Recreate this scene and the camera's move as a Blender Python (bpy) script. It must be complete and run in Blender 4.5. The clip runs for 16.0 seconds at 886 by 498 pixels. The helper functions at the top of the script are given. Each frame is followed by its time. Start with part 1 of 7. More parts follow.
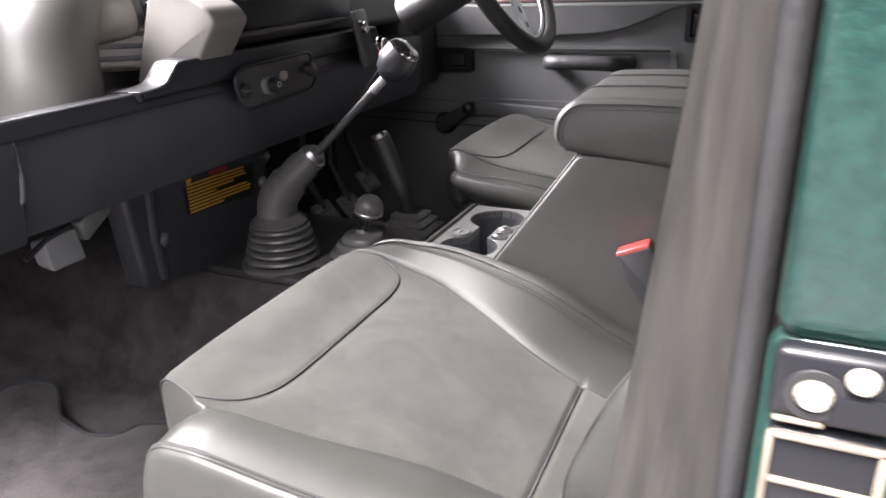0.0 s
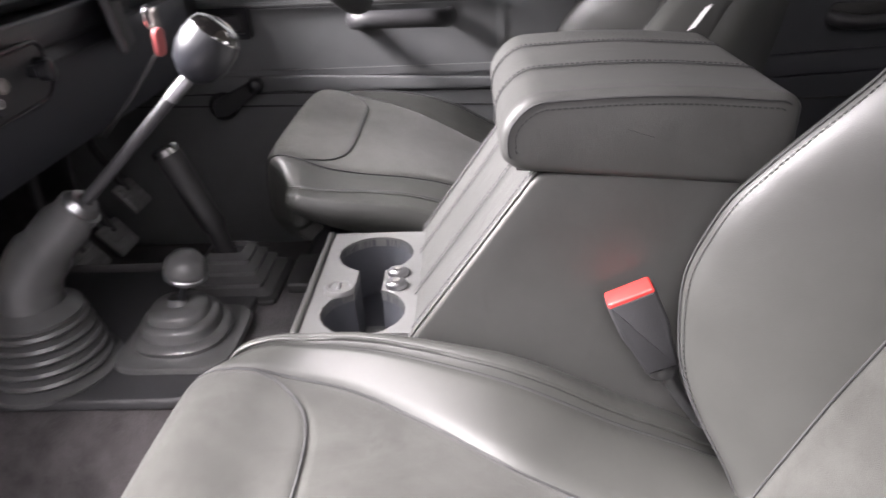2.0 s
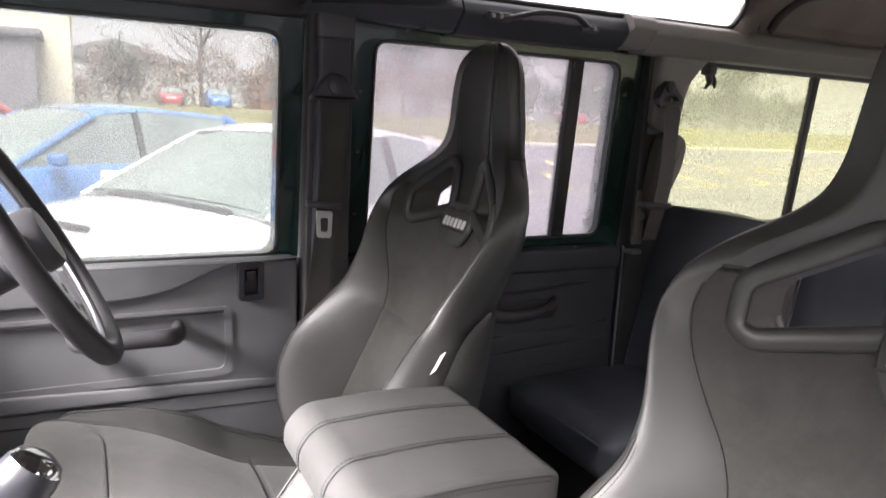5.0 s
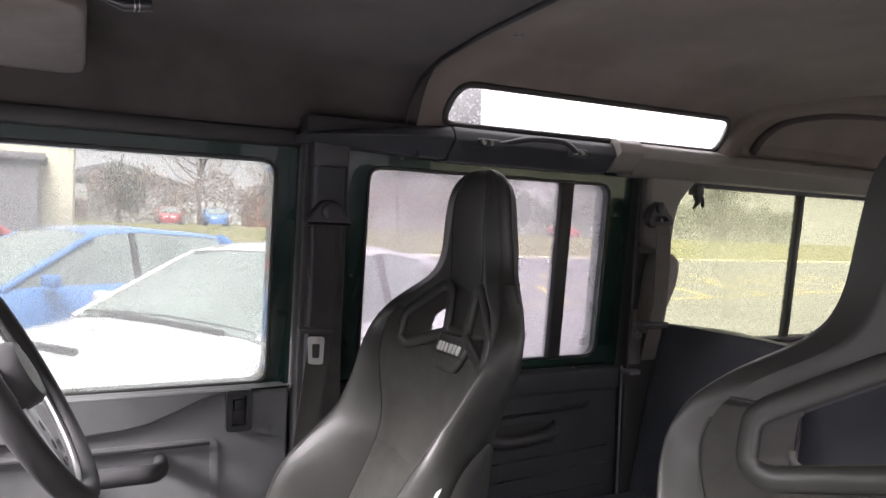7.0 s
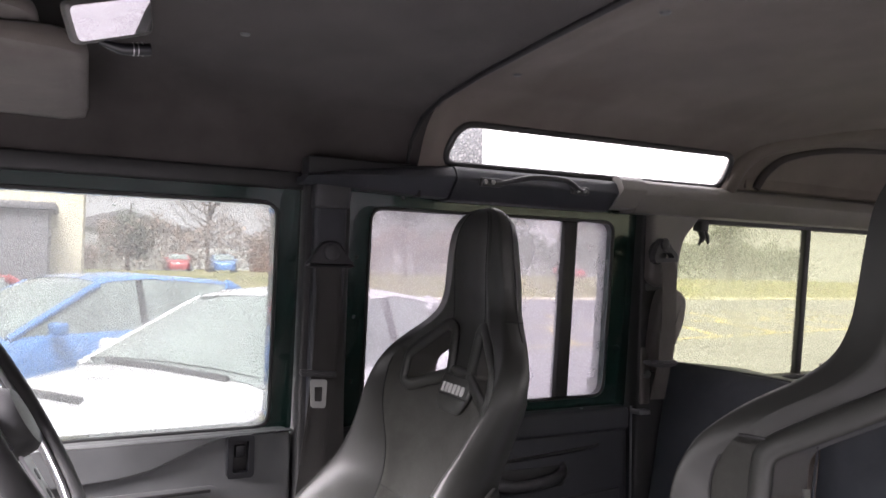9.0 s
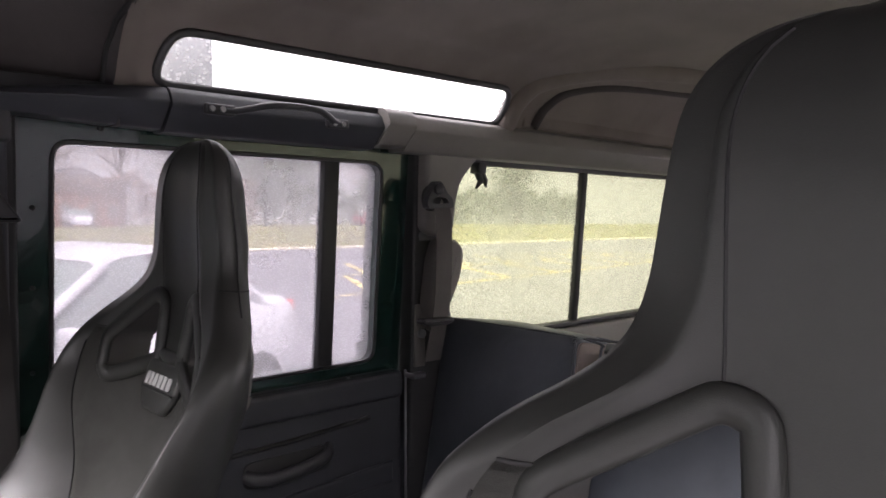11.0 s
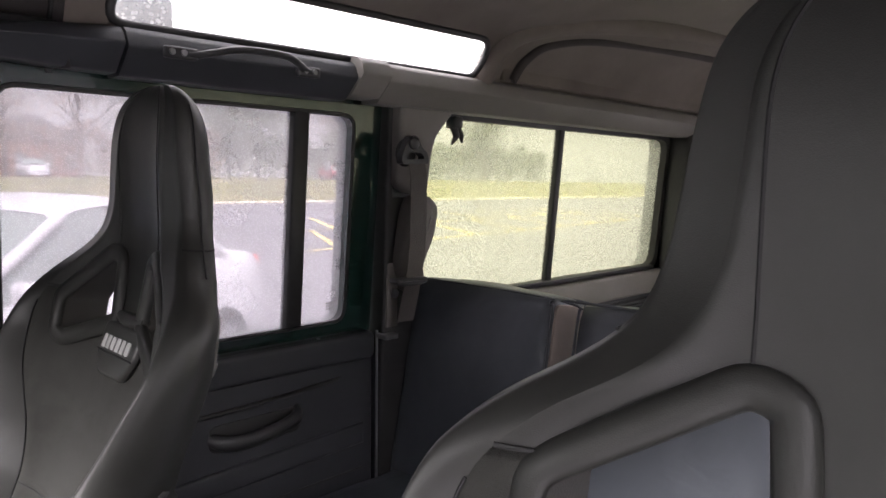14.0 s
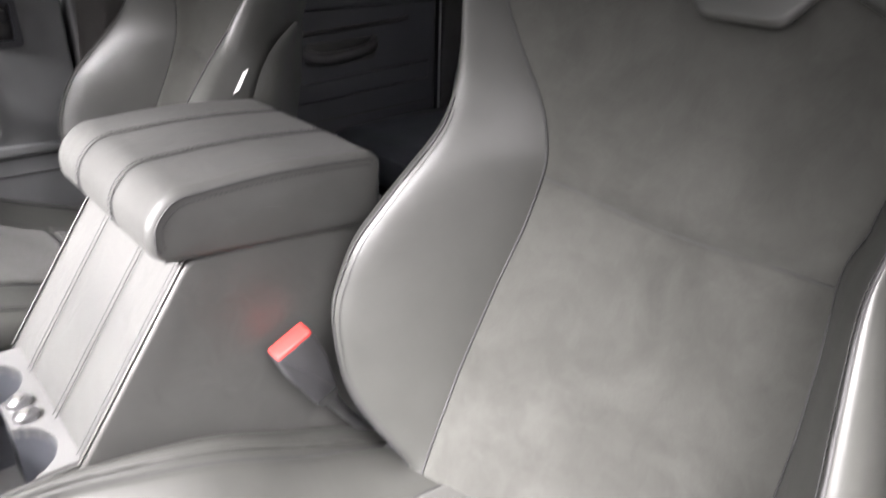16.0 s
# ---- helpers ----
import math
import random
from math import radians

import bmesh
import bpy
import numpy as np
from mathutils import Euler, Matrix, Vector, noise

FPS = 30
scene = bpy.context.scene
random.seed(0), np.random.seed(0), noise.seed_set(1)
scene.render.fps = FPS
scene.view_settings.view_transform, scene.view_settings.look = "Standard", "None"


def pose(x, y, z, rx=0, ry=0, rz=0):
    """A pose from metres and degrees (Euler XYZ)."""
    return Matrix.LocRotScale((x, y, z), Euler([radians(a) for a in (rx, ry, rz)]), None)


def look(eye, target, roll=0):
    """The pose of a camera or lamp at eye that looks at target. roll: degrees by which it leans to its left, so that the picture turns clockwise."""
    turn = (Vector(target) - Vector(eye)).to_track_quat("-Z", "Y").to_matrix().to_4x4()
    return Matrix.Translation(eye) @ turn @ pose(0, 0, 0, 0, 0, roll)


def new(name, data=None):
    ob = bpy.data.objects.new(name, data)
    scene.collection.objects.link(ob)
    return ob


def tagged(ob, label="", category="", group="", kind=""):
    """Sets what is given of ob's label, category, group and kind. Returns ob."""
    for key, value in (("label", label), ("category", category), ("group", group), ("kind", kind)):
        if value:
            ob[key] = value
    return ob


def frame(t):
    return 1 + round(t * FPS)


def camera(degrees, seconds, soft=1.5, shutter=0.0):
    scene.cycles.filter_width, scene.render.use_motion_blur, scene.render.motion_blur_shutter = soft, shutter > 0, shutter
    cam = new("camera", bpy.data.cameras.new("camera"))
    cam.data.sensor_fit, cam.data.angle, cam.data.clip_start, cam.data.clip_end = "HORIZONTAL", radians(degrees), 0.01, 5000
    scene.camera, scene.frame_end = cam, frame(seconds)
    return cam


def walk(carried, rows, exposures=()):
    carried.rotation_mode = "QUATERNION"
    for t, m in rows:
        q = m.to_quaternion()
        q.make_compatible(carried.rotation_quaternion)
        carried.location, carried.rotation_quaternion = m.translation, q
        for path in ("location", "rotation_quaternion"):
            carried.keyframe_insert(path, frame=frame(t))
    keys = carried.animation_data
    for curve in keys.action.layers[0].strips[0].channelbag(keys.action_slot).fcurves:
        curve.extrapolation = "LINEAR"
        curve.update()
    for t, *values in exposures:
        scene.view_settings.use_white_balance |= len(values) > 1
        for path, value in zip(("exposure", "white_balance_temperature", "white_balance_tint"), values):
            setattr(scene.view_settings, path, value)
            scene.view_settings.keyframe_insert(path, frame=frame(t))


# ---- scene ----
cam = camera(64.1, 16.0, shutter=0.35)
PATH = [
    (0, (-0.947, -0.058, 1.356), (0.6087, 0.67, 0.6687), -2.1),
    (0.5, (-0.942, -0.011, 1.365), (0.5739, 0.7594, 0.6363), -3),
    (1, (-0.891, 0.059, 1.364), (0.666, 0.7113, 0.6072), -3.4),
    (1.5, (-0.816, 0.148, 1.354), (0.8086, 0.565, 0.5735), -3.3),
    (2, (-0.673, 0.195, 1.355), (0.9698, 0.281, 0.5086), -2.8),
    (2.5, (-0.627, 0.2309, 1.3349), (0.9535, 0.0042, 0.4005), -1.96),
    (3, (-0.6543, 0.2709, 1.3642), (0.8858, -0.197, 0.4524), -1.01),
    (3.5, (-0.653, 0.3239, 1.4679), (0.8682, -0.3322, 0.6446), 0.54),
    (4, (-0.673, 0.3608, 1.5332), (0.8929, -0.3887, 0.8939), 1.88),
    (4.5, (-0.679, 0.367, 1.551), (1.045, -0.5, 1.027), 2.5),
    (5, (-0.685, 0.376, 1.562), (1.065, -0.517, 1.189), 2.7),
    (7.5, (-0.661, 0.365, 1.58), (1.121, -0.543, 1.58), 1.8),
    (8, (-0.656, 0.364, 1.582), (1.129, -0.536, 1.638), 1.7),
    (8.5, (-0.657, 0.363, 1.584), (1.133, -0.524, 1.664), 1.5),
    (9, (-0.665, 0.355, 1.573), (1.125, -0.534, 1.639), 1.1),
    (9.5, (-0.621, 0.333, 1.547), (1.144, -0.608, 1.535), 0.8),
    (10, (-0.569, 0.247, 1.558), (1.086, -0.875, 1.524), 0.6),
    (12.5, (-0.4508, 0.1093, 1.5829), (0.8468, -1.2056, 1.4835), -0.08),
    (13, (-0.4427, 0.1108, 1.5775), (0.8691, -1.1877, 1.4524), 0.29),
    (13.5, (-0.4535, 0.1126, 1.5748), (0.8663, -1.1746, 1.421), 0.46),
    (14, (-0.4535, 0.1163, 1.5788), (0.8423, -1.1913, 1.3953), 0.8),
    (14.5, (-0.4658, 0.1244, 1.5828), (0.796, -1.2074, 1.3449), 0.86),
    (15, (-0.5335, 0.1751, 1.58), (0.6701, -1.1809, 1.2124), 1.09),
    (15.2, (-0.5561, 0.1948, 1.5701), (0.6231, -1.1563, 1.1157), 0.88),
    (15.4, (-0.5977, 0.2295, 1.5352), (0.5824, -1.0893, 0.9962), 1.76),
    (15.6, (-0.6349, 0.2711, 1.4791), (0.5903, -0.9351, 0.7962), 1.6),
    (15.8, (-0.6628, 0.3007, 1.4455), (0.5847, -0.8364, 0.6884), 1.1),
    (16, (-0.6707, 0.3332, 1.4269), (0.5685, -0.7635, 0.5999), 1.61),
]
LIGHTNESS = [(0, 2.02, 6500, 18), (1, 2.18, 6480, 18), (2, 2.30, 6480, 19), (3.0, 2.42, 6500, 19), (3.5, 2.54, 6500, 19), (4.2, 2.72, 6500, 19), (5, 2.76, 6560, 19), (8, 2.68, 6500, 20), (10, 2.70, 6450, 21), (12.5, 2.74, 6500, 20), (14.5, 2.82, 6500, 19), (15.2, 2.88, 6480, 18), (16, 2.68, 6480, 16)]
walk(cam, [(t, look(eye, target, roll)) for t, eye, target, roll in PATH], LIGHTNESS)

# ---- light ----
SUN_UP, SUN_ROUND = radians(60), radians(289)
world = bpy.data.worlds.new("overcast_sky")
scene.world = world
world.use_nodes = True
wn, wl = world.node_tree.nodes, world.node_tree.links
sky = wn.new("ShaderNodeTexSky")
sky.sky_type, sky.sun_disc = "NISHITA", False
sky.sun_elevation, sky.sun_rotation, sky.dust_density, sky.air_density = SUN_UP, SUN_ROUND, 6.0, 1.0
grey = wn.new("ShaderNodeHueSaturation")
grey.inputs["Saturation"].default_value = 0.12
wl.new(sky.outputs[0], grey.inputs["Color"])
cloud = wn.new("ShaderNodeMix")          # a closed cloud cover evens the sky out
cloud.data_type = "RGBA"
cloud.inputs["Factor"].default_value = 0.5
cloud.inputs["B"].default_value = (6.8, 6.65, 6.5, 1)
wl.new(grey.outputs[0], cloud.inputs["A"])
wl.new(cloud.outputs["Result"], wn["Background"].inputs[0])
wn["Background"].inputs[1].default_value = 0.15
sun = new("sun", bpy.data.lights.new("sun", "SUN"))
sun.data.energy, sun.data.angle, sun.data.color = 4.9, radians(34), (1.0, 0.975, 0.95)
sun.matrix_basis = look((-4.6, 1.55, 8.9), (0, 0, 0.5))
# daylight that comes in by the windscreen
lamp = new("windscreen_daylight", bpy.data.lights.new("windscreen_daylight", "AREA"))
lamp.data.shape, lamp.data.size, lamp.data.size_y, lamp.data.energy, lamp.data.color = "RECTANGLE", 1.05, 0.26, 5.6, (1.0, 0.985, 0.97)
lamp.data.spread = radians(58)
lamp.matrix_basis = look((0.07, 1.015, 1.64), (0.10, 0.275, 0.97))


# ---- materials ----
def material(name, color, rough=0.5, metal=0.0, grain=0.0, grain_size=400.0, mottle=0.0, mottle_size=6.0, tint=None, spec=0.5, sheen=0.0,
             cells=False, coat=0.0, stretch=(1, 1, 1), wear=0.0, crease=0.0, crease_size=22.0):
    """A node material: base colour mottled towards a tint at a large scale, a fine grain in the colour, the gloss and the relief."""
    m = bpy.data.materials.new(name)
    m.use_nodes = True
    n, l = m.node_tree.nodes, m.node_tree.links
    b = n["Principled BSDF"]
    b.inputs["Roughness"].default_value, b.inputs["Metallic"].default_value = rough, metal
    b.inputs["Specular IOR Level"].default_value = spec
    b.inputs["Sheen Weight"].default_value, b.inputs["Coat Weight"].default_value = sheen, coat
    b.inputs["Base Color"].default_value = (*color, 1)
    place = n.new("ShaderNodeTexCoord")
    squeeze = n.new("ShaderNodeMapping")
    squeeze.inputs["Scale"].default_value = stretch
    l.new(place.outputs["Object"], squeeze.inputs[0])
    if mottle:
        big = n.new("ShaderNodeTexNoise")
        big.inputs["Scale"].default_value, big.inputs["Detail"].default_value = mottle_size, 5
        big.inputs["Roughness"].default_value = 0.62
        l.new(squeeze.outputs[0], big.inputs["Vector"])
        ramp = n.new("ShaderNodeMapRange")
        ramp.inputs["From Min"].default_value, ramp.inputs["From Max"].default_value = 0.36, 0.64
        l.new(big.outputs["Fac"], ramp.inputs["Value"])
        mix = n.new("ShaderNodeMix")
        mix.data_type = "RGBA"
        other = tint or tuple(c * (1 + mottle) for c in color)
        mix.inputs["A"].default_value, mix.inputs["B"].default_value = (*color, 1), (*other, 1)
        l.new(ramp.outputs[0], mix.inputs["Factor"])
        l.new(mix.outputs["Result"], b.inputs["Base Color"])
        gloss = n.new("ShaderNodeMapRange")
        gloss.inputs["To Min"].default_value, gloss.inputs["To Max"].default_value = rough * (1 - 0.18 - wear), min(1, rough * 1.12)
        l.new(big.outputs["Fac"], gloss.inputs["Value"])
        l.new(gloss.outputs[0], b.inputs["Roughness"])
    if grain:
        fine = n.new("ShaderNodeTexVoronoi" if cells else "ShaderNodeTexNoise")
        fine.inputs["Scale"].default_value = grain_size
        l.new(squeeze.outputs[0], fine.inputs["Vector"])
        bump = n.new("ShaderNodeBump")
        bump.inputs["Strength"].default_value, bump.inputs["Distance"].default_value = grain, 0.002
        l.new(fine.outputs[0], bump.inputs["Height"])
        l.new(bump.outputs[0], b.inputs["Normal"])
        if crease:
            soft = n.new("ShaderNodeTexNoise")
            soft.inputs["Scale"].default_value, soft.inputs["Detail"].default_value, soft.inputs["Distortion"].default_value = crease_size, 2, 0.6
            l.new(place.outputs["Object"], soft.inputs["Vector"])
            fold = n.new("ShaderNodeBump")
            fold.inputs["Strength"].default_value, fold.inputs["Distance"].default_value = crease, 0.01
            l.new(soft.outputs["Fac"], fold.inputs["Height"])
            l.new(fold.outputs[0], bump.inputs["Normal"])
    return m


def suede(name, dark, pale):
    """Brushed microfibre: a fine nap, with soft stroked patches at two scales."""
    m = bpy.data.materials.new(name)
    m.use_nodes = True
    n, l = m.node_tree.nodes, m.node_tree.links
    b = n["Principled BSDF"]
    b.inputs["Roughness"].default_value, b.inputs["Specular IOR Level"].default_value, b.inputs["Sheen Weight"].default_value = 0.93, 0.12, 0.08
    place = n.new("ShaderNodeTexCoord")
    def cloud(size, detail, twist):
        t = n.new("ShaderNodeTexNoise")
        t.inputs["Scale"].default_value, t.inputs["Detail"].default_value, t.inputs["Distortion"].default_value = size, detail, twist
        t.inputs["Roughness"].default_value = 0.6
        l.new(place.outputs["Object"], t.inputs["Vector"])
        return t.outputs["Fac"]
    def ranged(value, a, z, lo, hi):
        r = n.new("ShaderNodeMapRange")
        for key, v in (("From Min", a), ("From Max", z), ("To Min", lo), ("To Max", hi)):
            r.inputs[key].default_value = v
        l.new(value, r.inputs["Value"])
        return r.outputs[0]
    def plus(a, c):
        t = n.new("ShaderNodeMath")
        t.operation = "ADD"
        l.new(a, t.inputs[0])
        l.new(c, t.inputs[1])
        return t.outputs[0]
    total = plus(plus(ranged(cloud(9, 3, 1.2), 0.38, 0.62, 0.0, 0.55), ranged(cloud(34, 5, 0.8), 0.35, 0.65, 0.0, 0.35)), ranged(cloud(420, 2, 0.0), 0.3, 0.7, -0.08, 0.14))
    mix = n.new("ShaderNodeMix")
    mix.data_type, mix.clamp_factor = "RGBA", True
    mix.inputs["A"].default_value, mix.inputs["B"].default_value = (*dark, 1), (*pale, 1)
    l.new(total, mix.inputs["Factor"])
    l.new(mix.outputs["Result"], b.inputs["Base Color"])
    bump = n.new("ShaderNodeBump")
    bump.inputs["Strength"].default_value, bump.inputs["Distance"].default_value = 0.45, 0.002
    l.new(cloud(1300, 2, 0.0), bump.inputs["Height"])
    l.new(bump.outputs[0], b.inputs["Normal"])
    return m


LEATHER = material("grey_leather", (0.0328, 0.0335, 0.0308), 0.43, grain=0.06, grain_size=1100, cells=True, mottle=0.22, mottle_size=11, crease=0.07)
SHELL = material("grey_shell_plastic", (0.095, 0.092, 0.088), 0.45, grain=0.2, grain_size=700, mottle=0.2, mottle_size=9)
LEATHER_LID = material("grey_leather_console", (0.047, 0.0472, 0.0450), 0.52, grain=0.15, grain_size=1100, cells=True, mottle=0.22, mottle_size=10, crease=0.16)
SUEDE = suede("grey_suede", (0.0365, 0.0368, 0.0335), (0.0555, 0.0560, 0.0515))
BLACK_LEATHER = material("black_rim_leather", (0.022, 0.022, 0.023), 0.5, grain=0.15, grain_size=800, cells=True, mottle=0.3, mottle_size=12)
THREAD = material("dark_thread", (0.025, 0.025, 0.0255), 0.7)
VINYL = material("blue_black_vinyl", (0.056, 0.0625, 0.073), 0.42, grain=0.15, grain_size=900, cells=True, mottle=0.3, mottle_size=7, crease=0.25, crease_size=14)
PLASTIC = material("black_plastic", (0.033, 0.033, 0.035), 0.42, grain=0.3, grain_size=900, mottle=0.35, mottle_size=9)
DASH = material("blue_black_dash_plastic", (0.033, 0.0345, 0.040), 0.36, grain=0.3, grain_size=900, mottle=0.35, mottle_size=9)
GLOSS = material("glossy_black_plastic", (0.011, 0.0115, 0.014), 0.33, grain=0.012, grain_size=300, mottle=0.3, mottle_size=14)
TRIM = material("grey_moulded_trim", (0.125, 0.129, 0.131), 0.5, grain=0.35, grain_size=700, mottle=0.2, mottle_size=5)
# paled so its colour carries window light on rear pillar, rail and sill
TRIM_PALE = material("paled_grey_brown_trim", (0.20, 0.186, 0.172), 0.5, grain=0.35, grain_size=700, mottle=0.2, mottle_size=5)
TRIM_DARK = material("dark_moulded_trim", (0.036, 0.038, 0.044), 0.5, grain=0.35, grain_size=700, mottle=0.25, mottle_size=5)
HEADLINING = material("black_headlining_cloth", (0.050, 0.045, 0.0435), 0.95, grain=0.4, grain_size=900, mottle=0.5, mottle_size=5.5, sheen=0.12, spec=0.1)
# rear lining paled; the roof lights' daylight is put into its colour
HEADLINING_REAR = material("brown_black_cloth_lit", (0.150, 0.128, 0.113), 0.95, grain=0.4, grain_size=900, mottle=0.5, mottle_size=4.0, sheen=0.12, spec=0.1, tint=(0.20, 0.175, 0.155))
CARPET = material("charcoal_carpet", (0.036, 0.033, 0.034), 1.0, grain=1.0, grain_size=500, mottle=1.3, mottle_size=16, spec=0.05, sheen=0.2)
RUBBER = material("black_rubber", (0.024, 0.024, 0.0245), 0.48, grain=0.15, grain_size=500, mottle=0.3, mottle_size=20)
GREEN = material("green_car_paint", (0.0065, 0.025, 0.0205), 0.22, coat=0.6, grain=0.02, grain_size=300, mottle=0.1, mottle_size=5)
CHROME = material("polished_chrome", (0.62, 0.62, 0.62), 0.13, 1.0, grain=0.02, grain_size=80, mottle=0.1, mottle_size=20)
STEEL = material("satin_steel", (0.38, 0.38, 0.39), 0.36, 1.0, grain=0.08, grain_size=300, mottle=0.2, mottle_size=30)
SILVER = material("silver_grey_plastic", (0.12, 0.117, 0.112), 0.45, grain=0.15, grain_size=700, mottle=0.12, mottle_size=9)
BEIGE = material("pale_grey_plastic", (0.17, 0.163, 0.152), 0.55, grain=0.2, grain_size=700, mottle=0.15, mottle_size=9)
TRAY_GREY = material("tray_grey_plastic", (0.105, 0.105, 0.103), 0.40, grain=0.15, grain_size=700, mottle=0.12, mottle_size=9)
PINK = material("faded_red_tag", (0.50, 0.12, 0.12), 0.4, grain=0.1, grain_size=500, mottle=0.1, mottle_size=40)
RED = material("red_plastic", (0.48, 0.03, 0.026), 0.4, grain=0.1, grain_size=500, mottle=0.1, mottle_size=40)
WEBBING = material("black_seat_belt_webbing", (0.044, 0.041, 0.039), 0.7, grain=0.8, grain_size=1500, mottle=0.2, mottle_size=30)
# rear belt's paler webbing, its colour raised to make up for weak light
LIT_WEBBING = material("lit_grey_brown_webbing", (0.115, 0.104, 0.096), 0.7, grain=0.8, grain_size=1500, mottle=0.2, mottle_size=30)
WHITE = material("white_print", (0.60, 0.60, 0.59), 0.5)
YELLOW = material("amber_print", (0.60, 0.33, 0.04), 0.5)
ASPHALT = material("wet_asphalt", (0.11, 0.105, 0.115), 0.34, grain=0.4, grain_size=40, mottle=0.5, mottle_size=0.25, tint=(0.17, 0.165, 0.18))
GRASS = material("winter_grass", (0.11, 0.12, 0.035), 0.95, grain=0.8, grain_size=12, mottle=0.6, mottle_size=0.4, tint=(0.17, 0.15, 0.07))
LINES = material("yellow_road_paint", (0.52, 0.43, 0.16), 0.6, mottle=0.4, mottle_size=3)
WHITE_PAINT = material("white_car_paint", (0.52, 0.52, 0.53), 0.22, coat=0.6, mottle=0.03, mottle_size=2)
BLUE_PAINT = material("blue_car_paint", (0.065, 0.17, 0.38), 0.25, coat=0.6, mottle=0.1, mottle_size=2)
RED_PAINT = material("red_car_paint", (0.32, 0.045, 0.05), 0.28, coat=0.5, mottle=0.1, mottle_size=2)
MISTED_SCREEN = material("misted_car_windscreen", (0.15, 0.18, 0.165), 0.3, grain=0.3, grain_size=60, mottle=0.3, mottle_size=3, spec=0.3)
# woodland paled to grey, the distance haze put into its colour
HAZE = material("woodland_haze_painted", (0.34, 0.345, 0.34), 1.0, mottle=0.35, mottle_size=0.12)
CAR_GLASS = material("dark_car_glass", (0.15, 0.175, 0.165), 0.16, grain=0.2, grain_size=60, mottle=0.4, mottle_size=1.5, spec=0.4)
TYRE = material("tyre_rubber", (0.02, 0.02, 0.02), 0.8, grain=0.4, grain_size=60, mottle=0.3, mottle_size=5)
LAMP_RED = material("red_lamp_glass", (0.45, 0.03, 0.03), 0.12, mottle=0.2, mottle_size=9)
CREAM = material("cream_render", (0.62, 0.58, 0.44), 0.85, grain=0.3, grain_size=20, mottle=0.1, mottle_size=0.6)
SLATE = material("grey_cladding", (0.13, 0.125, 0.13), 0.7, grain=0.3, grain_size=30, mottle=0.3, mottle_size=0.8)
BRICK = material("red_brick_wall", (0.30, 0.14, 0.09), 0.9, grain=0.4, grain_size=14, mottle=0.4, mottle_size=0.9)
BARK = material("bark", (0.07, 0.055, 0.045), 0.95, grain=0.8, grain_size=20, mottle=0.4, mottle_size=3)
TWIGS = material("bare_twigs", (0.17, 0.135, 0.115), 0.95, mottle=0.6, mottle_size=0.5, tint=(0.22, 0.155, 0.11))
LEAVES = material("evergreen_leaves", (0.085, 0.105, 0.08), 0.85, mottle=0.6, mottle_size=0.6, tint=(0.085, 0.10, 0.06))


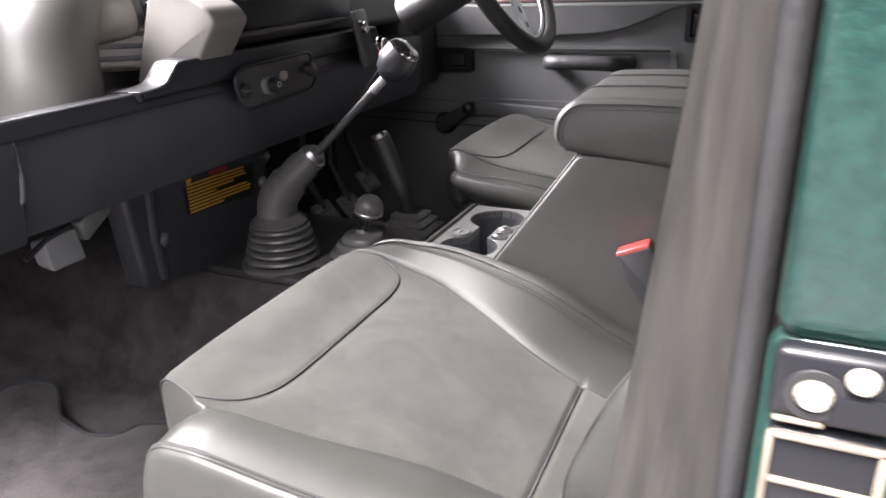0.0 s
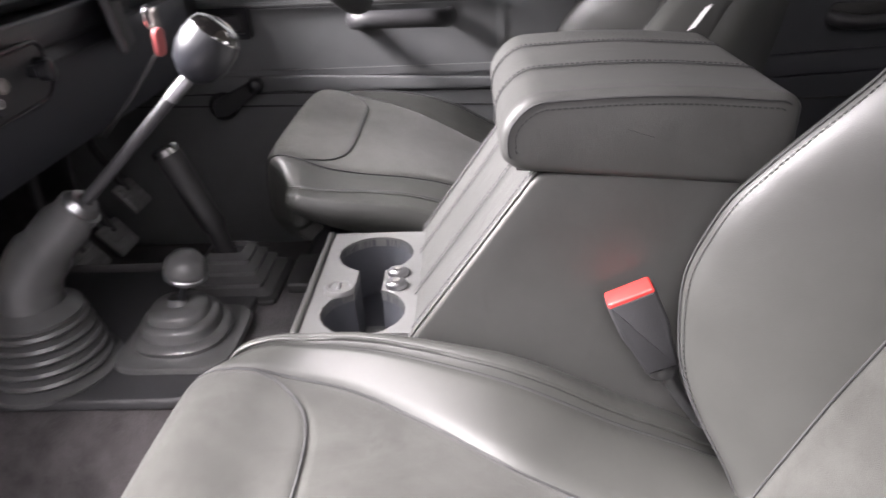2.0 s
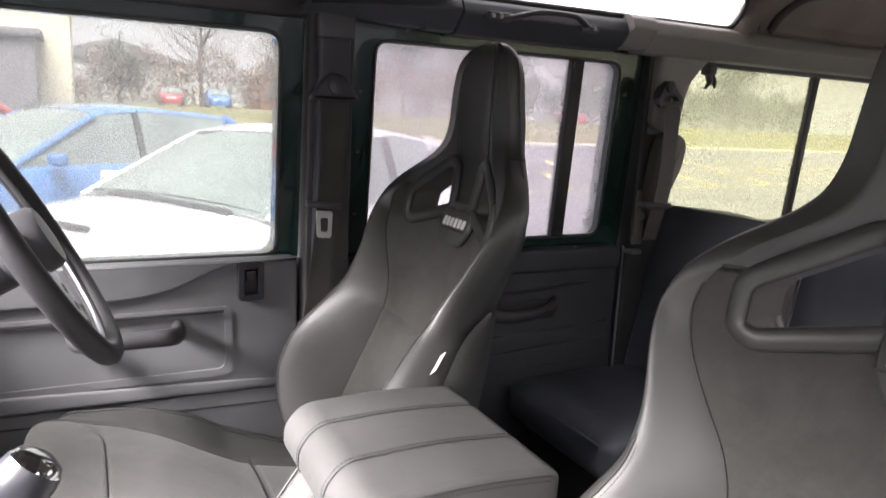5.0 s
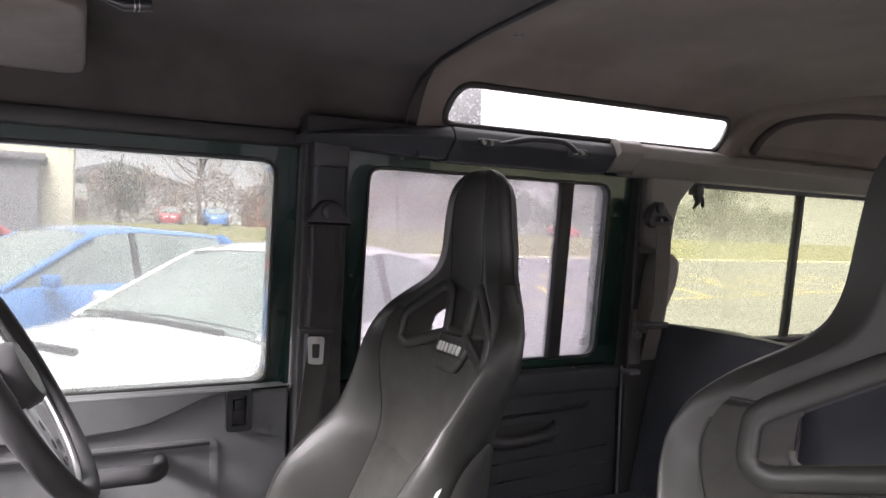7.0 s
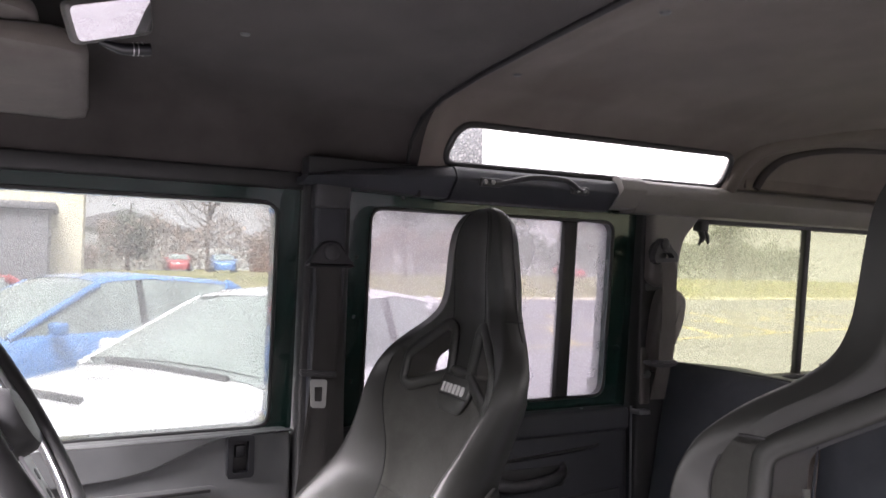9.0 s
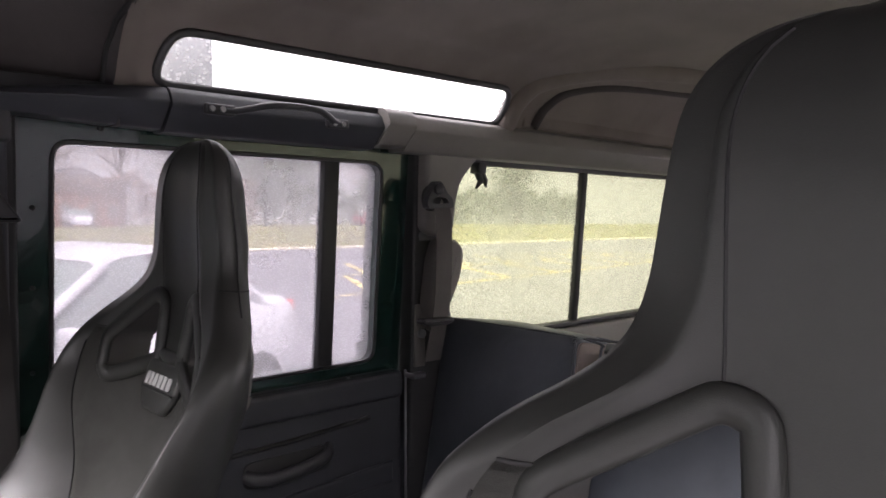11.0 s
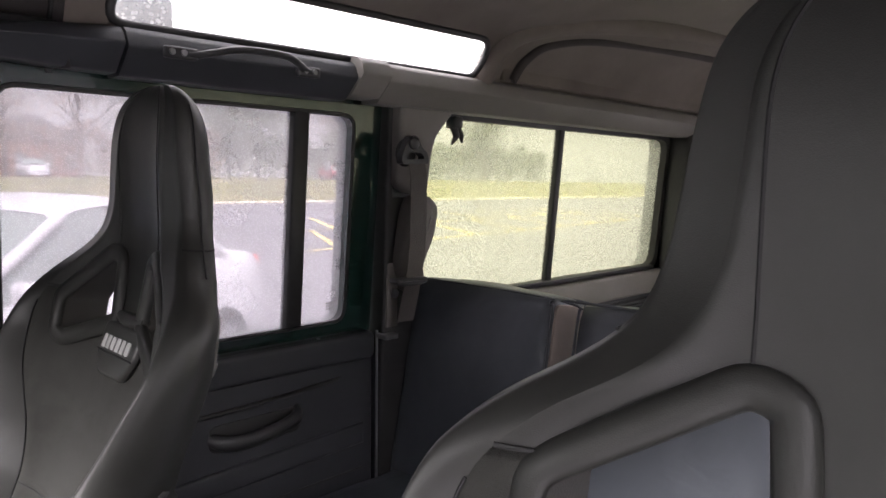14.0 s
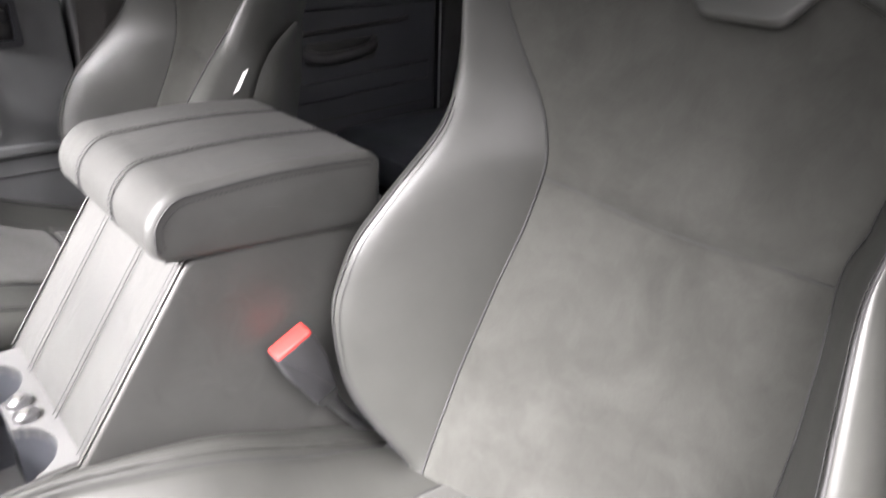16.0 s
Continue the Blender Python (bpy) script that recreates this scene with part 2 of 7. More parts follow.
def wet_glass(name, drops, fog, size, color=(1, 1, 1), shine_ior=1.3):
    """A pane seen through: clear glass, with a haze of condensation and small drops of rain on it."""
    m = bpy.data.materials.new(name)
    m.use_nodes = True
    n, l = m.node_tree.nodes, m.node_tree.links
    out = n["Material Output"]
    n.remove(n["Principled BSDF"])
    place = n.new("ShaderNodeTexCoord")
    clear = n.new("ShaderNodeBsdfTransparent")
    clear.inputs[0].default_value = (*color, 1)
    dark = n.new("ShaderNodeTexVoronoi")
    dark.inputs["Scale"].default_value = size * 0.8
    l.new(place.outputs["Object"], dark.inputs["Vector"])
    lens = n.new("ShaderNodeMapRange")
    lens.inputs["From Min"].default_value, lens.inputs["From Max"].default_value = 0.22, 0.40
    lens.inputs["To Min"].default_value, lens.inputs["To Max"].default_value = 1.0 - drops * 0.9, 1.0
    l.new(dark.outputs["Distance"], lens.inputs["Value"])
    dim = n.new("ShaderNodeVectorMath")
    dim.operation = "SCALE"
    dim.inputs[0].default_value = color
    l.new(lens.outputs[0], dim.inputs["Scale"])
    l.new(dim.outputs[0], clear.inputs[0])
    haze = n.new("ShaderNodeBsdfTranslucent")
    haze.inputs[0].default_value = (*(0.9 * c for c in color), 1)
    dots = n.new("ShaderNodeTexVoronoi")
    dots.inputs["Scale"].default_value = size
    l.new(place.outputs["Object"], dots.inputs["Vector"])
    big = n.new("ShaderNodeTexNoise")
    big.inputs["Scale"].default_value, big.inputs["Detail"].default_value = 5, 4
    l.new(place.outputs["Object"], big.inputs["Vector"])
    spot = n.new("ShaderNodeMapRange")
    spot.inputs["From Min"].default_value, spot.inputs["From Max"].default_value = 0.42, 0.30
    spot.inputs["To Min"].default_value, spot.inputs["To Max"].default_value = 0.0, drops
    l.new(dots.outputs["Distance"], spot.inputs["Value"])
    veil = n.new("ShaderNodeMapRange")
    veil.inputs["From Min"].default_value, veil.inputs["From Max"].default_value = 0.3, 0.7
    veil.inputs["To Min"].default_value, veil.inputs["To Max"].default_value = fog * 0.7, fog * 1.2
    l.new(big.outputs["Fac"], veil.inputs["Value"])
    total = n.new("ShaderNodeMath")
    total.operation, total.use_clamp = "ADD", True
    l.new(spot.outputs[0], total.inputs[0])
    l.new(veil.outputs[0], total.inputs[1])
    mix = n.new("ShaderNodeMixShader")
    l.new(total.outputs[0], mix.inputs[0])
    l.new(clear.outputs[0], mix.inputs[1])
    l.new(haze.outputs[0], mix.inputs[2])
    shine = n.new("ShaderNodeBsdfGlossy")
    shine.inputs["Roughness"].default_value = 0.03
    edge = n.new("ShaderNodeFresnel")
    edge.inputs[0].default_value = shine_ior
    both = n.new("ShaderNodeMixShader")
    l.new(edge.outputs[0], both.inputs[0])
    l.new(mix.outputs[0], both.inputs[1])
    l.new(shine.outputs[0], both.inputs[2])
    l.new(both.outputs[0], out.inputs[0])
    return m


GLASS = wet_glass("rain_spotted_glass", 0.11, 0.21, 420, (0.51, 0.527, 0.52))
GLASS_REAR = wet_glass("misted_rain_spotted_glass", 0.17, 0.32, 380, (0.505, 0.497, 0.517))
GLASS_MIST = wet_glass("milky_misted_glass", 0.26, 0.24, 250, (0.535, 0.548, 0.455), 1.12)
GLASS_ROOF = wet_glass("roof_light_glass", 0.1, 0.25, 120)


# ---- makers ----
def finish(bm, smooth=True):
    bmesh.ops.recalc_face_normals(bm, faces=bm.faces)
    for f in bm.faces:
        f.smooth = smooth
    return bm


def mesh_of(name, bm, mat):
    me = bpy.data.meshes.new(name)
    bm.to_mesh(me)
    bm.free()
    me.materials.append(mat)
    return me


def thing(name, at, label, category, group="", kind=""):
    """An Empty at a thing's base, to hold its parts."""
    ob = new(name)
    ob.empty_display_size = 0.05
    ob.matrix_basis = Matrix.Translation(at)
    return tagged(ob, label, category, group, kind)


def part(name, bm, mat, parent, label=""):
    """One mesh, drawn in world coordinates, under a thing or a part."""
    ob = new(name, mesh_of(name, bm, mat))
    ob.parent = parent
    if parent.type == "EMPTY":
        ob.matrix_parent_inverse = parent.matrix_basis.inverted()
    return tagged(ob, label)


def solid(name, bm, mat, label, category="", group="", kind=""):
    """A thing of a single mesh."""
    return tagged(new(name, mesh_of(name, bm, mat)), label, category, group, kind)


def joined(*bms):
    out = bmesh.new()
    for b in bms:
        me = bpy.data.meshes.new("tmp")
        b.to_mesh(me)
        b.free()
        out.from_mesh(me)
        bpy.data.meshes.remove(me)
    return out


def auto_smooth(bm, degrees=35):
    for e in bm.edges:
        if len(e.link_faces) == 2 and e.calc_face_angle(0) > radians(degrees):
            e.smooth = False
    return bm


def box(lo, hi, bevel=0.004, steps=2, m=None):
    bm = bmesh.new()
    bmesh.ops.create_cube(bm, size=1)
    lo, hi = Vector(lo), Vector(hi)
    bmesh.ops.transform(bm, verts=bm.verts, matrix=Matrix.Translation((lo + hi) / 2) @ Matrix.Diagonal((*(hi - lo), 1)))
    if bevel:
        bmesh.ops.bevel(bm, geom=bm.edges, offset=min(bevel, min(hi - lo) * 0.48), segments=steps, affect="EDGES", profile=0.5)
    if m is not None:
        bmesh.ops.transform(bm, verts=bm.verts, matrix=m)
    return auto_smooth(finish(bm), 50)


def slab(outline, depth, bevel=0.004, m=None, steps=2):
    """A flat outline (x, y) drawn out along z by depth, with rounded edges, then placed by m."""
    bm = bmesh.new()
    low = [bm.verts.new((x, y, 0)) for x, y in outline]
    f = bm.faces.new(low)
    up = bmesh.ops.extrude_face_region(bm, geom=[f])
    bmesh.ops.translate(bm, verts=[v for v in up["geom"] if isinstance(v, bmesh.types.BMVert)], vec=(0, 0, depth))
    if bevel:
        rim = [e for e in bm.edges if abs(e.verts[0].co.z - e.verts[1].co.z) < 1e-7]
        bmesh.ops.bevel(bm, geom=rim, offset=bevel, segments=steps, affect="EDGES", profile=0.5)
    if m is not None:
        bmesh.ops.transform(bm, verts=bm.verts, matrix=m)
    return auto_smooth(finish(bm), 40)


FROM_YZ = Matrix(((0, 0, 1, 0), (1, 0, 0, 0), (0, 1, 0, 0), (0, 0, 0, 1)))     # outline (y, z), drawn out along x
FROM_XZ = Matrix(((1, 0, 0, 0), (0, 0, -1, 0), (0, 1, 0, 0), (0, 0, 0, 1)))    # outline (x, z), drawn out along -y


def side_slab(outline, x0, x1, bevel=0.004, steps=2):
    return slab(outline, x1 - x0, bevel, Matrix.Translation((x0, 0, 0)) @ FROM_YZ, steps)


def rounded(points, r, n=5):
    """A polygon with its corners rounded by r (one number, or one for each corner)."""
    out, k = [], len(points)
    for i, p in enumerate(points):
        rad = r[i] if isinstance(r, (list, tuple)) else r
        p, a, b = Vector(p), Vector(points[i - 1]), Vector(points[(i + 1) % k])
        da, db = (a - p), (b - p)
        rad = min(rad, da.length * 0.49, db.length * 0.49)
        s, e = p + da.normalized() * rad, p + db.normalized() * rad
        for j in range(n + 1):
            t = j / n
            out.append(tuple((1 - t) ** 2 * s + 2 * t * (1 - t) * p + t * t * e))
    return out


def rect(a0, b0, a1, b1, r=0.01, n=5):
    return rounded([(a0, b0), (a1, b0), (a1, b1), (a0, b1)], r, n)


def grid(rows, close_u=False):
    """A skin over rows of points."""
    bm = bmesh.new()
    vs = [[bm.verts.new(p) for p in row] for row in rows]
    for a, b in zip(vs, vs[1:]):
        k = len(a)
        for i in range(k if close_u else k - 1):
            j = (i + 1) % k
            try:
                bm.faces.new((a[i], a[j], b[j], b[i]))
            except ValueError:
                pass
    return bm


def smooth_path(points, n=6, closed=False):
    """A smooth line through points."""
    pts = [Vector(p) for p in points]
    k, out = len(pts), []
    for i in range(k if closed else k - 1):
        if closed:
            a, b, c, d = pts[i - 1], pts[i], pts[(i + 1) % k], pts[(i + 2) % k]
        else:
            a, b, c, d = pts[max(i - 1, 0)], pts[i], pts[i + 1], pts[min(i + 2, k - 1)]
        for j in range(n):
            t = j / n
            out.append(0.5 * ((2 * b) + (c - a) * t + (2 * a - 5 * b + 4 * c - d) * t * t + (3 * b - a - 3 * c + d) * t ** 3))
    if not closed:
        out.append(pts[-1])
    return out


def tube(points, r, sides=8, closed=False, flat=1.0, up=None, caps=True):
    """A tube along a line. r: radius, or one for each point; flat squeezes it along its own up direction."""
    pts = [Vector(p) for p in points]
    k = len(pts)
    rows, old = [], None
    for i, p in enumerate(pts):
        ahead = (pts[(i + 1) % k] - pts[i - 1]) if closed else (pts[min(i + 1, k - 1)] - pts[max(i - 1, 0)])
        ahead.normalize()
        ref = Vector(up) if up else (old if old is not None else (Vector((0, 0, 1)) if abs(ahead.z) < 0.9 else Vector((1, 0, 0))))
        side = ahead.cross(ref)
        if side.length < 1e-6:
            side = ahead.orthogonal()
        side.normalize()
        top = side.cross(ahead).normalized()
        old = top
        rad = r[i] if isinstance(r, (list, tuple)) else r
        rows.append([p + side * math.cos(a) * rad + top * math.sin(a) * rad * flat for a in [2 * math.pi * j / sides for j in range(sides)]])
    if closed:
        rows.append(rows[0])
    bm = grid(rows, True)
    if closed:
        bmesh.ops.remove_doubles(bm, verts=bm.verts, dist=1e-6)
    elif caps:
        bm.verts.ensure_lookup_table()
        for row in (range(sides), range(len(bm.verts) - sides, len(bm.verts))):
            try:
                bm.faces.new([bm.verts[i] for i in row])
            except ValueError:
                pass
    return auto_smooth(finish(bm), 60)


def lathe(profile, at, axis=(0, 0, 1), sides=28):
    """A turned body: profile of (radius, height) along an axis from a point."""
    turn = Vector(axis).to_track_quat("Z", "Y").to_matrix().to_4x4()
    rows = [[(r * math.cos(2 * math.pi * j / sides), r * math.sin(2 * math.pi * j / sides), h) for j in range(sides)] for r, h in profile]
    bm = grid(rows, True)
    bmesh.ops.remove_doubles(bm, verts=bm.verts, dist=1e-6)
    bmesh.ops.transform(bm, verts=bm.verts, matrix=Matrix.Translation(at) @ turn)
    return auto_smooth(finish(bm), 40)


def lath(points, width, thick, across):
    """A flat band along a line, its width along the direction across."""
    pts = [Vector(p) for p in points]
    side = Vector(across).normalized() * width / 2
    rows = []
    for i, p in enumerate(pts):
        ahead = (pts[min(i + 1, len(pts) - 1)] - pts[max(i - 1, 0)]).normalized()
        up = side.cross(ahead).normalized() * thick / 2
        rows.append([p - side - up, p + side - up, p + side + up, p - side + up])
    bm = grid(rows, True)
    bm.verts.ensure_lookup_table()
    k = len(bm.verts)
    bm.faces.new([bm.verts[i] for i in range(4)])
    bm.faces.new([bm.verts[i] for i in range(k - 4, k)])
    return auto_smooth(finish(bm), 40)


def stitches(points, size=0.0030, gap=0.0048, r=0.0007):
    """A row of short stitches along a line."""
    pts = [Vector(p) for p in points]
    at = 0.0
    lengths = [(b - a).length for a, b in zip(pts, pts[1:])]
    def spot(s):
        for (a, b), d in zip(zip(pts, pts[1:]), lengths):
            if s <= d:
                return a.lerp(b, s / max(d, 1e-9))
            s -= d
        return pts[-1]
    bm = bmesh.new()
    total = sum(lengths)
    while at + size < total:
        a, b = spot(at), spot(at + size)
        way = (b - a).normalized()
        side = way.orthogonal().normalized()
        top = way.cross(side)
        ring = [[bm.verts.new(p + side * r * math.cos(t) + top * r * math.sin(t)) for t in (0, 2.09, 4.19)] for p in (a, b)]
        for i in range(3):
            bm.faces.new((ring[0][i], ring[0][(i + 1) % 3], ring[1][(i + 1) % 3], ring[1][i]))
        at += gap
    return finish(bm)


def table(keys, soft=0.0):
    """A curve through keys; soft rounds its kinks over that distance."""
    xs, ys = zip(*keys)
    if not soft:
        return lambda v: float(np.interp(v, xs, ys))
    ways, shares = np.linspace(-soft, soft, 9), np.array([1, 2, 3, 4, 4.5, 4, 3, 2, 1]) / 24.5
    return lambda v: float(np.interp(v + ways, xs, ys) @ shares)


def inside(p, poly):
    x, y = p
    hit = False
    for (x0, y0), (x1, y1) in zip(poly, poly[1:] + poly[:1]):
        if (y0 > y) != (y1 > y) and x < (x1 - x0) * (y - y0) / (y1 - y0) + x0:
            hit = not hit
    return hit


# ---- body shell ----
def lean(bm, foot=1.27, rate=0.082):
    """Lets what stands above the waist lean inwards, as the car's sides do."""
    for v in bm.verts:
        if v.co.z > foot:
            v.co.x -= math.copysign(rate * (v.co.z - foot), v.co.x)
    return bm


def ring(outer, inner, x0, x1):
    """A frame between two outlines (y, z) of equally many points, from x0 to x1."""
    rows = [[(x, y, z) for y, z in loop] for loop, x in ((outer, x0), (inner, x0), (inner, x1), (outer, x1), (outer, x0))]
    bm = grid(rows, True)
    bmesh.ops.remove_doubles(bm, verts=bm.verts, dist=1e-6)
    return auto_smooth(finish(bm), 35)


def pane(outline, x, mat, name, parent=None, label="", thick=0.004, kind="structure"):
    bm = lean(side_slab(outline, x, x + thick, 0))
    if parent:
        ob = part(name, bm, mat, parent, label)
    else:
        ob = solid(name, bm, mat, label, "window", kind=kind)
    ob.visible_shadow = False
    return ob


# floor, tunnel and seat box under charcoal carpet
FLOOR, TUNNEL, BOX = 0.68, 0.885, 0.85


def carpet_bm():
    prof = [(-2.2, 0.80), (-1.0, 0.80), (-1.0, 0.68), (-0.2, 0.68), (0.36, 0.68), (0.95, FLOOR), (1.12, FLOOR + 0.12), (1.25, FLOOR + 0.42)]
    xs = np.linspace(-0.72, 0.72, 73)
    rows = []
    for y, z in smooth_rows(prof):
        row = []
        for x in xs:
            up = z
            if y > 0.3:
                t = 1 / (1 + math.exp(-(x + 0.16) / 0.018)) * 1 / (1 + math.exp((x - 0.29) / 0.018))
                up = max(z, z + (TUNNEL - z) * t) + 0.004 * noise.noise((x * 9, y * 9, 0))
            row.append((x, y, up))
        rows.append(row)
    return finish(grid(rows))


def smooth_rows(prof):
    out = []
    for (y0, z0), (y1, z1) in zip(prof, prof[1:]):
        k = max(2, int(math.hypot(y1 - y0, z1 - z0) / 0.04))
        out += [(y0 + (y1 - y0) * i / k, z0 + (z1 - z0) * i / k) for i in range(k)]
    return out + [prof[-1]]


solid("floor", carpet_bm(), CARPET, "charcoal carpet over the car's floor and gearbox tunnel", "floor", kind="structure")
seat_box = thing("seat_box", (0, 0.1, FLOOR), "carpeted box that carries both front seats", "seat box", kind="structure")
part("box_front", box((-0.72, -0.25, 0.60), (-0.13, 0.335, BOX - 0.03), 0.02, 3), CARPET, seat_box)
part("box_front", box((0.15, -0.25, 0.60), (0.72, 0.335, BOX - 0.03), 0.02, 3), CARPET, seat_box)
part("sill", box((-0.80, -0.05, 0.56), (-0.70, 1.15, 0.70), 0.015, 3), PLASTIC, seat_box)

# dashed outer skin that closes the car below the windows and behind
shell = thing("wall_right", (0.76, -0.6, 0.4), "dark green body side below the windows", "wall", kind="structure")
part("skin", box((0.745, -2.25, 0.45), (0.79, 1.30, 1.245), 0.01), GREEN, shell)
part("quarter_panel", lean(ring(rect(-2.25, 1.20, -0.90, 1.78, 0.01), rect(-2.066, 1.29, -0.95, 1.722, 0.05), 0.722, 0.775)), GREEN, shell)
part("gutter_rail", lean(box((0.735, -2.25, 1.748), (0.80, 1.10, 1.80), 0.01)), GREEN, shell)
part("kick_panel", box((0.70, 1.0, 0.6), (0.744, 1.245, 1.26), 0.006), PLASTIC, shell, "dark plastic footwell side")
part("windscreen_pillar", lean(box((0.68, 1.04, 1.2), (0.78, 1.12, 1.80), 0.01)), GREEN, shell)
wall_left = thing("wall_left", (-0.76, -0.9, 0.4), "dark green body side with the rear door", "wall", kind="structure")
SPARKLE = material("metallic_green_panel", (0.006, 0.031, 0.025), 0.34, grain=0.22, grain_size=500, mottle=0.9, mottle_size=260, tint=(0.013, 0.050, 0.040), coat=0.4)
part("skin", box((-0.815, -2.25, 0.45), (-0.80, -0.064, 1.29), 0.006), SPARKLE, wall_left)
part("door_edge", box((-0.8145, -0.150, 1.288), (-0.8005, -0.0645, 1.42), 0.004), SPARKLE, wall_left)
part("lining", box((-0.755, -2.25, 0.45), (-0.725, -0.12, 1.27), 0.006), TRIM_DARK, wall_left)
part("door_frame", lean(ring(rect(-0.88, 1.27, -0.105, 1.78, 0.01), rect(-0.77, 1.31, -0.16, 1.70, 0.04), -0.79, -0.73)), GREEN, wall_left)
part("quarter_panel", lean(ring(rect(-2.25, 1.27, -0.885, 1.78, 0.01), rect(-2.05, 1.31, -0.95, 1.715, 0.05), -0.775, -0.722)), GREEN, wall_left)
part("pane", lean(side_slab(rect(-0.775, 1.30, -0.155, 1.705, 0.04), -0.760, -0.756, 0)), GLASS_REAR, wall_left)
part("pane", lean(side_slab(rect(-2.055, 1.30, -0.945, 1.72, 0.05), -0.752, -0.748, 0)), GLASS_MIST, wall_left)
part("gutter_rail", lean(box((-0.80, -2.25, 1.748), (-0.735, 1.10, 1.80), 0.01)), GREEN, wall_left)
part("windscreen_pillar", lean(box((-0.78, 1.04, 0.7), (-0.68, 1.12, 1.80), 0.01)), GREEN, wall_left)
part("front_wing", box((-0.80, 1.12, 0.4), (-0.70, 1.3, 1.2), 0.02), GREEN, wall_left)

rear_wall = thing("wall_rear", (0, -2.2, 0.6), "dark rear end of the load bay with an unseen opening for light", "wall", kind="structure")
# unseen opening, added to let more daylight into the rear
tail = grid([[(x, y, z) for x, z in loop] for loop, y in ((rect(-0.74, 0.6, 0.74, 1.98, 0.01), -2.20), (rect(-0.40, 1.28, 0.40, 1.72, 0.04), -2.20), (rect(-0.40, 1.28, 0.40, 1.72, 0.04), -2.26), (rect(-0.74, 0.6, 0.74, 1.98, 0.01), -2.26))], True)
part("panel", auto_smooth(finish(tail), 35), TRIM_DARK, rear_wall)
part("corner_post", box((0.60, -2.20, 0.8), (0.70, -2.07, 1.76), 0.02, 3), PLASTIC, rear_wall)
bulkhead = thing("wall_front", (0, 1.25, 0.6), "black bulkhead behind the dashboard", "wall", kind="structure")
part("panel", box((-0.74, 1.24, 0.5), (0.74, 1.30, 1.30), 0.01), PLASTIC, bulkhead)
part("header_rail", box((-0.72, 0.98, 1.72), (0.72, 1.08, 1.92), 0.02), HEADLINING, bulkhead)
screen = slab(rect(-0.68, 0.0, 0.68, 0.46, 0.04), 0.005, 0, Matrix.Translation((0, 1.24, 1.29)) @ pose(0, 0, 0, 108))
ob = solid("window_1", screen, GLASS, "rain spotted windscreen", "window", kind="structure")
ob.visible_shadow = False

# roof lining: a front and a rear shell, the rear one cut out for the roof lights
FRONT_ARCH = [(0.676, 1.726), (0.660, 1.79), (0.632, 1.845), (0.585, 1.878), (0.50, 1.897), (0.35, 1.906), (0.18, 1.910), (0.0, 1.912)]
REAR_ARCH = [(0.612, 1.785), (0.600, 1.805), (0.588, 1.830), (0.576, 1.852), (0.562, 1.872), (0.545, 1.888), (0.52, 1.903), (0.48, 1.918), (0.40, 1.931), (0.22, 1.938), (0.0, 1.940)]


def arch_shell(arch, ys, lift=lambda x, y: 0.0, hole=None, thick=0.012):
    fine = [tuple(p) for p in smooth_path([(x, 0, z) for x, z in arch], 5)]
    line = [(x, z) for x, _, z in fine] + [(-x, z) for x, _, z in fine[::-1]][1:]
    rows = [[(x, y, z + lift(x, y)) for x, z in line] for y in ys]
    bm = grid(rows)
    if hole:
        cut = [f for f in bm.faces if abs(f.calc_center_median().x) > 0.4 and inside((f.calc_center_median().y, f.calc_center_median().z), hole)]
        bmesh.ops.delete(bm, geom=cut, context="FACES")
    finish(bm)
    if sum(f.normal.z for f in bm.faces) > 0:
        bmesh.ops.reverse_faces(bm, faces=bm.faces)
    return bm


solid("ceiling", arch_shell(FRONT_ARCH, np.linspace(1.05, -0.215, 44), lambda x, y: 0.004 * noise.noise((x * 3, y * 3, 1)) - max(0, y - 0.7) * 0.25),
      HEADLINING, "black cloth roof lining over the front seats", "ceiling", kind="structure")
LIGHT_OPENING = rounded([(-0.268, 1.792), (-1.045, 1.797), (-1.045, 1.872), (-0.288, 1.868)], 0.034)


def rear_lift(x, y):
    edge = min(1, max(0, (-0.30 - y) / 0.09))
    inner = min(1, max(0, (0.47 - abs(x)) / 0.08))
    return 0.018 * edge * inner - 0.02 * (1 - min(1, max(0, (-0.215 - y) / 0.03))) + 0.003 * noise.noise((x * 4, y * 4, 2))


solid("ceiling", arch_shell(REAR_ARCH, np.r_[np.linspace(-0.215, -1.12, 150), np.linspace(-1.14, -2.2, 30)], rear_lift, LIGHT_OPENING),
      HEADLINING_REAR, "brown-black cloth roof lining, paled as lit, with a raised middle panel", "ceiling", kind="structure")
def arch_line(arch):
    fine = smooth_path([(x, 0, z) for x, z in arch], 5)
    half = [fine[round(i * (len(fine) - 1) / 40)] for i in range(41)]
    return [(p.x, p.z) for p in half] + [(-p.x, p.z) for p in half[::-1]][1:]


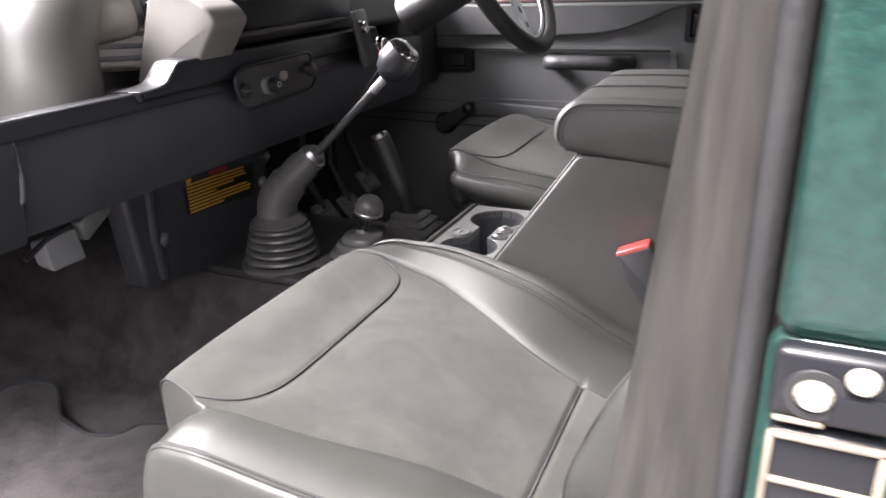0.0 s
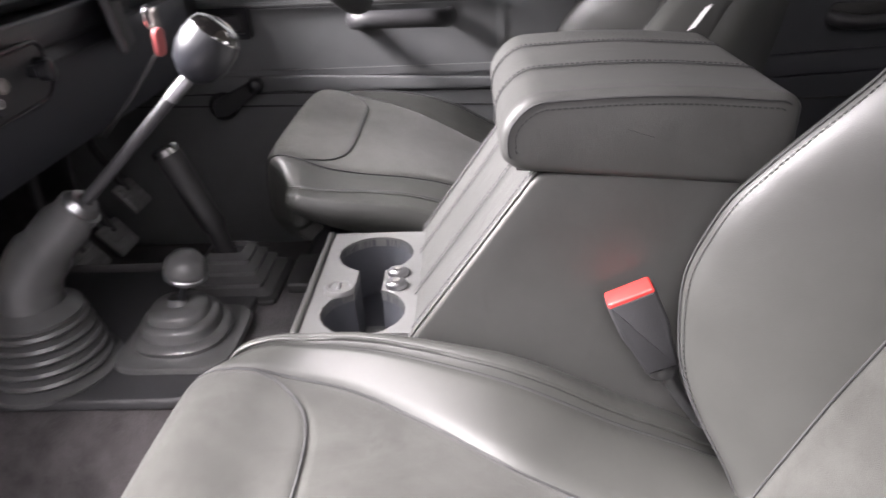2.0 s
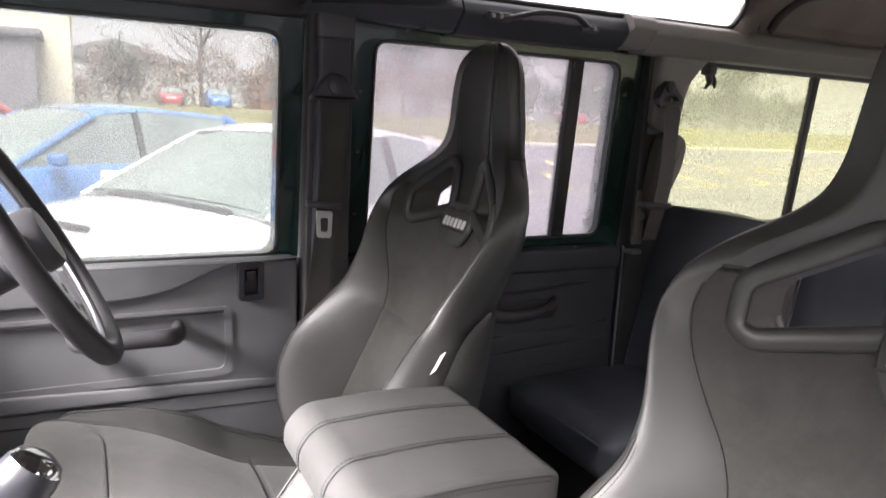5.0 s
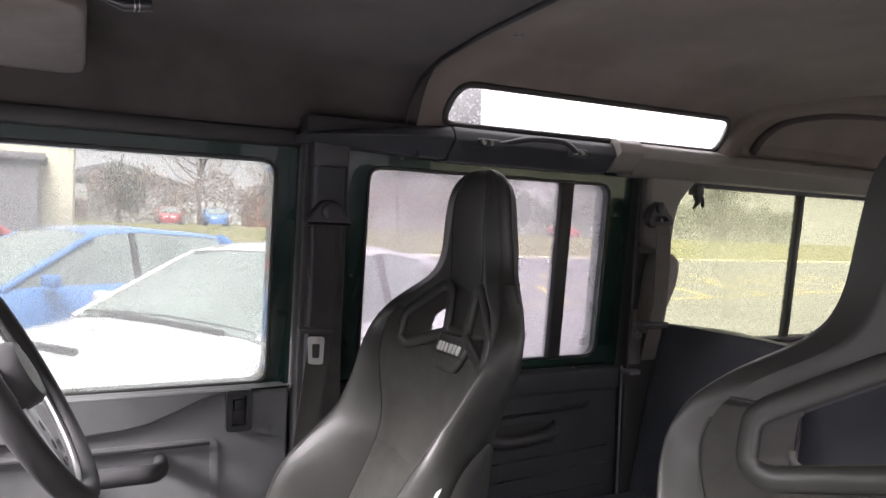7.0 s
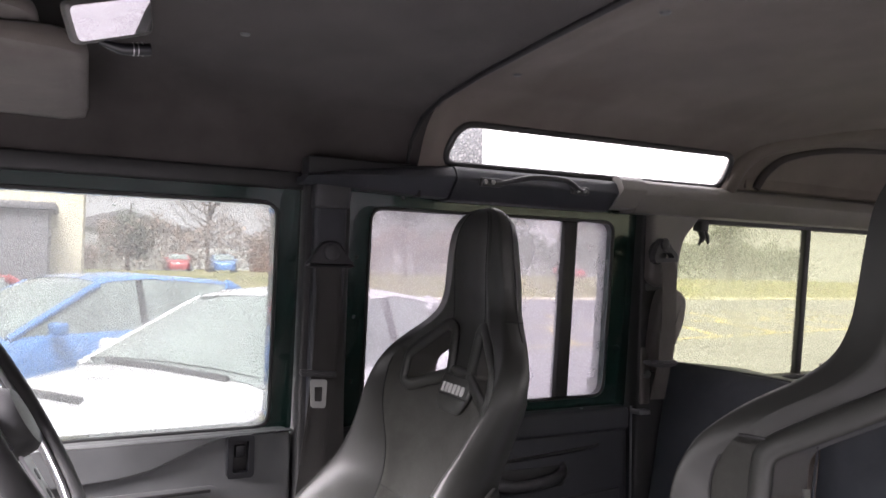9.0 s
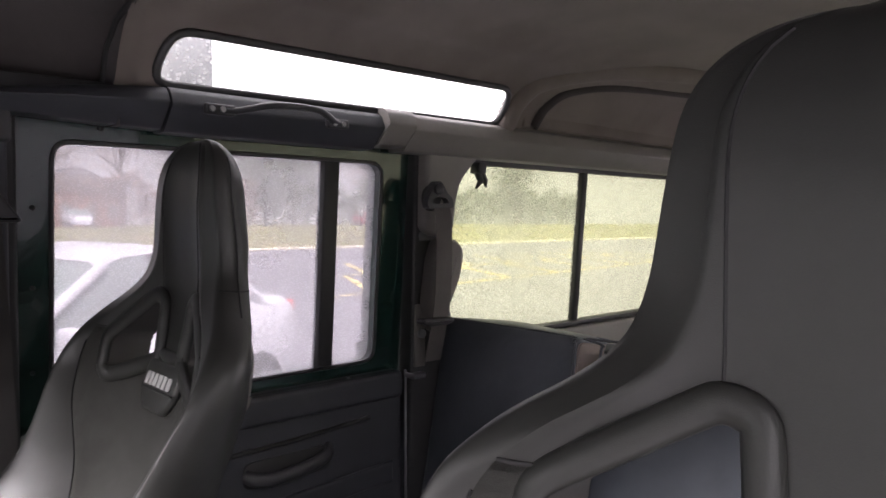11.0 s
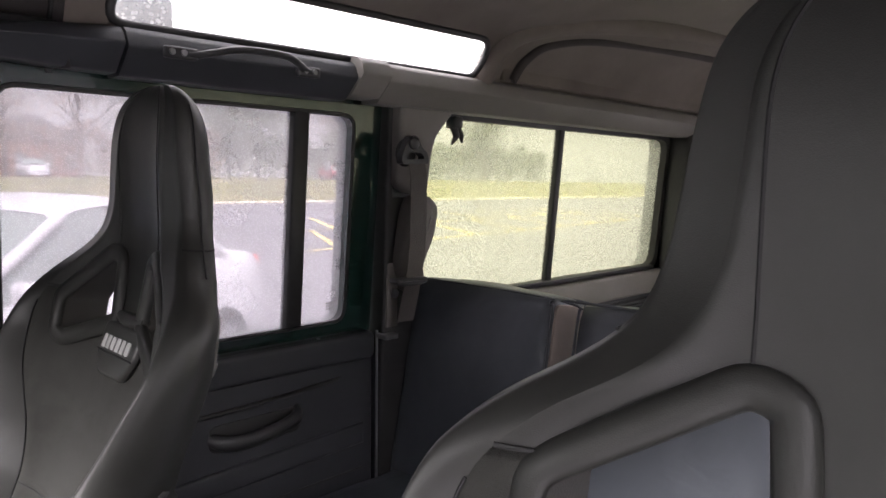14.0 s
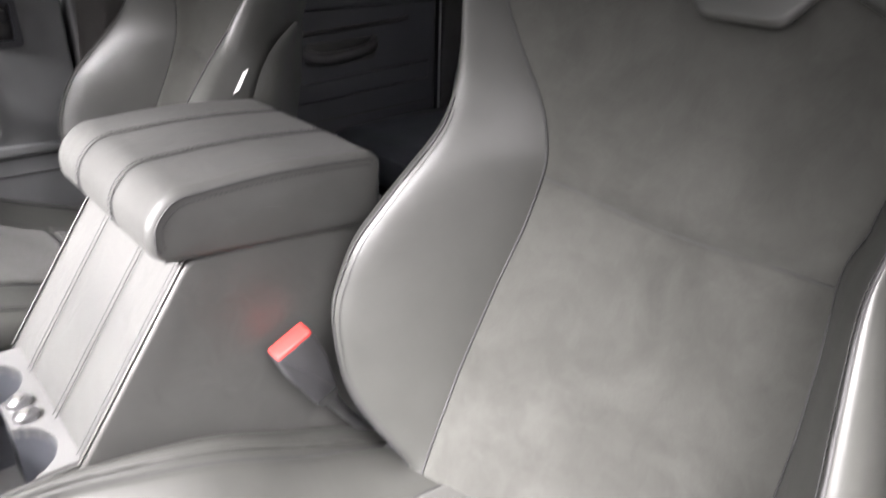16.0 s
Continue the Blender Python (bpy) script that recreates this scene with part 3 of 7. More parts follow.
solid("trim", finish(grid([[(x, -0.2155, z) for x, z in arch_line(FRONT_ARCH)], [(x, -0.222, z - 0.014) for x, z in arch_line([(0.60, 1.735)] + REAR_ARCH)]])),
      HEADLINING, "cloth step between the front and the rear roof lining", "trim", kind="structure")
for y, x in ((-0.30, 0.02), (-0.29, 0.36), (0.17, 0.35)):
    solid("trim_clip", lathe([(0, 0.004), (0.006, 0.003), (0.008, 0)], (x, y, 1.915 if y < 0 else 1.906), (0, 0, -1), 12), TRIM, "small plastic clip in the roof lining", "clip")
solid("trim", tube([(x, -0.216, z - 0.004) for x, z in FRONT_ARCH] + [(-x, -0.216, z - 0.004) for x, z in FRONT_ARCH[::-1][1:]], 0.005),
      RUBBER, "dark edging strip between the roof linings", "trim", kind="structure")
solid("roof_skin", box((-0.57, -2.26, 2.0), (0.57, 1.08, 2.02), 0.008), WHITE_PAINT, "painted roof panel over the cabin", "roof", kind="structure")
for side in (1, -1):
    s = side
    drawn = [(s * (0.603 - (z - 1.80) * 0.6), y, z) for y, z in LIGHT_OPENING]
    roof_light = thing("window_2" if s > 0 else "window_3", (0.58 * s, -0.66, 1.79), "narrow tinted roof light in the lining's curve", "roof light", kind="structure")
    part("rubber_seal", tube(drawn, 0.007, 8, True), RUBBER, roof_light)
    bm = bmesh.new()
    bm.faces.new([bm.verts.new((x + 0.012 * s, y, z)) for x, y, z in drawn])
    g = part("pane", bm, GLASS_ROOF, roof_light)
    g.visible_shadow = False
    if s > 0:
        part("outer_strap", box((0.66, -0.395, 1.75), (0.668, -0.305, 1.98), 0.002), TRIM_DARK, roof_light)
# side pocket and rib behind the roof light
rear_pocket = thing("roof_side_panel", (0.56, -1.6, 1.79), "brown-black cloth side panel, paled as lit, above the rear window", "trim panel", kind="structure")
arcs = smooth_path([(0.588, -1.15, 1.80), (0.572, -1.18, 1.85), (0.545, -1.24, 1.888), (0.505, -1.40, 1.912), (0.46, -1.8, 1.925), (0.44, -2.18, 1.926)], 8)
# darker tube that paints the shadow line along the recessed panel's top
part("edge_shadow", tube(arcs, 0.011), HEADLINING, rear_pocket)
part("panel", box((0.590, -2.19, 1.80), (0.60, -1.12, 1.87), 0.003), HEADLINING_REAR, rear_pocket)
part("front_rib", tube(smooth_path([(0.605, -1.06, 1.79), (0.578, -1.085, 1.86), (0.535, -1.14, 1.905), (0.46, -1.30, 1.935), (0.38, -1.6, 1.948), (0.34, -2.18, 1.95)], 8), 0.026, 12), HEADLINING_REAR, rear_pocket)


# ---- right-hand doors ----
def door_right_front():
    d = thing("front_door", (0.71, 0.5, 0.55), "closed front door with green frame and grey moulded trim", "car door")
    fr = part("window_frame", lean(ring(rect(-0.004, 1.25, 1.03, 1.742, 0.02), rect(0.042, 1.271, 0.98, 1.697, 0.03), 0.712, 0.76)), GREEN, d, "dark green painted steel window frame")
    part("window_seal", lean(tube([(0.712, y, z) for y, z in rect(0.040, 1.270, 0.982, 1.699, 0.03)], 0.004, 6, True)), RUBBER, fr)
    pane(rect(0.036, 1.262, 0.986, 1.703, 0.03), 0.73, GLASS, "pane", d)
    body = part("trim_panel", side_slab(rounded([(0.0, 0.60), (1.03, 0.60), (1.03, 1.269), (0.0, 1.269)], 0.02), 0.692, 0.745, 0.006, 3), TRIM, d, "dark grey moulded plastic trim")
    sweep = [(1.03, 1.195), (0.42, 1.199), (0.36, 1.200), (0.30, 1.204), (0.25, 1.213), (0.20, 1.233), (0.165, 1.249), (0.13, 1.260), (0.0, 1.2625)]
    upper = [(0.0, 1.2685), (1.03, 1.2685)] + sweep
    part("upper_band", side_slab(upper, 0.680, 0.6935, 0.005, 3), TRIM, body)
    part("pocket_rim", ring(rect(0.132, 1.036, 1.0, 1.176, 0.02), rect(0.145, 1.050, 0.99, 1.163, 0.018), 0.688, 0.695), TRIM, body)
    part("groove", box((0.6785, 0.148, 1.1660), (0.6845, 1.0, 1.1715), 0.001), RUBBER, body)
    part("ledge", side_slab([(0.03, 1.000), (1.02, 1.012), (1.02, 1.050), (0.5, 1.040), (0.03, 1.018)], 0.6845, 0.6945, 0.006, 3), TRIM, body)
    part("crease", tube([(0.6915, 0.03, 0.998), (0.6915, 1.0, 1.010)], 0.0018, 5), RUBBER, body)
    part("crease", tube([(0.6915, 0.03, 0.966), (0.6915, 1.0, 0.990)], 0.0018, 5), RUBBER, body)
    h = part("pull_handle", tube(smooth_path([(0.692, 0.232, 1.140), (0.640, 0.236, 1.144), (0.612, 0.252, 1.148), (0.606, 0.285, 1.150), (0.606, 0.360, 1.150), (0.612, 0.392, 1.149), (0.640, 0.406, 1.146), (0.692, 0.410, 1.143)], 5), 0.0125, 10, flat=1.3), PLASTIC, d, "black plastic pull handle")
    lk = part("lock_bezel", ring(rect(0.073, 1.188, 0.121, 1.266, 0.008), rect(0.083, 1.198, 0.111, 1.256, 0.005), 0.672, 0.690), GLOSS, d, "black lock lever in a bezel")
    part("lever", box((0.675, 0.087, 1.225), (0.688, 0.107, 1.247), 0.003), GLOSS, lk)
    part("well", box((0.686, 0.083, 1.198), (0.691, 0.111, 1.256), 0.001), RUBBER, lk)
    rl = part("release_bezel", ring(rect(0.604, 1.113, 0.70, 1.171, 0.008), rect(0.614, 1.123, 0.69, 1.161, 0.006), 0.672, 0.690), GLOSS, d, "black door release in a bezel")
    part("release_lever", box((0.674, 0.625, 1.128), (0.684, 0.662, 1.156), 0.004), PLASTIC, rl)
    part("well", box((0.686, 0.612, 1.121), (0.691, 0.692, 1.163), 0.001), RUBBER, rl)
    ck = part("window_crank", lathe([(0, 0), (0.028, 0), (0.027, 0.012), (0.020, 0.02), (0, 0.022)], (0.692, 0.685, 0.985), (-1, 0, 0)), PLASTIC, d, "black window winder")
    part("arm", side_slab(rounded([(0.70, 0.970), (0.672, 0.968), (0.592, 1.024), (0.600, 1.044), (0.692, 1.003)], 0.012), 0.656, 0.672, 0.004), PLASTIC, ck)
    part("knob", lathe([(0, 0), (0.013, 0), (0.015, 0.012), (0.013, 0.026), (0.006, 0.031), (0, 0.031)], (0.658, 0.604, 1.033), (-1, 0, 0)), GLOSS, ck)
    for k in range(5):
        part("screw", lathe([(0, 0), (0.0035, 0), (0.003, 0.0015), (0, 0.002)], (0.6795, 0.10 + 0.19 * k, 1.722), (-1, 0, 0), 10), STEEL, d)
    mark = part("glass_mark", side_slab([(0.075, 1.2930), (0.100, 1.2930), (0.100, 1.2938), (0.075, 1.2938)], 0.7288, 0.7292, 0), WHITE, d)
    return d


def door_right_rear():
    d = thing("rear_door", (0.71, -0.46, 0.55), "closed rear door with green frame and divided window", "car door")
    fr = part("window_frame", lean(ring(rect(-0.838, 1.245, -0.098, 1.742, 0.02), rect(-0.768, 1.283, -0.150, 1.699, 0.03), 0.712, 0.76)), GREEN, d, "dark green painted steel window frame")
    part("window_seal", lean(tube([(0.712, y, z) for y, z in rect(-0.770, 1.282, -0.148, 1.701, 0.03)], 0.004, 6, True)), RUBBER, fr)
    part("divider", lean(box((0.716, -0.668, 1.275), (0.745, -0.634, 1.703), 0.004)), RUBBER, d, "black window divider")
    pane(rect(-0.650, 1.275, -0.144, 1.705, 0.03), 0.733, GLASS_REAR, "pane", d)
    pane(rect(-0.775, 1.275, -0.652, 1.705, 0.03), 0.733, GLASS_REAR, "pane", d)
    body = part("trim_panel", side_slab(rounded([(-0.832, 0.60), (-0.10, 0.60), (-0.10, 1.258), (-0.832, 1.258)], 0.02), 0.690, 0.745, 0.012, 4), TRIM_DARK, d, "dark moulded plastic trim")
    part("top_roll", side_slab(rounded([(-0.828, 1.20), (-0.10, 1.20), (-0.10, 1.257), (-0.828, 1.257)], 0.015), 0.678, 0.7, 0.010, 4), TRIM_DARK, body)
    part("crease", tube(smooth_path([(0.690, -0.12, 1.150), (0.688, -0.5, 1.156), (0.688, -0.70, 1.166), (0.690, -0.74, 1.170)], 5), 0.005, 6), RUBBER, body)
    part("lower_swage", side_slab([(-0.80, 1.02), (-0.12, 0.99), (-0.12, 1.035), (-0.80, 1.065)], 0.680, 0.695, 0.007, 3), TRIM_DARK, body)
    part("crease", tube([(0.6885, -0.12, 0.955), (0.6885, -0.80, 0.965)], 0.0025, 5), RUBBER, body)
    part("handle_well", side_slab(rect(-0.645, 1.085, -0.455, 1.135, 0.018), 0.686, 0.692, 0.002), RUBBER, body)
    part("pull_handle", tube(smooth_path([(0.692, -0.462, 1.110), (0.668, -0.475, 1.106), (0.660, -0.51, 1.104), (0.662, -0.58, 1.110), (0.672, -0.625, 1.120), (0.692, -0.64, 1.126)], 5), 0.010, 10, flat=1.4), PLASTIC, d, "black plastic pull handle")
    for k in range(7):
        part("screw", lathe([(0, 0), (0.004, 0), (0.0034, 0.0015), (0, 0.002)], (0.6785, -0.17 - 0.095 * k, 1.724), (-1, 0, 0), 10), STEEL, d)
    for z in (1.35, 1.48, 1.60):
        part("screw", lathe([(0, 0), (0.004, 0), (0.0034, 0.0015), (0, 0.002)], (0.712 - 0.082 * (z - 1.27), -0.122, z), (-1, 0, 0), 10), RUBBER, d)
    part("screw", lathe([(0, 0), (0.004, 0), (0.0034, 0.0015), (0, 0.002)], (0.69, -0.69, 1.2585), (0, 0, 1), 10), STEEL, d)
    for y in (-0.20, -0.735):
        for k, w in enumerate((0.022, 0.016, 0.026)):
            part("glass_mark", side_slab([(y - w, 1.306 + 0.006 * k), (y, 1.306 + 0.006 * k), (y, 1.3085 + 0.006 * k), (y - w, 1.3085 + 0.006 * k)], 0.7288, 0.7292, 0), SILVER, d)
    return d


door_right_front()
door_right_rear()

# rear side window with sliding panes
w = thing("window_4", (0.71, -1.5, 1.29), "misted sliding side window of the load bay", "window", kind="structure")
part("frame", lean(ring(rect(-2.075, 1.285, -0.945, 1.73, 0.05), rect(-2.052, 1.304, -0.965, 1.712, 0.045), 0.706, 0.73)), RUBBER, w)
part("divider", lean(box((0.708, -1.482, 1.295), (0.728, -1.459, 1.72), 0.003)), PLASTIC, w, "dark metal divider")
pane(rect(-1.472, 1.295, -0.945, 1.722, 0.04), 0.722, GLASS_MIST, "pane", w)
pane(rect(-2.065, 1.295, -1.468, 1.722, 0.04), 0.727, GLASS_MIST, "pane", w)
part("lower_track", lean(box((0.695, -2.04, 1.291), (0.712, -0.95, 1.303), 0.002)), PLASTIC, w)
lining = thing("trim_1", (0.70, -1.5, 0.8), "plastic lining below the load bay window", "trim", kind="structure")
part("sill", box((0.676, -2.10, 1.215), (0.715, -0.93, 1.288), 0.008, 3), TRIM_PALE, lining)
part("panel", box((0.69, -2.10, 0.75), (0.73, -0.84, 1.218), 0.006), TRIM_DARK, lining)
mesh_bm = [box((0.682, -2.05 + 0.012 * i, 1.125), (0.690, -2.045 + 0.012 * i, 1.205), 0.001) for i in range(32)]
part("grille", joined(*mesh_bm, *[box((0.680, -2.05, 1.13 + 0.012 * i), (0.6885, -1.67, 1.135 + 0.012 * i), 0.001) for i in range(6)]), PLASTIC, lining, "black speaker mesh")
hang = thing("window_clip", (0.665, -1.027, 1.70), "small black plastic clip hanging from the window's upper edge", "clip")
part("block", lean(box((0.676, -1.047, 1.690), (0.706, -1.020, 1.716), 0.004)), PLASTIC, hang)
part("tongue", lean(tube([(0.69, -1.030, 1.695), (0.685, -1.037, 1.672), (0.69, -1.028, 1.655)], [0.009, 0.008, 0.003], 8)), PLASTIC, hang)
part("tongue", lean(tube([(0.69, -1.040, 1.695), (0.685, -1.052, 1.675), (0.69, -1.061, 1.660)], [0.008, 0.007, 0.003], 8)), PLASTIC, hang)


# ---- pillars, belts, roof rail ----
pil = thing("door_pillar", (0.69, -0.05, 0.6), "black lined pillar between the two doors", "pillar", kind="structure")
part("post", lean(box((0.69, -0.097, 0.6), (0.76, -0.006, 1.78), 0.006)), RUBBER, pil)
part("cover", lean(side_slab(rounded([(-0.084, 0.75), (-0.018, 0.75), (-0.020, 1.74), (-0.082, 1.74)], 0.01), 0.665, 0.70, 0.008, 3)), TRIM_DARK, pil)
part("cover_lip", lean(box((0.655, -0.086, 1.69), (0.70, -0.016, 1.742), 0.006)), PLASTIC, pil)


BARE_STEEL = material("bright_belt_plate", (0.55, 0.55, 0.54), 0.38, 0.6, grain=0.05, grain_size=300, mottle=0.1, mottle_size=40)


def belt_right_front():
    b = thing("seat_belt", (0.64, -0.05, 0.7), "black seat belt hanging on the door pillar", "seat belt")
    ringd = part("anchor", side_slab(rounded([(-0.098, 1.578), (0.004, 1.578), (-0.012, 1.60), (-0.032, 1.628), (-0.062, 1.628), (-0.082, 1.60)], 0.012), 0.612, 0.634, 0.007, 3), PLASTIC, b, "black plastic upper anchor")
    part("bolt_cap", lathe([(0, 0), (0.016, 0), (0.015, 0.008), (0.008, 0.012), (0, 0.012)], (0.614, -0.047, 1.606), (-1, 0, 0)), PLASTIC, ringd)
    run = smooth_path([(0.622, -0.047, 1.585), (0.618, -0.044, 1.48), (0.622, -0.036, 1.34), (0.636, -0.018, 1.15), (0.655, 0.0, 0.95), (0.66, 0.01, 0.80)], 8)
    strap = part("webbing", lath(run, 0.046, 0.0016, (0, 1, 0)), WEBBING, b)
    for dy in (-0.0225, -0.0185, 0.0185, 0.0225):
        part("selvedge", tube([Vector(p) + Vector((-0.0008, dy, 0)) for p in run], 0.0009, 5), WEBBING, strap)
    part("webbing", lath(smooth_path([(0.632, -0.047, 1.585), (0.632, -0.055, 1.44), (0.638, -0.062, 1.25), (0.648, -0.066, 1.0), (0.655, -0.066, 0.78)], 8), 0.050, 0.0016, (0, 1, 0)), WEBBING, b)
    tg = part("tongue", side_slab(rounded([(-0.063, 1.372), (0.005, 1.378), (0.006, 1.390), (-0.062, 1.384)], 0.004), 0.612, 0.626, 0.003), PLASTIC, b)
    part("plate", ring(rounded([(-0.042, 1.318), (-0.014, 1.320), (-0.012, 1.372), (-0.044, 1.370)], 0.006), rounded([(-0.035, 1.330), (-0.021, 1.331), (-0.020, 1.358), (-0.036, 1.357)], 0.003), 0.610, 0.613), BARE_STEEL, tg, "chromed tongue plate")
    return b


belt_right_front()

cp = thing("rear_pillar", (0.68, -0.88, 0.8), "moulded plastic pillar behind the rear door", "pillar", kind="structure")
part("post", lean(box((0.695, -0.95, 0.6), (0.76, -0.842, 1.78), 0.006)), RUBBER, cp)
part("edge_strip", tube([(0.690, -0.8405, 0.75), (0.690, -0.8405, 1.255)], 0.003, 8), STEEL, cp, "bare metal edge strip")
part("recess", lean(side_slab(rounded([(-0.852, 1.27), (-0.852, 1.56), (-0.945, 1.56), (-0.94, 1.45), (-0.97, 1.36), (-0.96, 1.27)], 0.012), 0.684, 0.715, 0.006, 3)), TRIM, cp)
part("cover", lean(side_slab(rounded([(-0.852, 1.565), (-0.852, 1.735), (-1.02, 1.735), (-0.99, 1.705), (-0.955, 1.665), (-0.945, 1.62), (-0.942, 1.558), (-0.93, 1.545), (-0.875, 1.548)], [0.01, 0.006, 0.006, 0.02, 0.02, 0.02, 0.01, 0.01, 0.02]), 0.662, 0.715, 0.012, 4)), TRIM_PALE, cp)
# black disc on the cover, painting the shade of a recess
part("hollow", lean(lathe([(0.0, 0.001), (0.020, 0.001), (0.026, 0.003), (0.029, 0.0)], (0.6625, -0.868, 1.630), (-1, 0, 0), 20)), RUBBER, cp, "dark disc that paints the shade in the recess behind the belt anchor")
part("bulge", lean(side_slab(rounded([(-0.862, 1.40), (-0.875, 1.50), (-0.89, 1.545), (-0.945, 1.54), (-0.966, 1.515), (-0.962, 1.46), (-0.925, 1.375), (-0.885, 1.33)], 0.02), 0.645, 0.70, 0.018, 5)), TRIM_PALE, cp)
br = part("bracket", side_slab(rounded([(-0.848, 1.262), (-0.848, 1.40), (-0.878, 1.40), (-0.878, 1.262)], 0.004), 0.665, 0.69, 0.003), TRIM_PALE, cp, "pale belt bracket plate")
part("bolt", lathe([(0, 0), (0.010, 0), (0.010, 0.006), (0, 0.007)], (0.665, -0.865, 1.335), (-1, 0, 0), 12), STEEL, br)
part("latch", box((0.655, -0.872, 1.238), (0.69, -0.838, 1.250), 0.003), STEEL, cp)


def belt_right_rear():
    b = thing("seat_belt", (0.62, -0.87, 1.25), "black rear seat belt on its pillar hook", "seat belt")
    an = part("anchor", ring(rounded([(-0.902, 1.608), (-0.830, 1.606), (-0.828, 1.620), (-0.840, 1.645), (-0.852, 1.664), (-0.868, 1.664), (-0.884, 1.640), (-0.900, 1.628)], 0.007), rounded([(-0.888, 1.617), (-0.843, 1.616), (-0.842, 1.621), (-0.848, 1.628), (-0.858, 1.631), (-0.868, 1.631), (-0.880, 1.629), (-0.889, 1.622)], 0.002), 0.600, 0.618), PLASTIC, b, "black plastic upper anchor")
    part("bolt_cap", lathe([(0, 0), (0.013, 0), (0.012, 0.008), (0.006, 0.011), (0, 0.011)], (0.602, -0.858, 1.648), (-1, 0, 0)), PLASTIC, an)
    part("webbing", lath(smooth_path([(0.606, -0.871, 1.616), (0.598, -0.872, 1.58), (0.597, -0.871, 1.50), (0.598, -0.868, 1.42), (0.604, -0.866, 1.375), (0.630, -0.868, 1.28)], 8), 0.045, 0.0018, (0, 1, 0)), LIT_WEBBING, b)
    part("stop", side_slab(rounded([(-0.812, 1.378), (-0.895, 1.376), (-0.898, 1.366), (-0.880, 1.360), (-0.830, 1.360), (-0.810, 1.368)], 0.005), 0.590, 0.620, 0.006, 3), PLASTIC, b)
    return b


belt_right_rear()


def rail_piece(y0, y1, z0=1.742, z1=1.798, deep=0.568, taper=0.0, name="cover", parent=None, mat=TRIM_DARK):
    prof = rounded([(0.66, z0 - 0.014), (deep + 0.040, z0 - 0.014), (deep, z0 + 0.024), (deep + 0.010, z1 - 0.008), (deep + 0.022, z1), (0.66, z1)], 0.004, 3)
    rows = []
    for i in range(13):
        t = i / 12
        y = y0 + (y1 - y0) * t
        k = 1 - taper * (1 - t) ** 1.35
        rows.append([(x, y, z0 + (z - z0) * k) for x, z in prof])
    bm = grid(rows, True)
    bm.verts.ensure_lookup_table()
    n = len(prof)
    bm.faces.new([bm.verts[i] for i in range(n)])
    bm.faces.new([bm.verts[i] for i in range(len(bm.verts) - n, len(bm.verts))])
    return part(name, auto_smooth(finish(bm), 30), mat, parent)


rail = thing("roof_rail_trim", (0.6, -0.9, 1.74), "black moulded rail along the roof edge", "trim", kind="structure")
rail_piece(0.01, -0.288, z0=1.738, z1=1.787, deep=0.576, taper=0.8, parent=rail)
rail_piece(-0.292, -0.70, z0=1.734, z1=1.788, deep=0.576, parent=rail)
# rear lengths of the rail in the paled trim, window light painted in
rail_piece(-0.70, -0.768, z1=1.797, deep=0.560, parent=rail, mat=TRIM_PALE)
rail_piece(-0.773, -2.19, z0=1.735, z1=1.795, deep=0.572, parent=rail, mat=TRIM_PALE)
part("front_strip", lean(box((0.700, -0.005, 1.726), (0.74, 1.05, 1.760), 0.006)), RUBBER, rail)
part("backing", box((0.615, -2.19, 1.742), (0.690, 0.0, 1.786), 0.004), RUBBER, rail)
grab = thing("grab_handle", (0.57, -0.46, 1.75), "black grab handle screwed to the roof rail", "grab handle")
part("bar", tube(smooth_path([(0.576, -0.350, 1.756), (0.572, -0.388, 1.757), (0.560, -0.415, 1.763), (0.553, -0.445, 1.770), (0.552, -0.490, 1.773), (0.553, -0.535, 1.772), (0.560, -0.560, 1.765), (0.571, -0.582, 1.757), (0.576, -0.605, 1.754)], 6),
     [0.008] * 8 + [0.0075] * 33 + [0.008] * 8, 10, flat=0.75), PLASTIC, grab)
part("foot_plate", box((0.568, -0.392, 1.748), (0.580, -0.340, 1.766), 0.004, 3), PLASTIC, grab)
part("foot_plate", box((0.568, -0.612, 1.746), (0.580, -0.566, 1.764), 0.004, 3), PLASTIC, grab)
for y, z in ((-0.350, 1.757), (-0.368, 1.757), (-0.580, 1.755), (-0.598, 1.755)):
    part("screw", lathe([(0, 0), (0.005, 0), (0.0043, 0.003), (0, 0.0035)], (0.5675, y, z), (-1, 0, 0.05), 12), STEEL, grab)


# ---- front seats ----
BACK_Y = table([(0.84, -0.0025), (0.9, -0.0254), (1.195, -0.1472), (1.37, -0.2102), (1.43, -0.2242), (1.5, -0.2355), (1.6, -0.2341), (1.7, -0.2383)], 0.018)
BACK_IN = table([(0.84, 0.1301), (0.93, 0.1317), (1, 0.1314), (1.09, 0.1245), (1.17, 0.1137), (1.21, 0.1085), (1.235, 0.1168), (1.26, 0.1282), (1.285, 0.1475), (1.32, 0.1716), (1.35, 0.1905), (1.38, 0.1991), (1.41, 0.1885), (1.43, 0.1738), (1.455, 0.1482), (1.475, 0.1122), (1.5, 0.0862), (1.54, 0.0721), (1.6, 0.066), (1.7, 0.066)], 0.018)
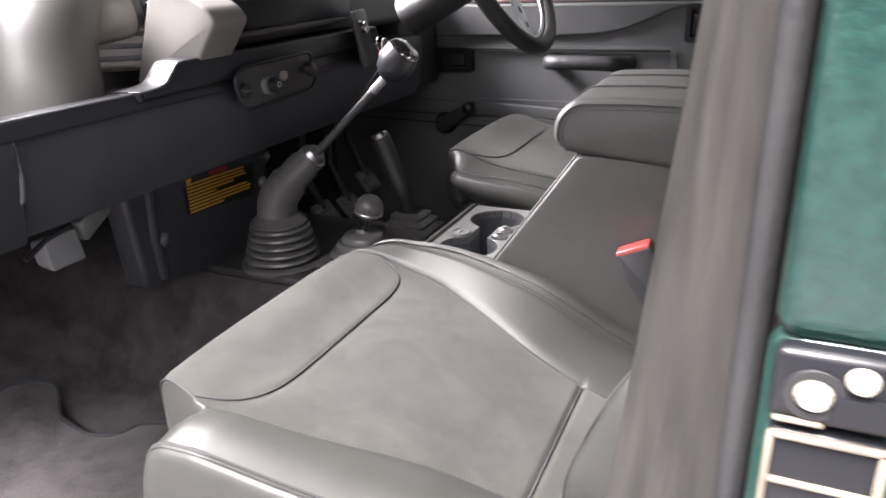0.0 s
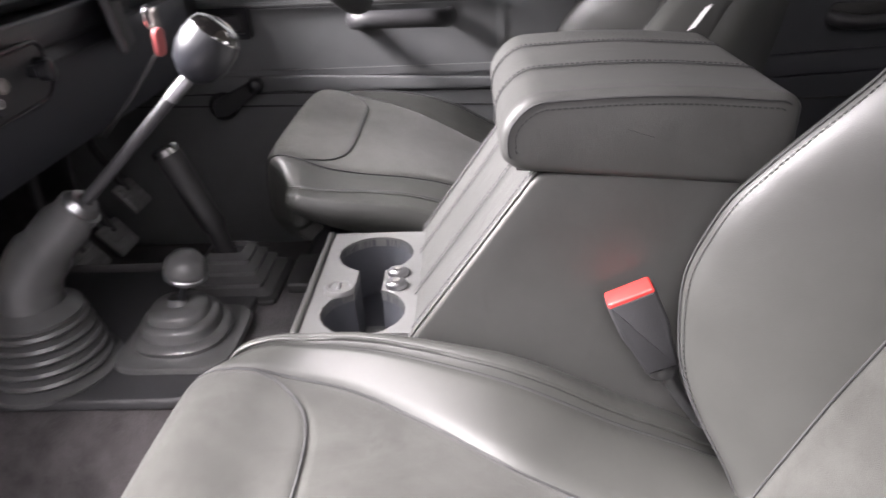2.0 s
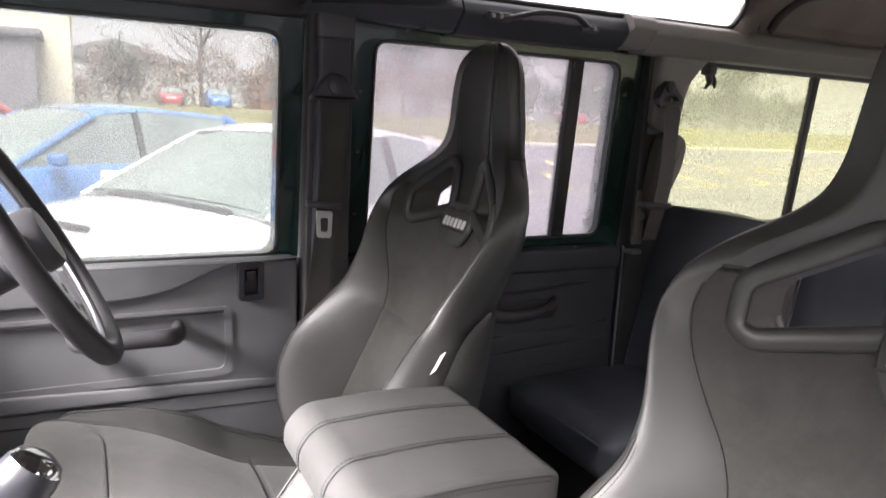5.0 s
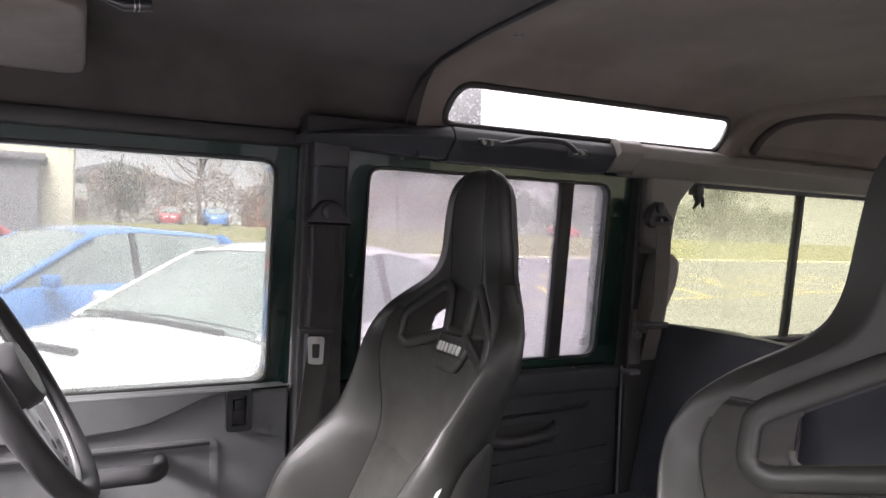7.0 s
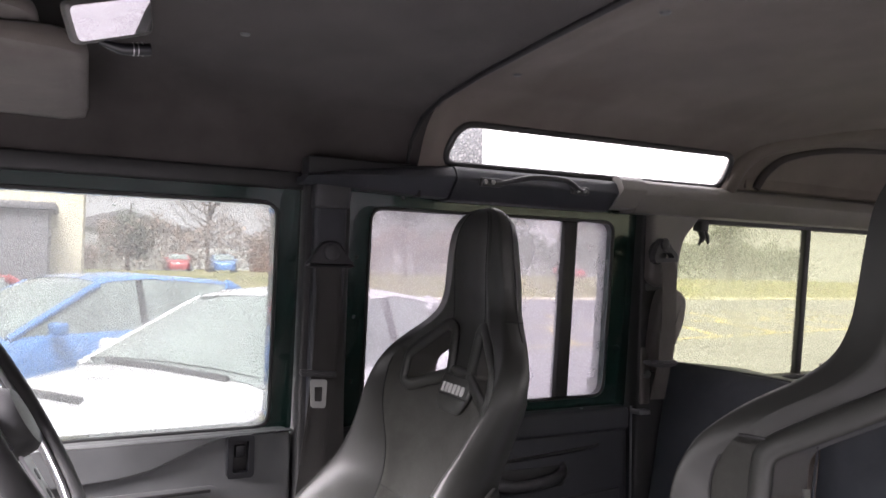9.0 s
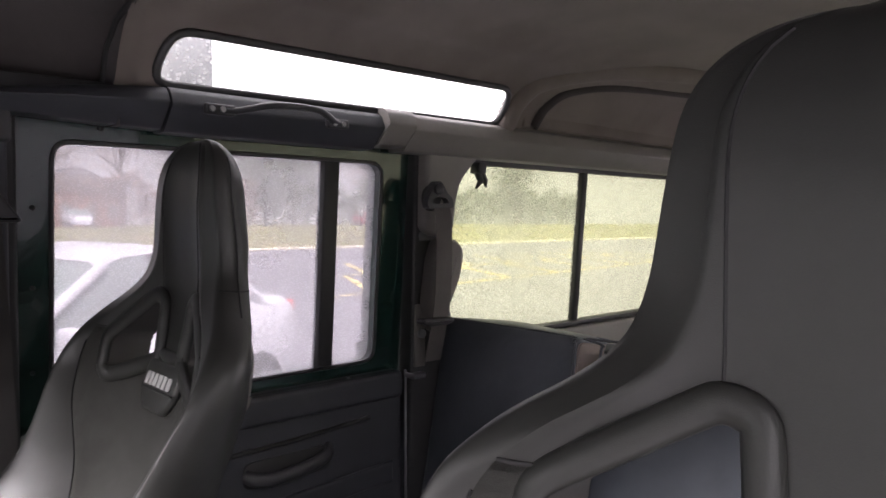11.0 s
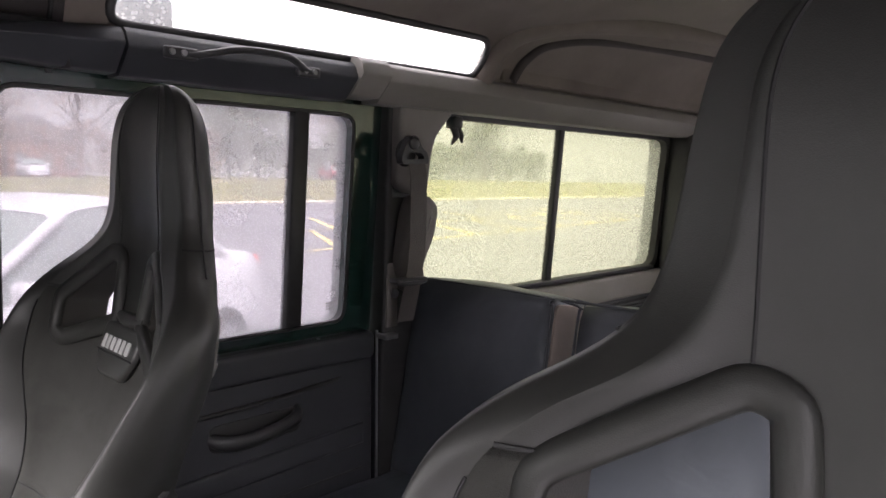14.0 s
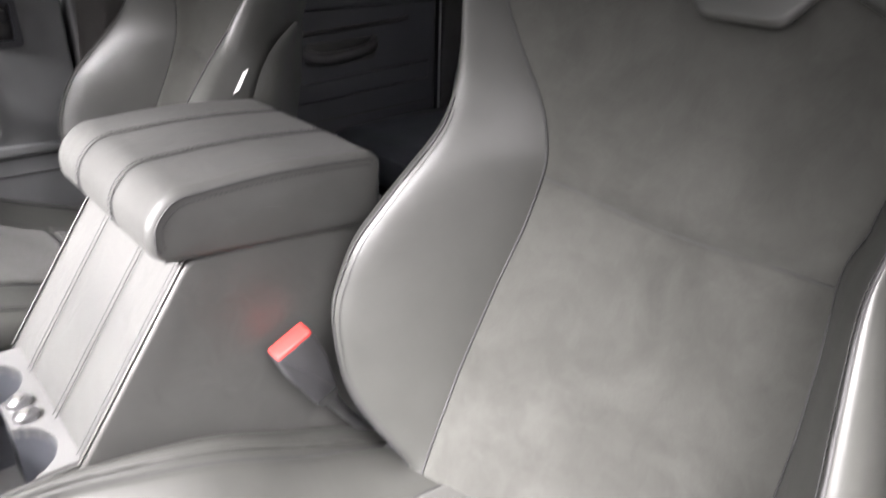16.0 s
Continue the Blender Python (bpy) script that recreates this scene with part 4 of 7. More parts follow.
BACK_OUT = table([(0.84, 0.1356), (0.9, 0.1557), (0.94, 0.1865), (0.98, 0.2098), (1.02, 0.2259), (1.06, 0.2383), (1.12, 0.2342), (1.18, 0.2132), (1.23, 0.1955), (1.28, 0.1998), (1.33, 0.217), (1.38, 0.2284), (1.42, 0.2174), (1.455, 0.1848), (1.48, 0.1443), (1.506, 0.1153), (1.54, 0.104), (1.58, 0.097), (1.62, 0.09), (1.7, 0.09)], 0.018)
BACK_UP = table([(0.84, -0.003), (0.9, 0.0305), (0.94, 0.0766), (0.98, 0.1092), (1.05, 0.1386), (1.12, 0.1405), (1.18, 0.1195), (1.24, 0.0906), (1.3, 0.082), (1.36, 0.08), (1.42, 0.0623), (1.48, 0.0229), (1.53, 0.0044), (1.7, 0.003)], 0.03)
BACK_BOW = table([(0.84, 0.0232), (1.15, 0.0157), (1.25, 0.0277), (1.33, 0.0502), (1.42, 0.053), (1.47, 0.0306), (1.52, 0.0111), (1.7, 0.0009)], 0.03)
BACK_DEEP = table([(0.84, 0.053), (1.1, 0.0485), (1.25, 0.0375), (1.32, 0.026), (1.4, 0.0154), (1.44, 0.0188), (1.49, 0.0381), (1.55, 0.0482), (1.66, 0.046), (1.7, 0.046)], 0.018)
SEAM_Z = 1.195
OPENING = rounded([(0.158, 1.416), (0.060, 1.482), (0.040, 1.474), (0.031, 1.397), (0.142, 1.361), (0.160, 1.370)], [0.014, 0.014, 0.008, 0.010, 0.016, 0.012], 4)


def waist(a):
    """The height of the seam across the back, lower in the middle."""
    return SEAM_Z - 0.015 * max(0.0, 1 - a * a)


def back_point(s, z, cx):
    a, side = abs(s), (1 if s >= 0 else -1)
    wi, wo, up = BACK_IN(z), BACK_OUT(z), BACK_UP(z)
    # the head ends in a dome that closes in width and in depth alike
    dome = max(0.0, 1 - ((z - 1.60) / 0.086) ** 2.7) ** 0.45 if z > 1.60 else 1.0
    deep = BACK_DEEP(z)
    wi, wo = wi * dome, wo * dome ** 0.9
    y = BACK_Y(z) - 0.5 * deep * (1 - dome) + (0.0174 if cx > 0 else -0.0169) * min(1.0, max(0.0, (1.42 - z) / 0.28))
    if cx < 0 and side < 0:
        wi += 0.044 * min(1.0, max(0.0, (1.345 - z) / 0.11))
    dip = 0.008 * math.exp(-((z - waist(a)) / 0.007) ** 2)
    if a <= 1:
        x, d = a * wi, BACK_BOW(z) * a ** 3 - dip * (1 - a ** 6)
        d -= 0.004 * math.exp(-((1 - a) / 0.04) ** 2)
    elif a <= 2:
        q = a - 1
        x = wi + (wo - wi) * (0.30 * q + 0.70 * math.sin(q * math.pi / 2))
        d = BACK_BOW(z) - 0.004 + (up - BACK_BOW(z)) * math.sin(min(1, q * 1.35) * math.pi / 2) ** 0.9 - up * 0.16 * max(0, q - 0.62) ** 1.5 / 0.23
    else:
        p = a - 2
        x = wo + 0.008 * math.sin(p * math.pi) - 0.18 * wo * p * p
        d = up * 0.80 * (1 - p) - deep * dome * p
    return Vector((cx + side * x, y + d, z + 0.38 * 0.25 * d))


def opening_line(sg, cx):
    """The outline of one opening; those of the seat beside the open door sit off its middle."""
    if cx > 0:
        return [(x + 0.004 * (0.16 - x) / 0.13, z) for x, z in OPENING]
    if sg > 0:
        return [(x - 0.005 * (0.16 - x) / 0.13, z) for x, z in OPENING]
    return [(x + 0.008 + 0.024 * (0.16 - x) / 0.13, z) for x, z in OPENING]


def seat_back(seat, cx):
    cols = {"mid": np.linspace(-1, 1, 41), "left": np.linspace(-3, -1, 29), "right": np.linspace(1, 3, 29)}
    zs = np.r_[np.linspace(0.84, 1.615, 112), 1.600 + 0.08595 * np.sin(np.linspace(0.16, 1, 26) * math.pi / 2)]

    def patch(key, z0, z1, hole=False, drop=None):
        rows = [[back_point(s, z, cx) for s in cols[key]] for z in zs if z0 - 1e-6 <= z <= z1 + 1e-6]
        bm = grid(rows)
        if hole:
            cut = [f for f in bm.faces if inside((abs(f.calc_center_median().x - cx), f.calc_center_median().z), opening_line(1 if f.calc_center_median().x > cx else -1, cx))]
            bmesh.ops.delete(bm, geom=cut, context="FACES")
        if drop:
            bmesh.ops.delete(bm, geom=[f for f in bm.faces if drop(abs(f.calc_center_median().x - cx), f.calc_center_median().z)], context="FACES")
        return finish(bm)

    near = lambda v: float(zs[np.argmin(abs(zs - v))])
    zm, zn, zo = near(SEAM_Z + 0.02), near(1.385), near(1.424)
    neck = lambda x, z: x < 0.09 and z > zn
    rest = part("backrest", patch("mid", 0.84, zm), SUEDE, seat, "grey suede lower back panel")
    part("upper_panel", patch("mid", zm, zo, True, neck), SUEDE, rest)
    part("waist_seam", tube([back_point(q, waist(q), cx) + Vector((0, 0.0008, 0)) for q in np.linspace(-1, 1, 31)], 0.0011, 5), THREAD, rest)
    part("neck_panel", patch("mid", zn, 1.71, True, lambda x, z: z < zo and not neck(x, z)), LEATHER, rest)
    for sg in (-1, 1):
        part("yoke_seam", tube([back_point(sg * q, zo, cx) + Vector((0, 0.0008, 0)) for q in np.linspace(0.84, 1, 9)], 0.0016, 6), THREAD, rest)
    for key, name in (("left", "side_bolster"), ("right", "side_bolster")):
        bol = part(name, patch(key, 0.84, 1.71), LEATHER, seat, "grey leather side bolster")
        sg = -1 if key == "left" else 1
        part("seam", tube([back_point(sg * 1.0, z, cx) + Vector((0, 0.0015, 0)) for z in np.linspace(0.88, 1.405, 60)], 0.0011, 6), THREAD, bol)
        part("piping", tube([back_point(sg * 1.66, z, cx) + Vector((0, 0.0004, 0)) for z in np.linspace(0.88, 1.255, 60)], 0.0013, 6), THREAD, bol)
        part("stitching", stitches([back_point(sg * 1.595, z, cx) + Vector((0, 0.0007, 0)) for z in np.linspace(0.90, 1.25, 70)]), THREAD, bol)
        part("head_seam", tube([back_point(sg * min(1.0, 0.056 / BACK_IN(z)), z, cx) + Vector((0, 0.0002, 0)) for z in np.linspace(1.485, 1.678, 24)], 0.0012, 5), THREAD, bol)
        part("head_seam", tube([back_point(sg * 2.5, z, cx) + Vector((sg * 0.001, 0, 0)) for z in np.linspace(1.47, 1.66, 20)], 0.0012, 5), THREAD, bol)
        part("shoulder_seam", tube([back_point(sg * q, 1.497, cx) + Vector((sg * 0.0006, 0, 0)) for q in np.linspace(2.05, 3.0, 10)], 0.0011, 5), THREAD, bol)
        part("label", lath([back_point(sg * (2.215 + 0.022 * i / 4), 1.186 + 0.025 * i / 4, cx) + Vector((sg * 0.003, 0.002, 0)) for i in range(5)], 0.010, 0.0012, (0, 1, -0.5)), WHITE, bol, "small white fabric label")
        wing = []
        for z in np.linspace(0.87, 1.268, 22):
            k = math.sqrt(max(0.0, 1 - max(0.0, (z - 1.20) / 0.069) ** 2))
            wing.append([back_point(sg * (2.72 + (0.36 * k) * (j / 5 - 1)), z, cx) + Vector((sg * (0.005 + 0.006 * math.sin(math.pi * (j + 0.2) / 10.4)), -0.004, 0)) for j in range(11)])
        part("lower_wing", finish(grid(wing)), LEATHER, bol)
    # padded frames round the two openings below the head
    for sg in (-1, 1):
        loop = [back_point(sg * min(x / BACK_IN(z), 1.6), z, cx) for x, z in opening_line(sg, cx)]
        fr = part("opening_frame", tube([p + Vector((0, 0.001, 0)) for p in loop], 0.0118, 14, True, flat=0.62, up=(0, 1, 0.1)), LEATHER, seat, "padded frame of an opening")
        rows = [[p + Vector((0, dy, dy * 0.12)) for p in loop] for dy in (0.0, -0.02, -0.042, -0.062)]
        part("opening_wall", finish(grid(rows, True)), SHELL, fr, "grey plastic lining of the opening")
        # pale strip; rear light on the opening's lower edge put into its colour
        low = [p for p, (x, z) in zip(loop, opening_line(sg, cx)) if z < 1.40]
        part("lit_lip", tube([p + Vector((0, -0.060, -0.005)) for p in low], 0.0045, 8), BEIGE, fr, "pale strip for light caught by the back shell")
    # plain back
    rows = []
    for z in zs:
        e1, e2 = back_point(-3, z, cx), back_point(3, z, cx)
        rows.append([e1.lerp(e2, j / 24) + Vector((0, -0.028 * (1 - (2 * j / 24 - 1) ** 2) * math.sqrt(max(0.0, 1 - (max(z, 1.60) - 1.60) ** 2 / 0.0074)), 0)) for j in range(25)])
    bm = grid(rows)
    cut = [f for f in bm.faces if inside((0.095 + (abs(f.calc_center_median().x - cx) - 0.095) / 1.3, 1.418 + (f.calc_center_median().z - 1.407) / 1.35), OPENING)]
    bmesh.ops.delete(bm, geom=cut, context="FACES")
    part("back_shell", finish(bm), PLASTIC, seat, "black moulded back shell")
    # maker's pad with a plain white mark in six blocks
    pad = rounded([(-0.055, 1.398), (0.055, 1.398), (0.053, 1.362), (0.034, 1.334), (-0.034, 1.334), (-0.053, 1.362)], 0.010, 4)
    tilt = Matrix.Translation((cx - (0.010 if cx > 0 else 0.024), BACK_Y(1.37) + 0.003, 1.37 if cx > 0 else 1.379)) @ Matrix(((-1, 0, 0, 0), (0, -0.36, 0.93, 0), (0, 0.93, 0.36, 0), (0, 0, 0, 1))) @ Matrix.Translation((0, -1.37, 0))
    pm = part("badge_pad", slab([(x, z) for x, z in pad], 0.012, 0.006, tilt, 3), LEATHER, seat, "leather badge pad")
    widths = (0.011, 0.010, 0.012, 0.012, 0.011, 0.013)
    at = -0.041
    for k, wd in enumerate(widths):
        outline = [(x + 0.06 * (z - 1.366), z) for x, z in rect(at, 1.3650, at + wd * 0.90, 1.3815, 0.005 if k in (2, 5) else 0.0016, 3)]
        part("badge_mark", slab(outline, 0.0016, 0, tilt @ Matrix.Translation((0, 0, 0.0115))), WHITE, pm, "plain white mark")
        at += wd + 0.0022
    # the roll across the foot of the neck, just above the pad
    part("neck_roll", tube([tilt @ Vector((x, 1.408 - 0.004 * math.cos(x * 40), 0.004)) for x in np.linspace(-0.036, 0.036, 13)], [0.006 + 0.004 * math.sin(math.pi * i / 12) for i in range(13)], 12), LEATHER, pm)
    part("pad_seam", tube([tilt @ Vector((x, 1.361, 0.0125)) for x in np.linspace(-0.05, 0.05, 9)], 0.0013, 5), THREAD, pm)


CUSH = [(-0.0731, 0.8869), (-0.0023, 0.9018), (0.0913, 0.9218), (0.1943, 0.9608), (0.2764, 0.9846), (0.3437, 1.0008), (0.3841, 1.0151), (0.4141, 1.0177), (0.4335, 1.0045), (0.4401, 0.9768), (0.4414, 0.9481), (0.4405, 0.9156), (0.426, 0.8873)]
C_IN = table([(0, 0.1108), (0.22, 0.1024), (0.38, 0.1197), (0.5, 0.1518), (0.6, 0.176), (0.7, 0.177), (0.8, 0.162), (1, 0.1528)], 0.06)
C_OUT = table([(0, 0.2461), (0.3, 0.266), (0.45, 0.259), (0.6, 0.2626), (0.72, 0.256), (0.85, 0.23), (1, 0.2)], 0.06)
C_UP = table([(0, -0.034), (0.2, -0.004), (0.4, 0.0087), (0.55, 0.001), (0.66, -0.0105), (0.76, -0.03), (0.85, -0.03), (1, -0.0202)], 0.06)
DOOR_SIDE_TOP = table([(0.0, 0.955), (0.2, 0.980), (0.33, 0.996), (0.5, 1.003), (0.62, 1.010), (0.67, 1.008), (0.70, 1.0), (0.73, 0.980), (0.77, 0.940), (0.82, 0.892), (1.0, 0.865)], 0.012)
CUSH_LINE = smooth_path([(0, y, z) for y, z in CUSH], 8)
CUSH_LEN = np.r_[0, np.cumsum([(b - a).length for a, b in zip(CUSH_LINE, CUSH_LINE[1:])])]


def cush_point(s, v, cx, slide=0.0):
    a, side = abs(s), (1 if s >= 0 else -1)
    L = v * CUSH_LEN[-1]
    i = min(len(CUSH_LINE) - 2, int(np.searchsorted(CUSH_LEN, L, "right") - 1))
    t = (L - CUSH_LEN[i]) / (CUSH_LEN[i + 1] - CUSH_LEN[i])
    base = CUSH_LINE[i].lerp(CUSH_LINE[i + 1], t)
    ahead = (CUSH_LINE[i + 1] - CUSH_LINE[i]).normalized()
    out = Vector((0, -ahead.z, ahead.y))
    wi, wo, up = C_IN(v), C_OUT(v), C_UP(v)
    line = ROLL_V - 0.062 * (1 - min(1, a) ** 6) + 0.028 * min(1, a) ** 8
    dip = 0.0022 * math.exp(-((v - line) / 0.006) ** 2) * (1 - min(1, a) ** 10) + 0.0035 * math.exp(-((v - 0.255) / 0.006) ** 2)
    if a <= 1:
        x, d = a * wi, -0.004 * a ** 3 - dip - 0.003 * math.exp(-((1 - a) / 0.03) ** 2)
    elif a <= 2:
        q = a - 1
        x = wi + (wo - wi) * (0.35 * q + 0.65 * math.sin(q * math.pi / 2))
        d = -0.004 + (up + 0.004) * math.sin(min(1, q * 1.5) * math.pi / 2) - 0.012 * max(0, q - 0.6) - 0.003 * math.exp(-(q / 0.04) ** 2)
    else:
        p = a - 2
        x = wo - 0.012 * p + 0.010 * math.sin(p * math.pi)
        d = (up - 0.005) * (1 - p) - 0.055 * p
    if cx < 0 and side > 0 and a > 1:
        ease = lambda t: t * t * (3 - 2 * t)
        pull = 0.052 * ease(min(1.0, max(0.0, (v + 0.05) / 0.40))) * (1 - 0.5 * ease(min(1.0, max(0.0, (v - 0.62) / 0.34))))
        crest = up + 0.60 * pull
        if a <= 2:
            q = a - 1
            x = wi + (wo - pull - wi) * (0.86 * q + 0.14 * math.sin(q * math.pi / 2))
            d = -0.004 + (crest + 0.004) * (0.86 * min(1, q * 1.25) + 0.14 * math.sin(min(1, q * 1.25) * math.pi / 2)) - 0.05 * max(0, q - 0.82) ** 1.5 - 0.003 * math.exp(-(q / 0.04) ** 2) - 0.0045 * math.exp(-((q - 0.66) / 0.035) ** 2) * min(1, v / 0.1) * min(1, max(0, (0.9 - v) / 0.1)) + 0.004 * min(1, max(0, (q - 0.66) / 0.1))
        else:
            p = a - 2
            x = wo - pull + 0.016 * math.sin(p * math.pi) + 0.030 * p
            d = (crest - 0.006) * (1 - p) - 0.055 * p
    p3 = base + out * d
    if a > 1 and v > 0.62:
        p3.y -= 0.022 * min(1, (a - 1) * 1.6) * min(1, (v - 0.62) / 0.14)
    if a > 2:
        p3.z = max(p3.z, 0.85)
    if cx < 0 and side < 0 and a > 1:
        # the bolster beside the open door stands up with a broad level top
        top, edge = DOOR_SIDE_TOP(v), base + out * -0.004
        inner = max(wi + 0.004, 0.184)
        q = min(1.0, (a - 1) / 0.35)
        if a <= 2:
            x = wi + (inner - wi) * q if q < 1 else inner + (0.243 - inner) * (a - 1.35) / 0.65
            z = edge.z + (top - edge.z) * math.sin(q * math.pi / 2) ** 1.2 + (0.005 * math.sin(math.pi * (a - 1.35) / 0.65) if q >= 1 else 0)
        else:
            x = 0.243 + 0.010 * math.sin((a - 2) * math.pi) + 0.004 * (a - 2)
            z = top - (top - 0.855) * (1 - math.cos((a - 2) * math.pi / 2)) ** 0.8
        cap = 0.384 - 0.03 * max(0.0, (a - 1.5) / 1.5) ** 2
        y = base.y if base.y < cap - 0.03 else cap - 0.03 * math.exp(-(base.y - cap + 0.03) / 0.03)
        p3.y, p3.z = base.y + (y - base.y) * q, max(z, 0.85)
    p3.x = cx + side * x
    return p3


ROLL_V = 0.690


def seat_cushion(seat, cx, slide):
    place = cush_point

    def cush_at(s, v, cx):
        p = place(s, v, cx)
        p.y += slide * min(1.0, v / 0.3)
        if slide:
            p.z += 0.030 * min(1.0, v / 0.5)
            p.x -= 0.018 * min(1.0, v / 0.5)
        return p

    vs = np.linspace(0, 1, 300)
    cut = float(vs[np.argmin(abs(vs - 0.60))])
    cut0 = float(vs[np.argmin(abs(vs - 0.255))])

    def patch(s0, s1, n, v0, v1):
        return finish(grid([[cush_at(s, v, cx) for s in np.linspace(s0, s1, n)] for v in vs if v0 - 1e-6 <= v <= v1 + 1e-6]))

    c = part("cushion", patch(-1, 1, 61, cut0, cut), SUEDE, seat, "grey suede seat panel")
    part("front_roll", patch(-1, 1, 61, cut, 1), SUEDE, c)
    part("rear_panel", patch(-1, 1, 41, 0, cut0), SUEDE, c)
    line = lambda s: ROLL_V - 0.062 * (1 - abs(s) ** 6) + 0.028 * abs(s) ** 8
    part("roll_seam", tube([cush_at(s, line(s), cx) + Vector((0, 0.0010, 0.0016)) for s in np.linspace(-1, 1, 81)], 0.0011, 6), THREAD, c)
    part("rear_seam", tube([cush_at(s, 0.255, cx) + Vector((0, 0, 0.0012)) for s in np.linspace(-1, 1, 31)], 0.0013, 6), THREAD, c)
    for sg in (-1, 1):
        b = part("cushion_bolster", patch(sg * 1, sg * 3, 31, 0, 1), LEATHER, seat, "grey leather cushion bolster")
        part("seam", tube([cush_at(sg, v, cx) + Vector((0, 0, 0.001)) for v in np.linspace(0.02, 0.98, 70)], 0.0013, 6), THREAD, b)
        part("crest_seam", tube([cush_at(sg * (1.94 if sg < 0 and cx < 0 else 1.66 if cx < 0 else 1.62), v, cx) + Vector((0, 0, 0.0006)) for v in np.linspace(0.03, 0.80, 60)], 0.0017, 6), THREAD, b)
        part("piping", tube([cush_at(sg * (1.97 if sg < 0 and cx < 0 else 1.72 if cx < 0 else 1.65), v, cx) + Vector((0, 0, 0.0004)) for v in np.linspace(0.03, 0.80, 60)], 0.0017, 6), LEATHER, b)


def front_seat(cx, label, slide=0.0):
    seat = thing("sports_seat", (cx, 0.15, BOX - 0.03), label, "car seat", "front seats")
    seat_cushion(seat, cx, slide)
    seat_back(seat, cx)
    part("base_pan", box((cx - 0.205, -0.06, 0.835), (cx + 0.205, 0.40 + slide, 0.885), 0.015, 3), PLASTIC, seat)
    for sg in (-1, 1):
        part("slide_rail", box((cx + sg * 0.17 - 0.014, -0.12, BOX - 0.035), (cx + sg * 0.17 + 0.014, 0.33, BOX), 0.003), STEEL, seat)
    part("slide_lever", tube([(cx - 0.15, 0.36, 0.862), (cx - 0.15, 0.405, 0.868), (cx + 0.15, 0.405, 0.868), (cx + 0.15, 0.36, 0.862)], 0.004, 8), STEEL, seat)
    part("lower_back_filler", box((cx - 0.13, -0.19, 0.83), (cx + 0.13, -0.075, 0.90), 0.02, 3), PLASTIC, seat)
    return seat


front_seat(-0.380, "grey leather and suede sports seat beside the open door")
front_seat(0.407, "grey leather and suede sports seat behind the steering wheel", 0.046)


# ---- console between the seats ----
def leather_box(name, outline, x0, x1, soft, mat, parent, label=""):
    """A padded block: an outline (y, z) carried along x, its two rims rolled over by soft and its ends slightly swollen."""
    k = len(outline)
    inward = []
    for i in range(k):
        (ya, za), (yb, zb) = outline[i - 1], outline[(i + 1) % k]
        long = math.hypot(yb - ya, zb - za) or 1.0
        inward.append((-(zb - za) / long, (yb - ya) / long))
    my, mz = sum(y for y, _ in outline) / k, sum(z for _, z in outline) / k
    def loop(x, inset, shrink=1.0):
        return [(x, my + (y + n * inset - my) * shrink, mz + (z + m * inset - mz) * shrink) for (y, z), (n, m) in zip(outline, inward)]
    turn = [(soft * (1 - math.cos(t)), soft * (1 - math.sin(t))) for t in np.linspace(0, math.pi / 2, 6)]
    near = [loop(x0 + a, b) for a, b in turn]
    far = [loop(x1 - a, b) for a, b in turn[::-1]]
    swell = [(0.12, 0.0026), (0.5, 0.0018), (0.85, 0.0006)]
    rows = [loop(x0 - d, soft, f) for f, d in swell] + near + [loop(x0 + (x1 - x0) * t, 0) for t in np.linspace(0.1, 0.9, 9)] + far + [loop(x1 + d, soft, f) for f, d in swell[::-1]]
    bm = grid(rows, True)
    bm.verts.ensure_lookup_table()
    bm.faces.new([bm.verts[i] for i in range(k)])
    bm.faces.new([bm.verts[i] for i in range(len(bm.verts) - k, len(bm.verts))])
    return part(name, auto_smooth(finish(bm), 50), mat, parent, label)


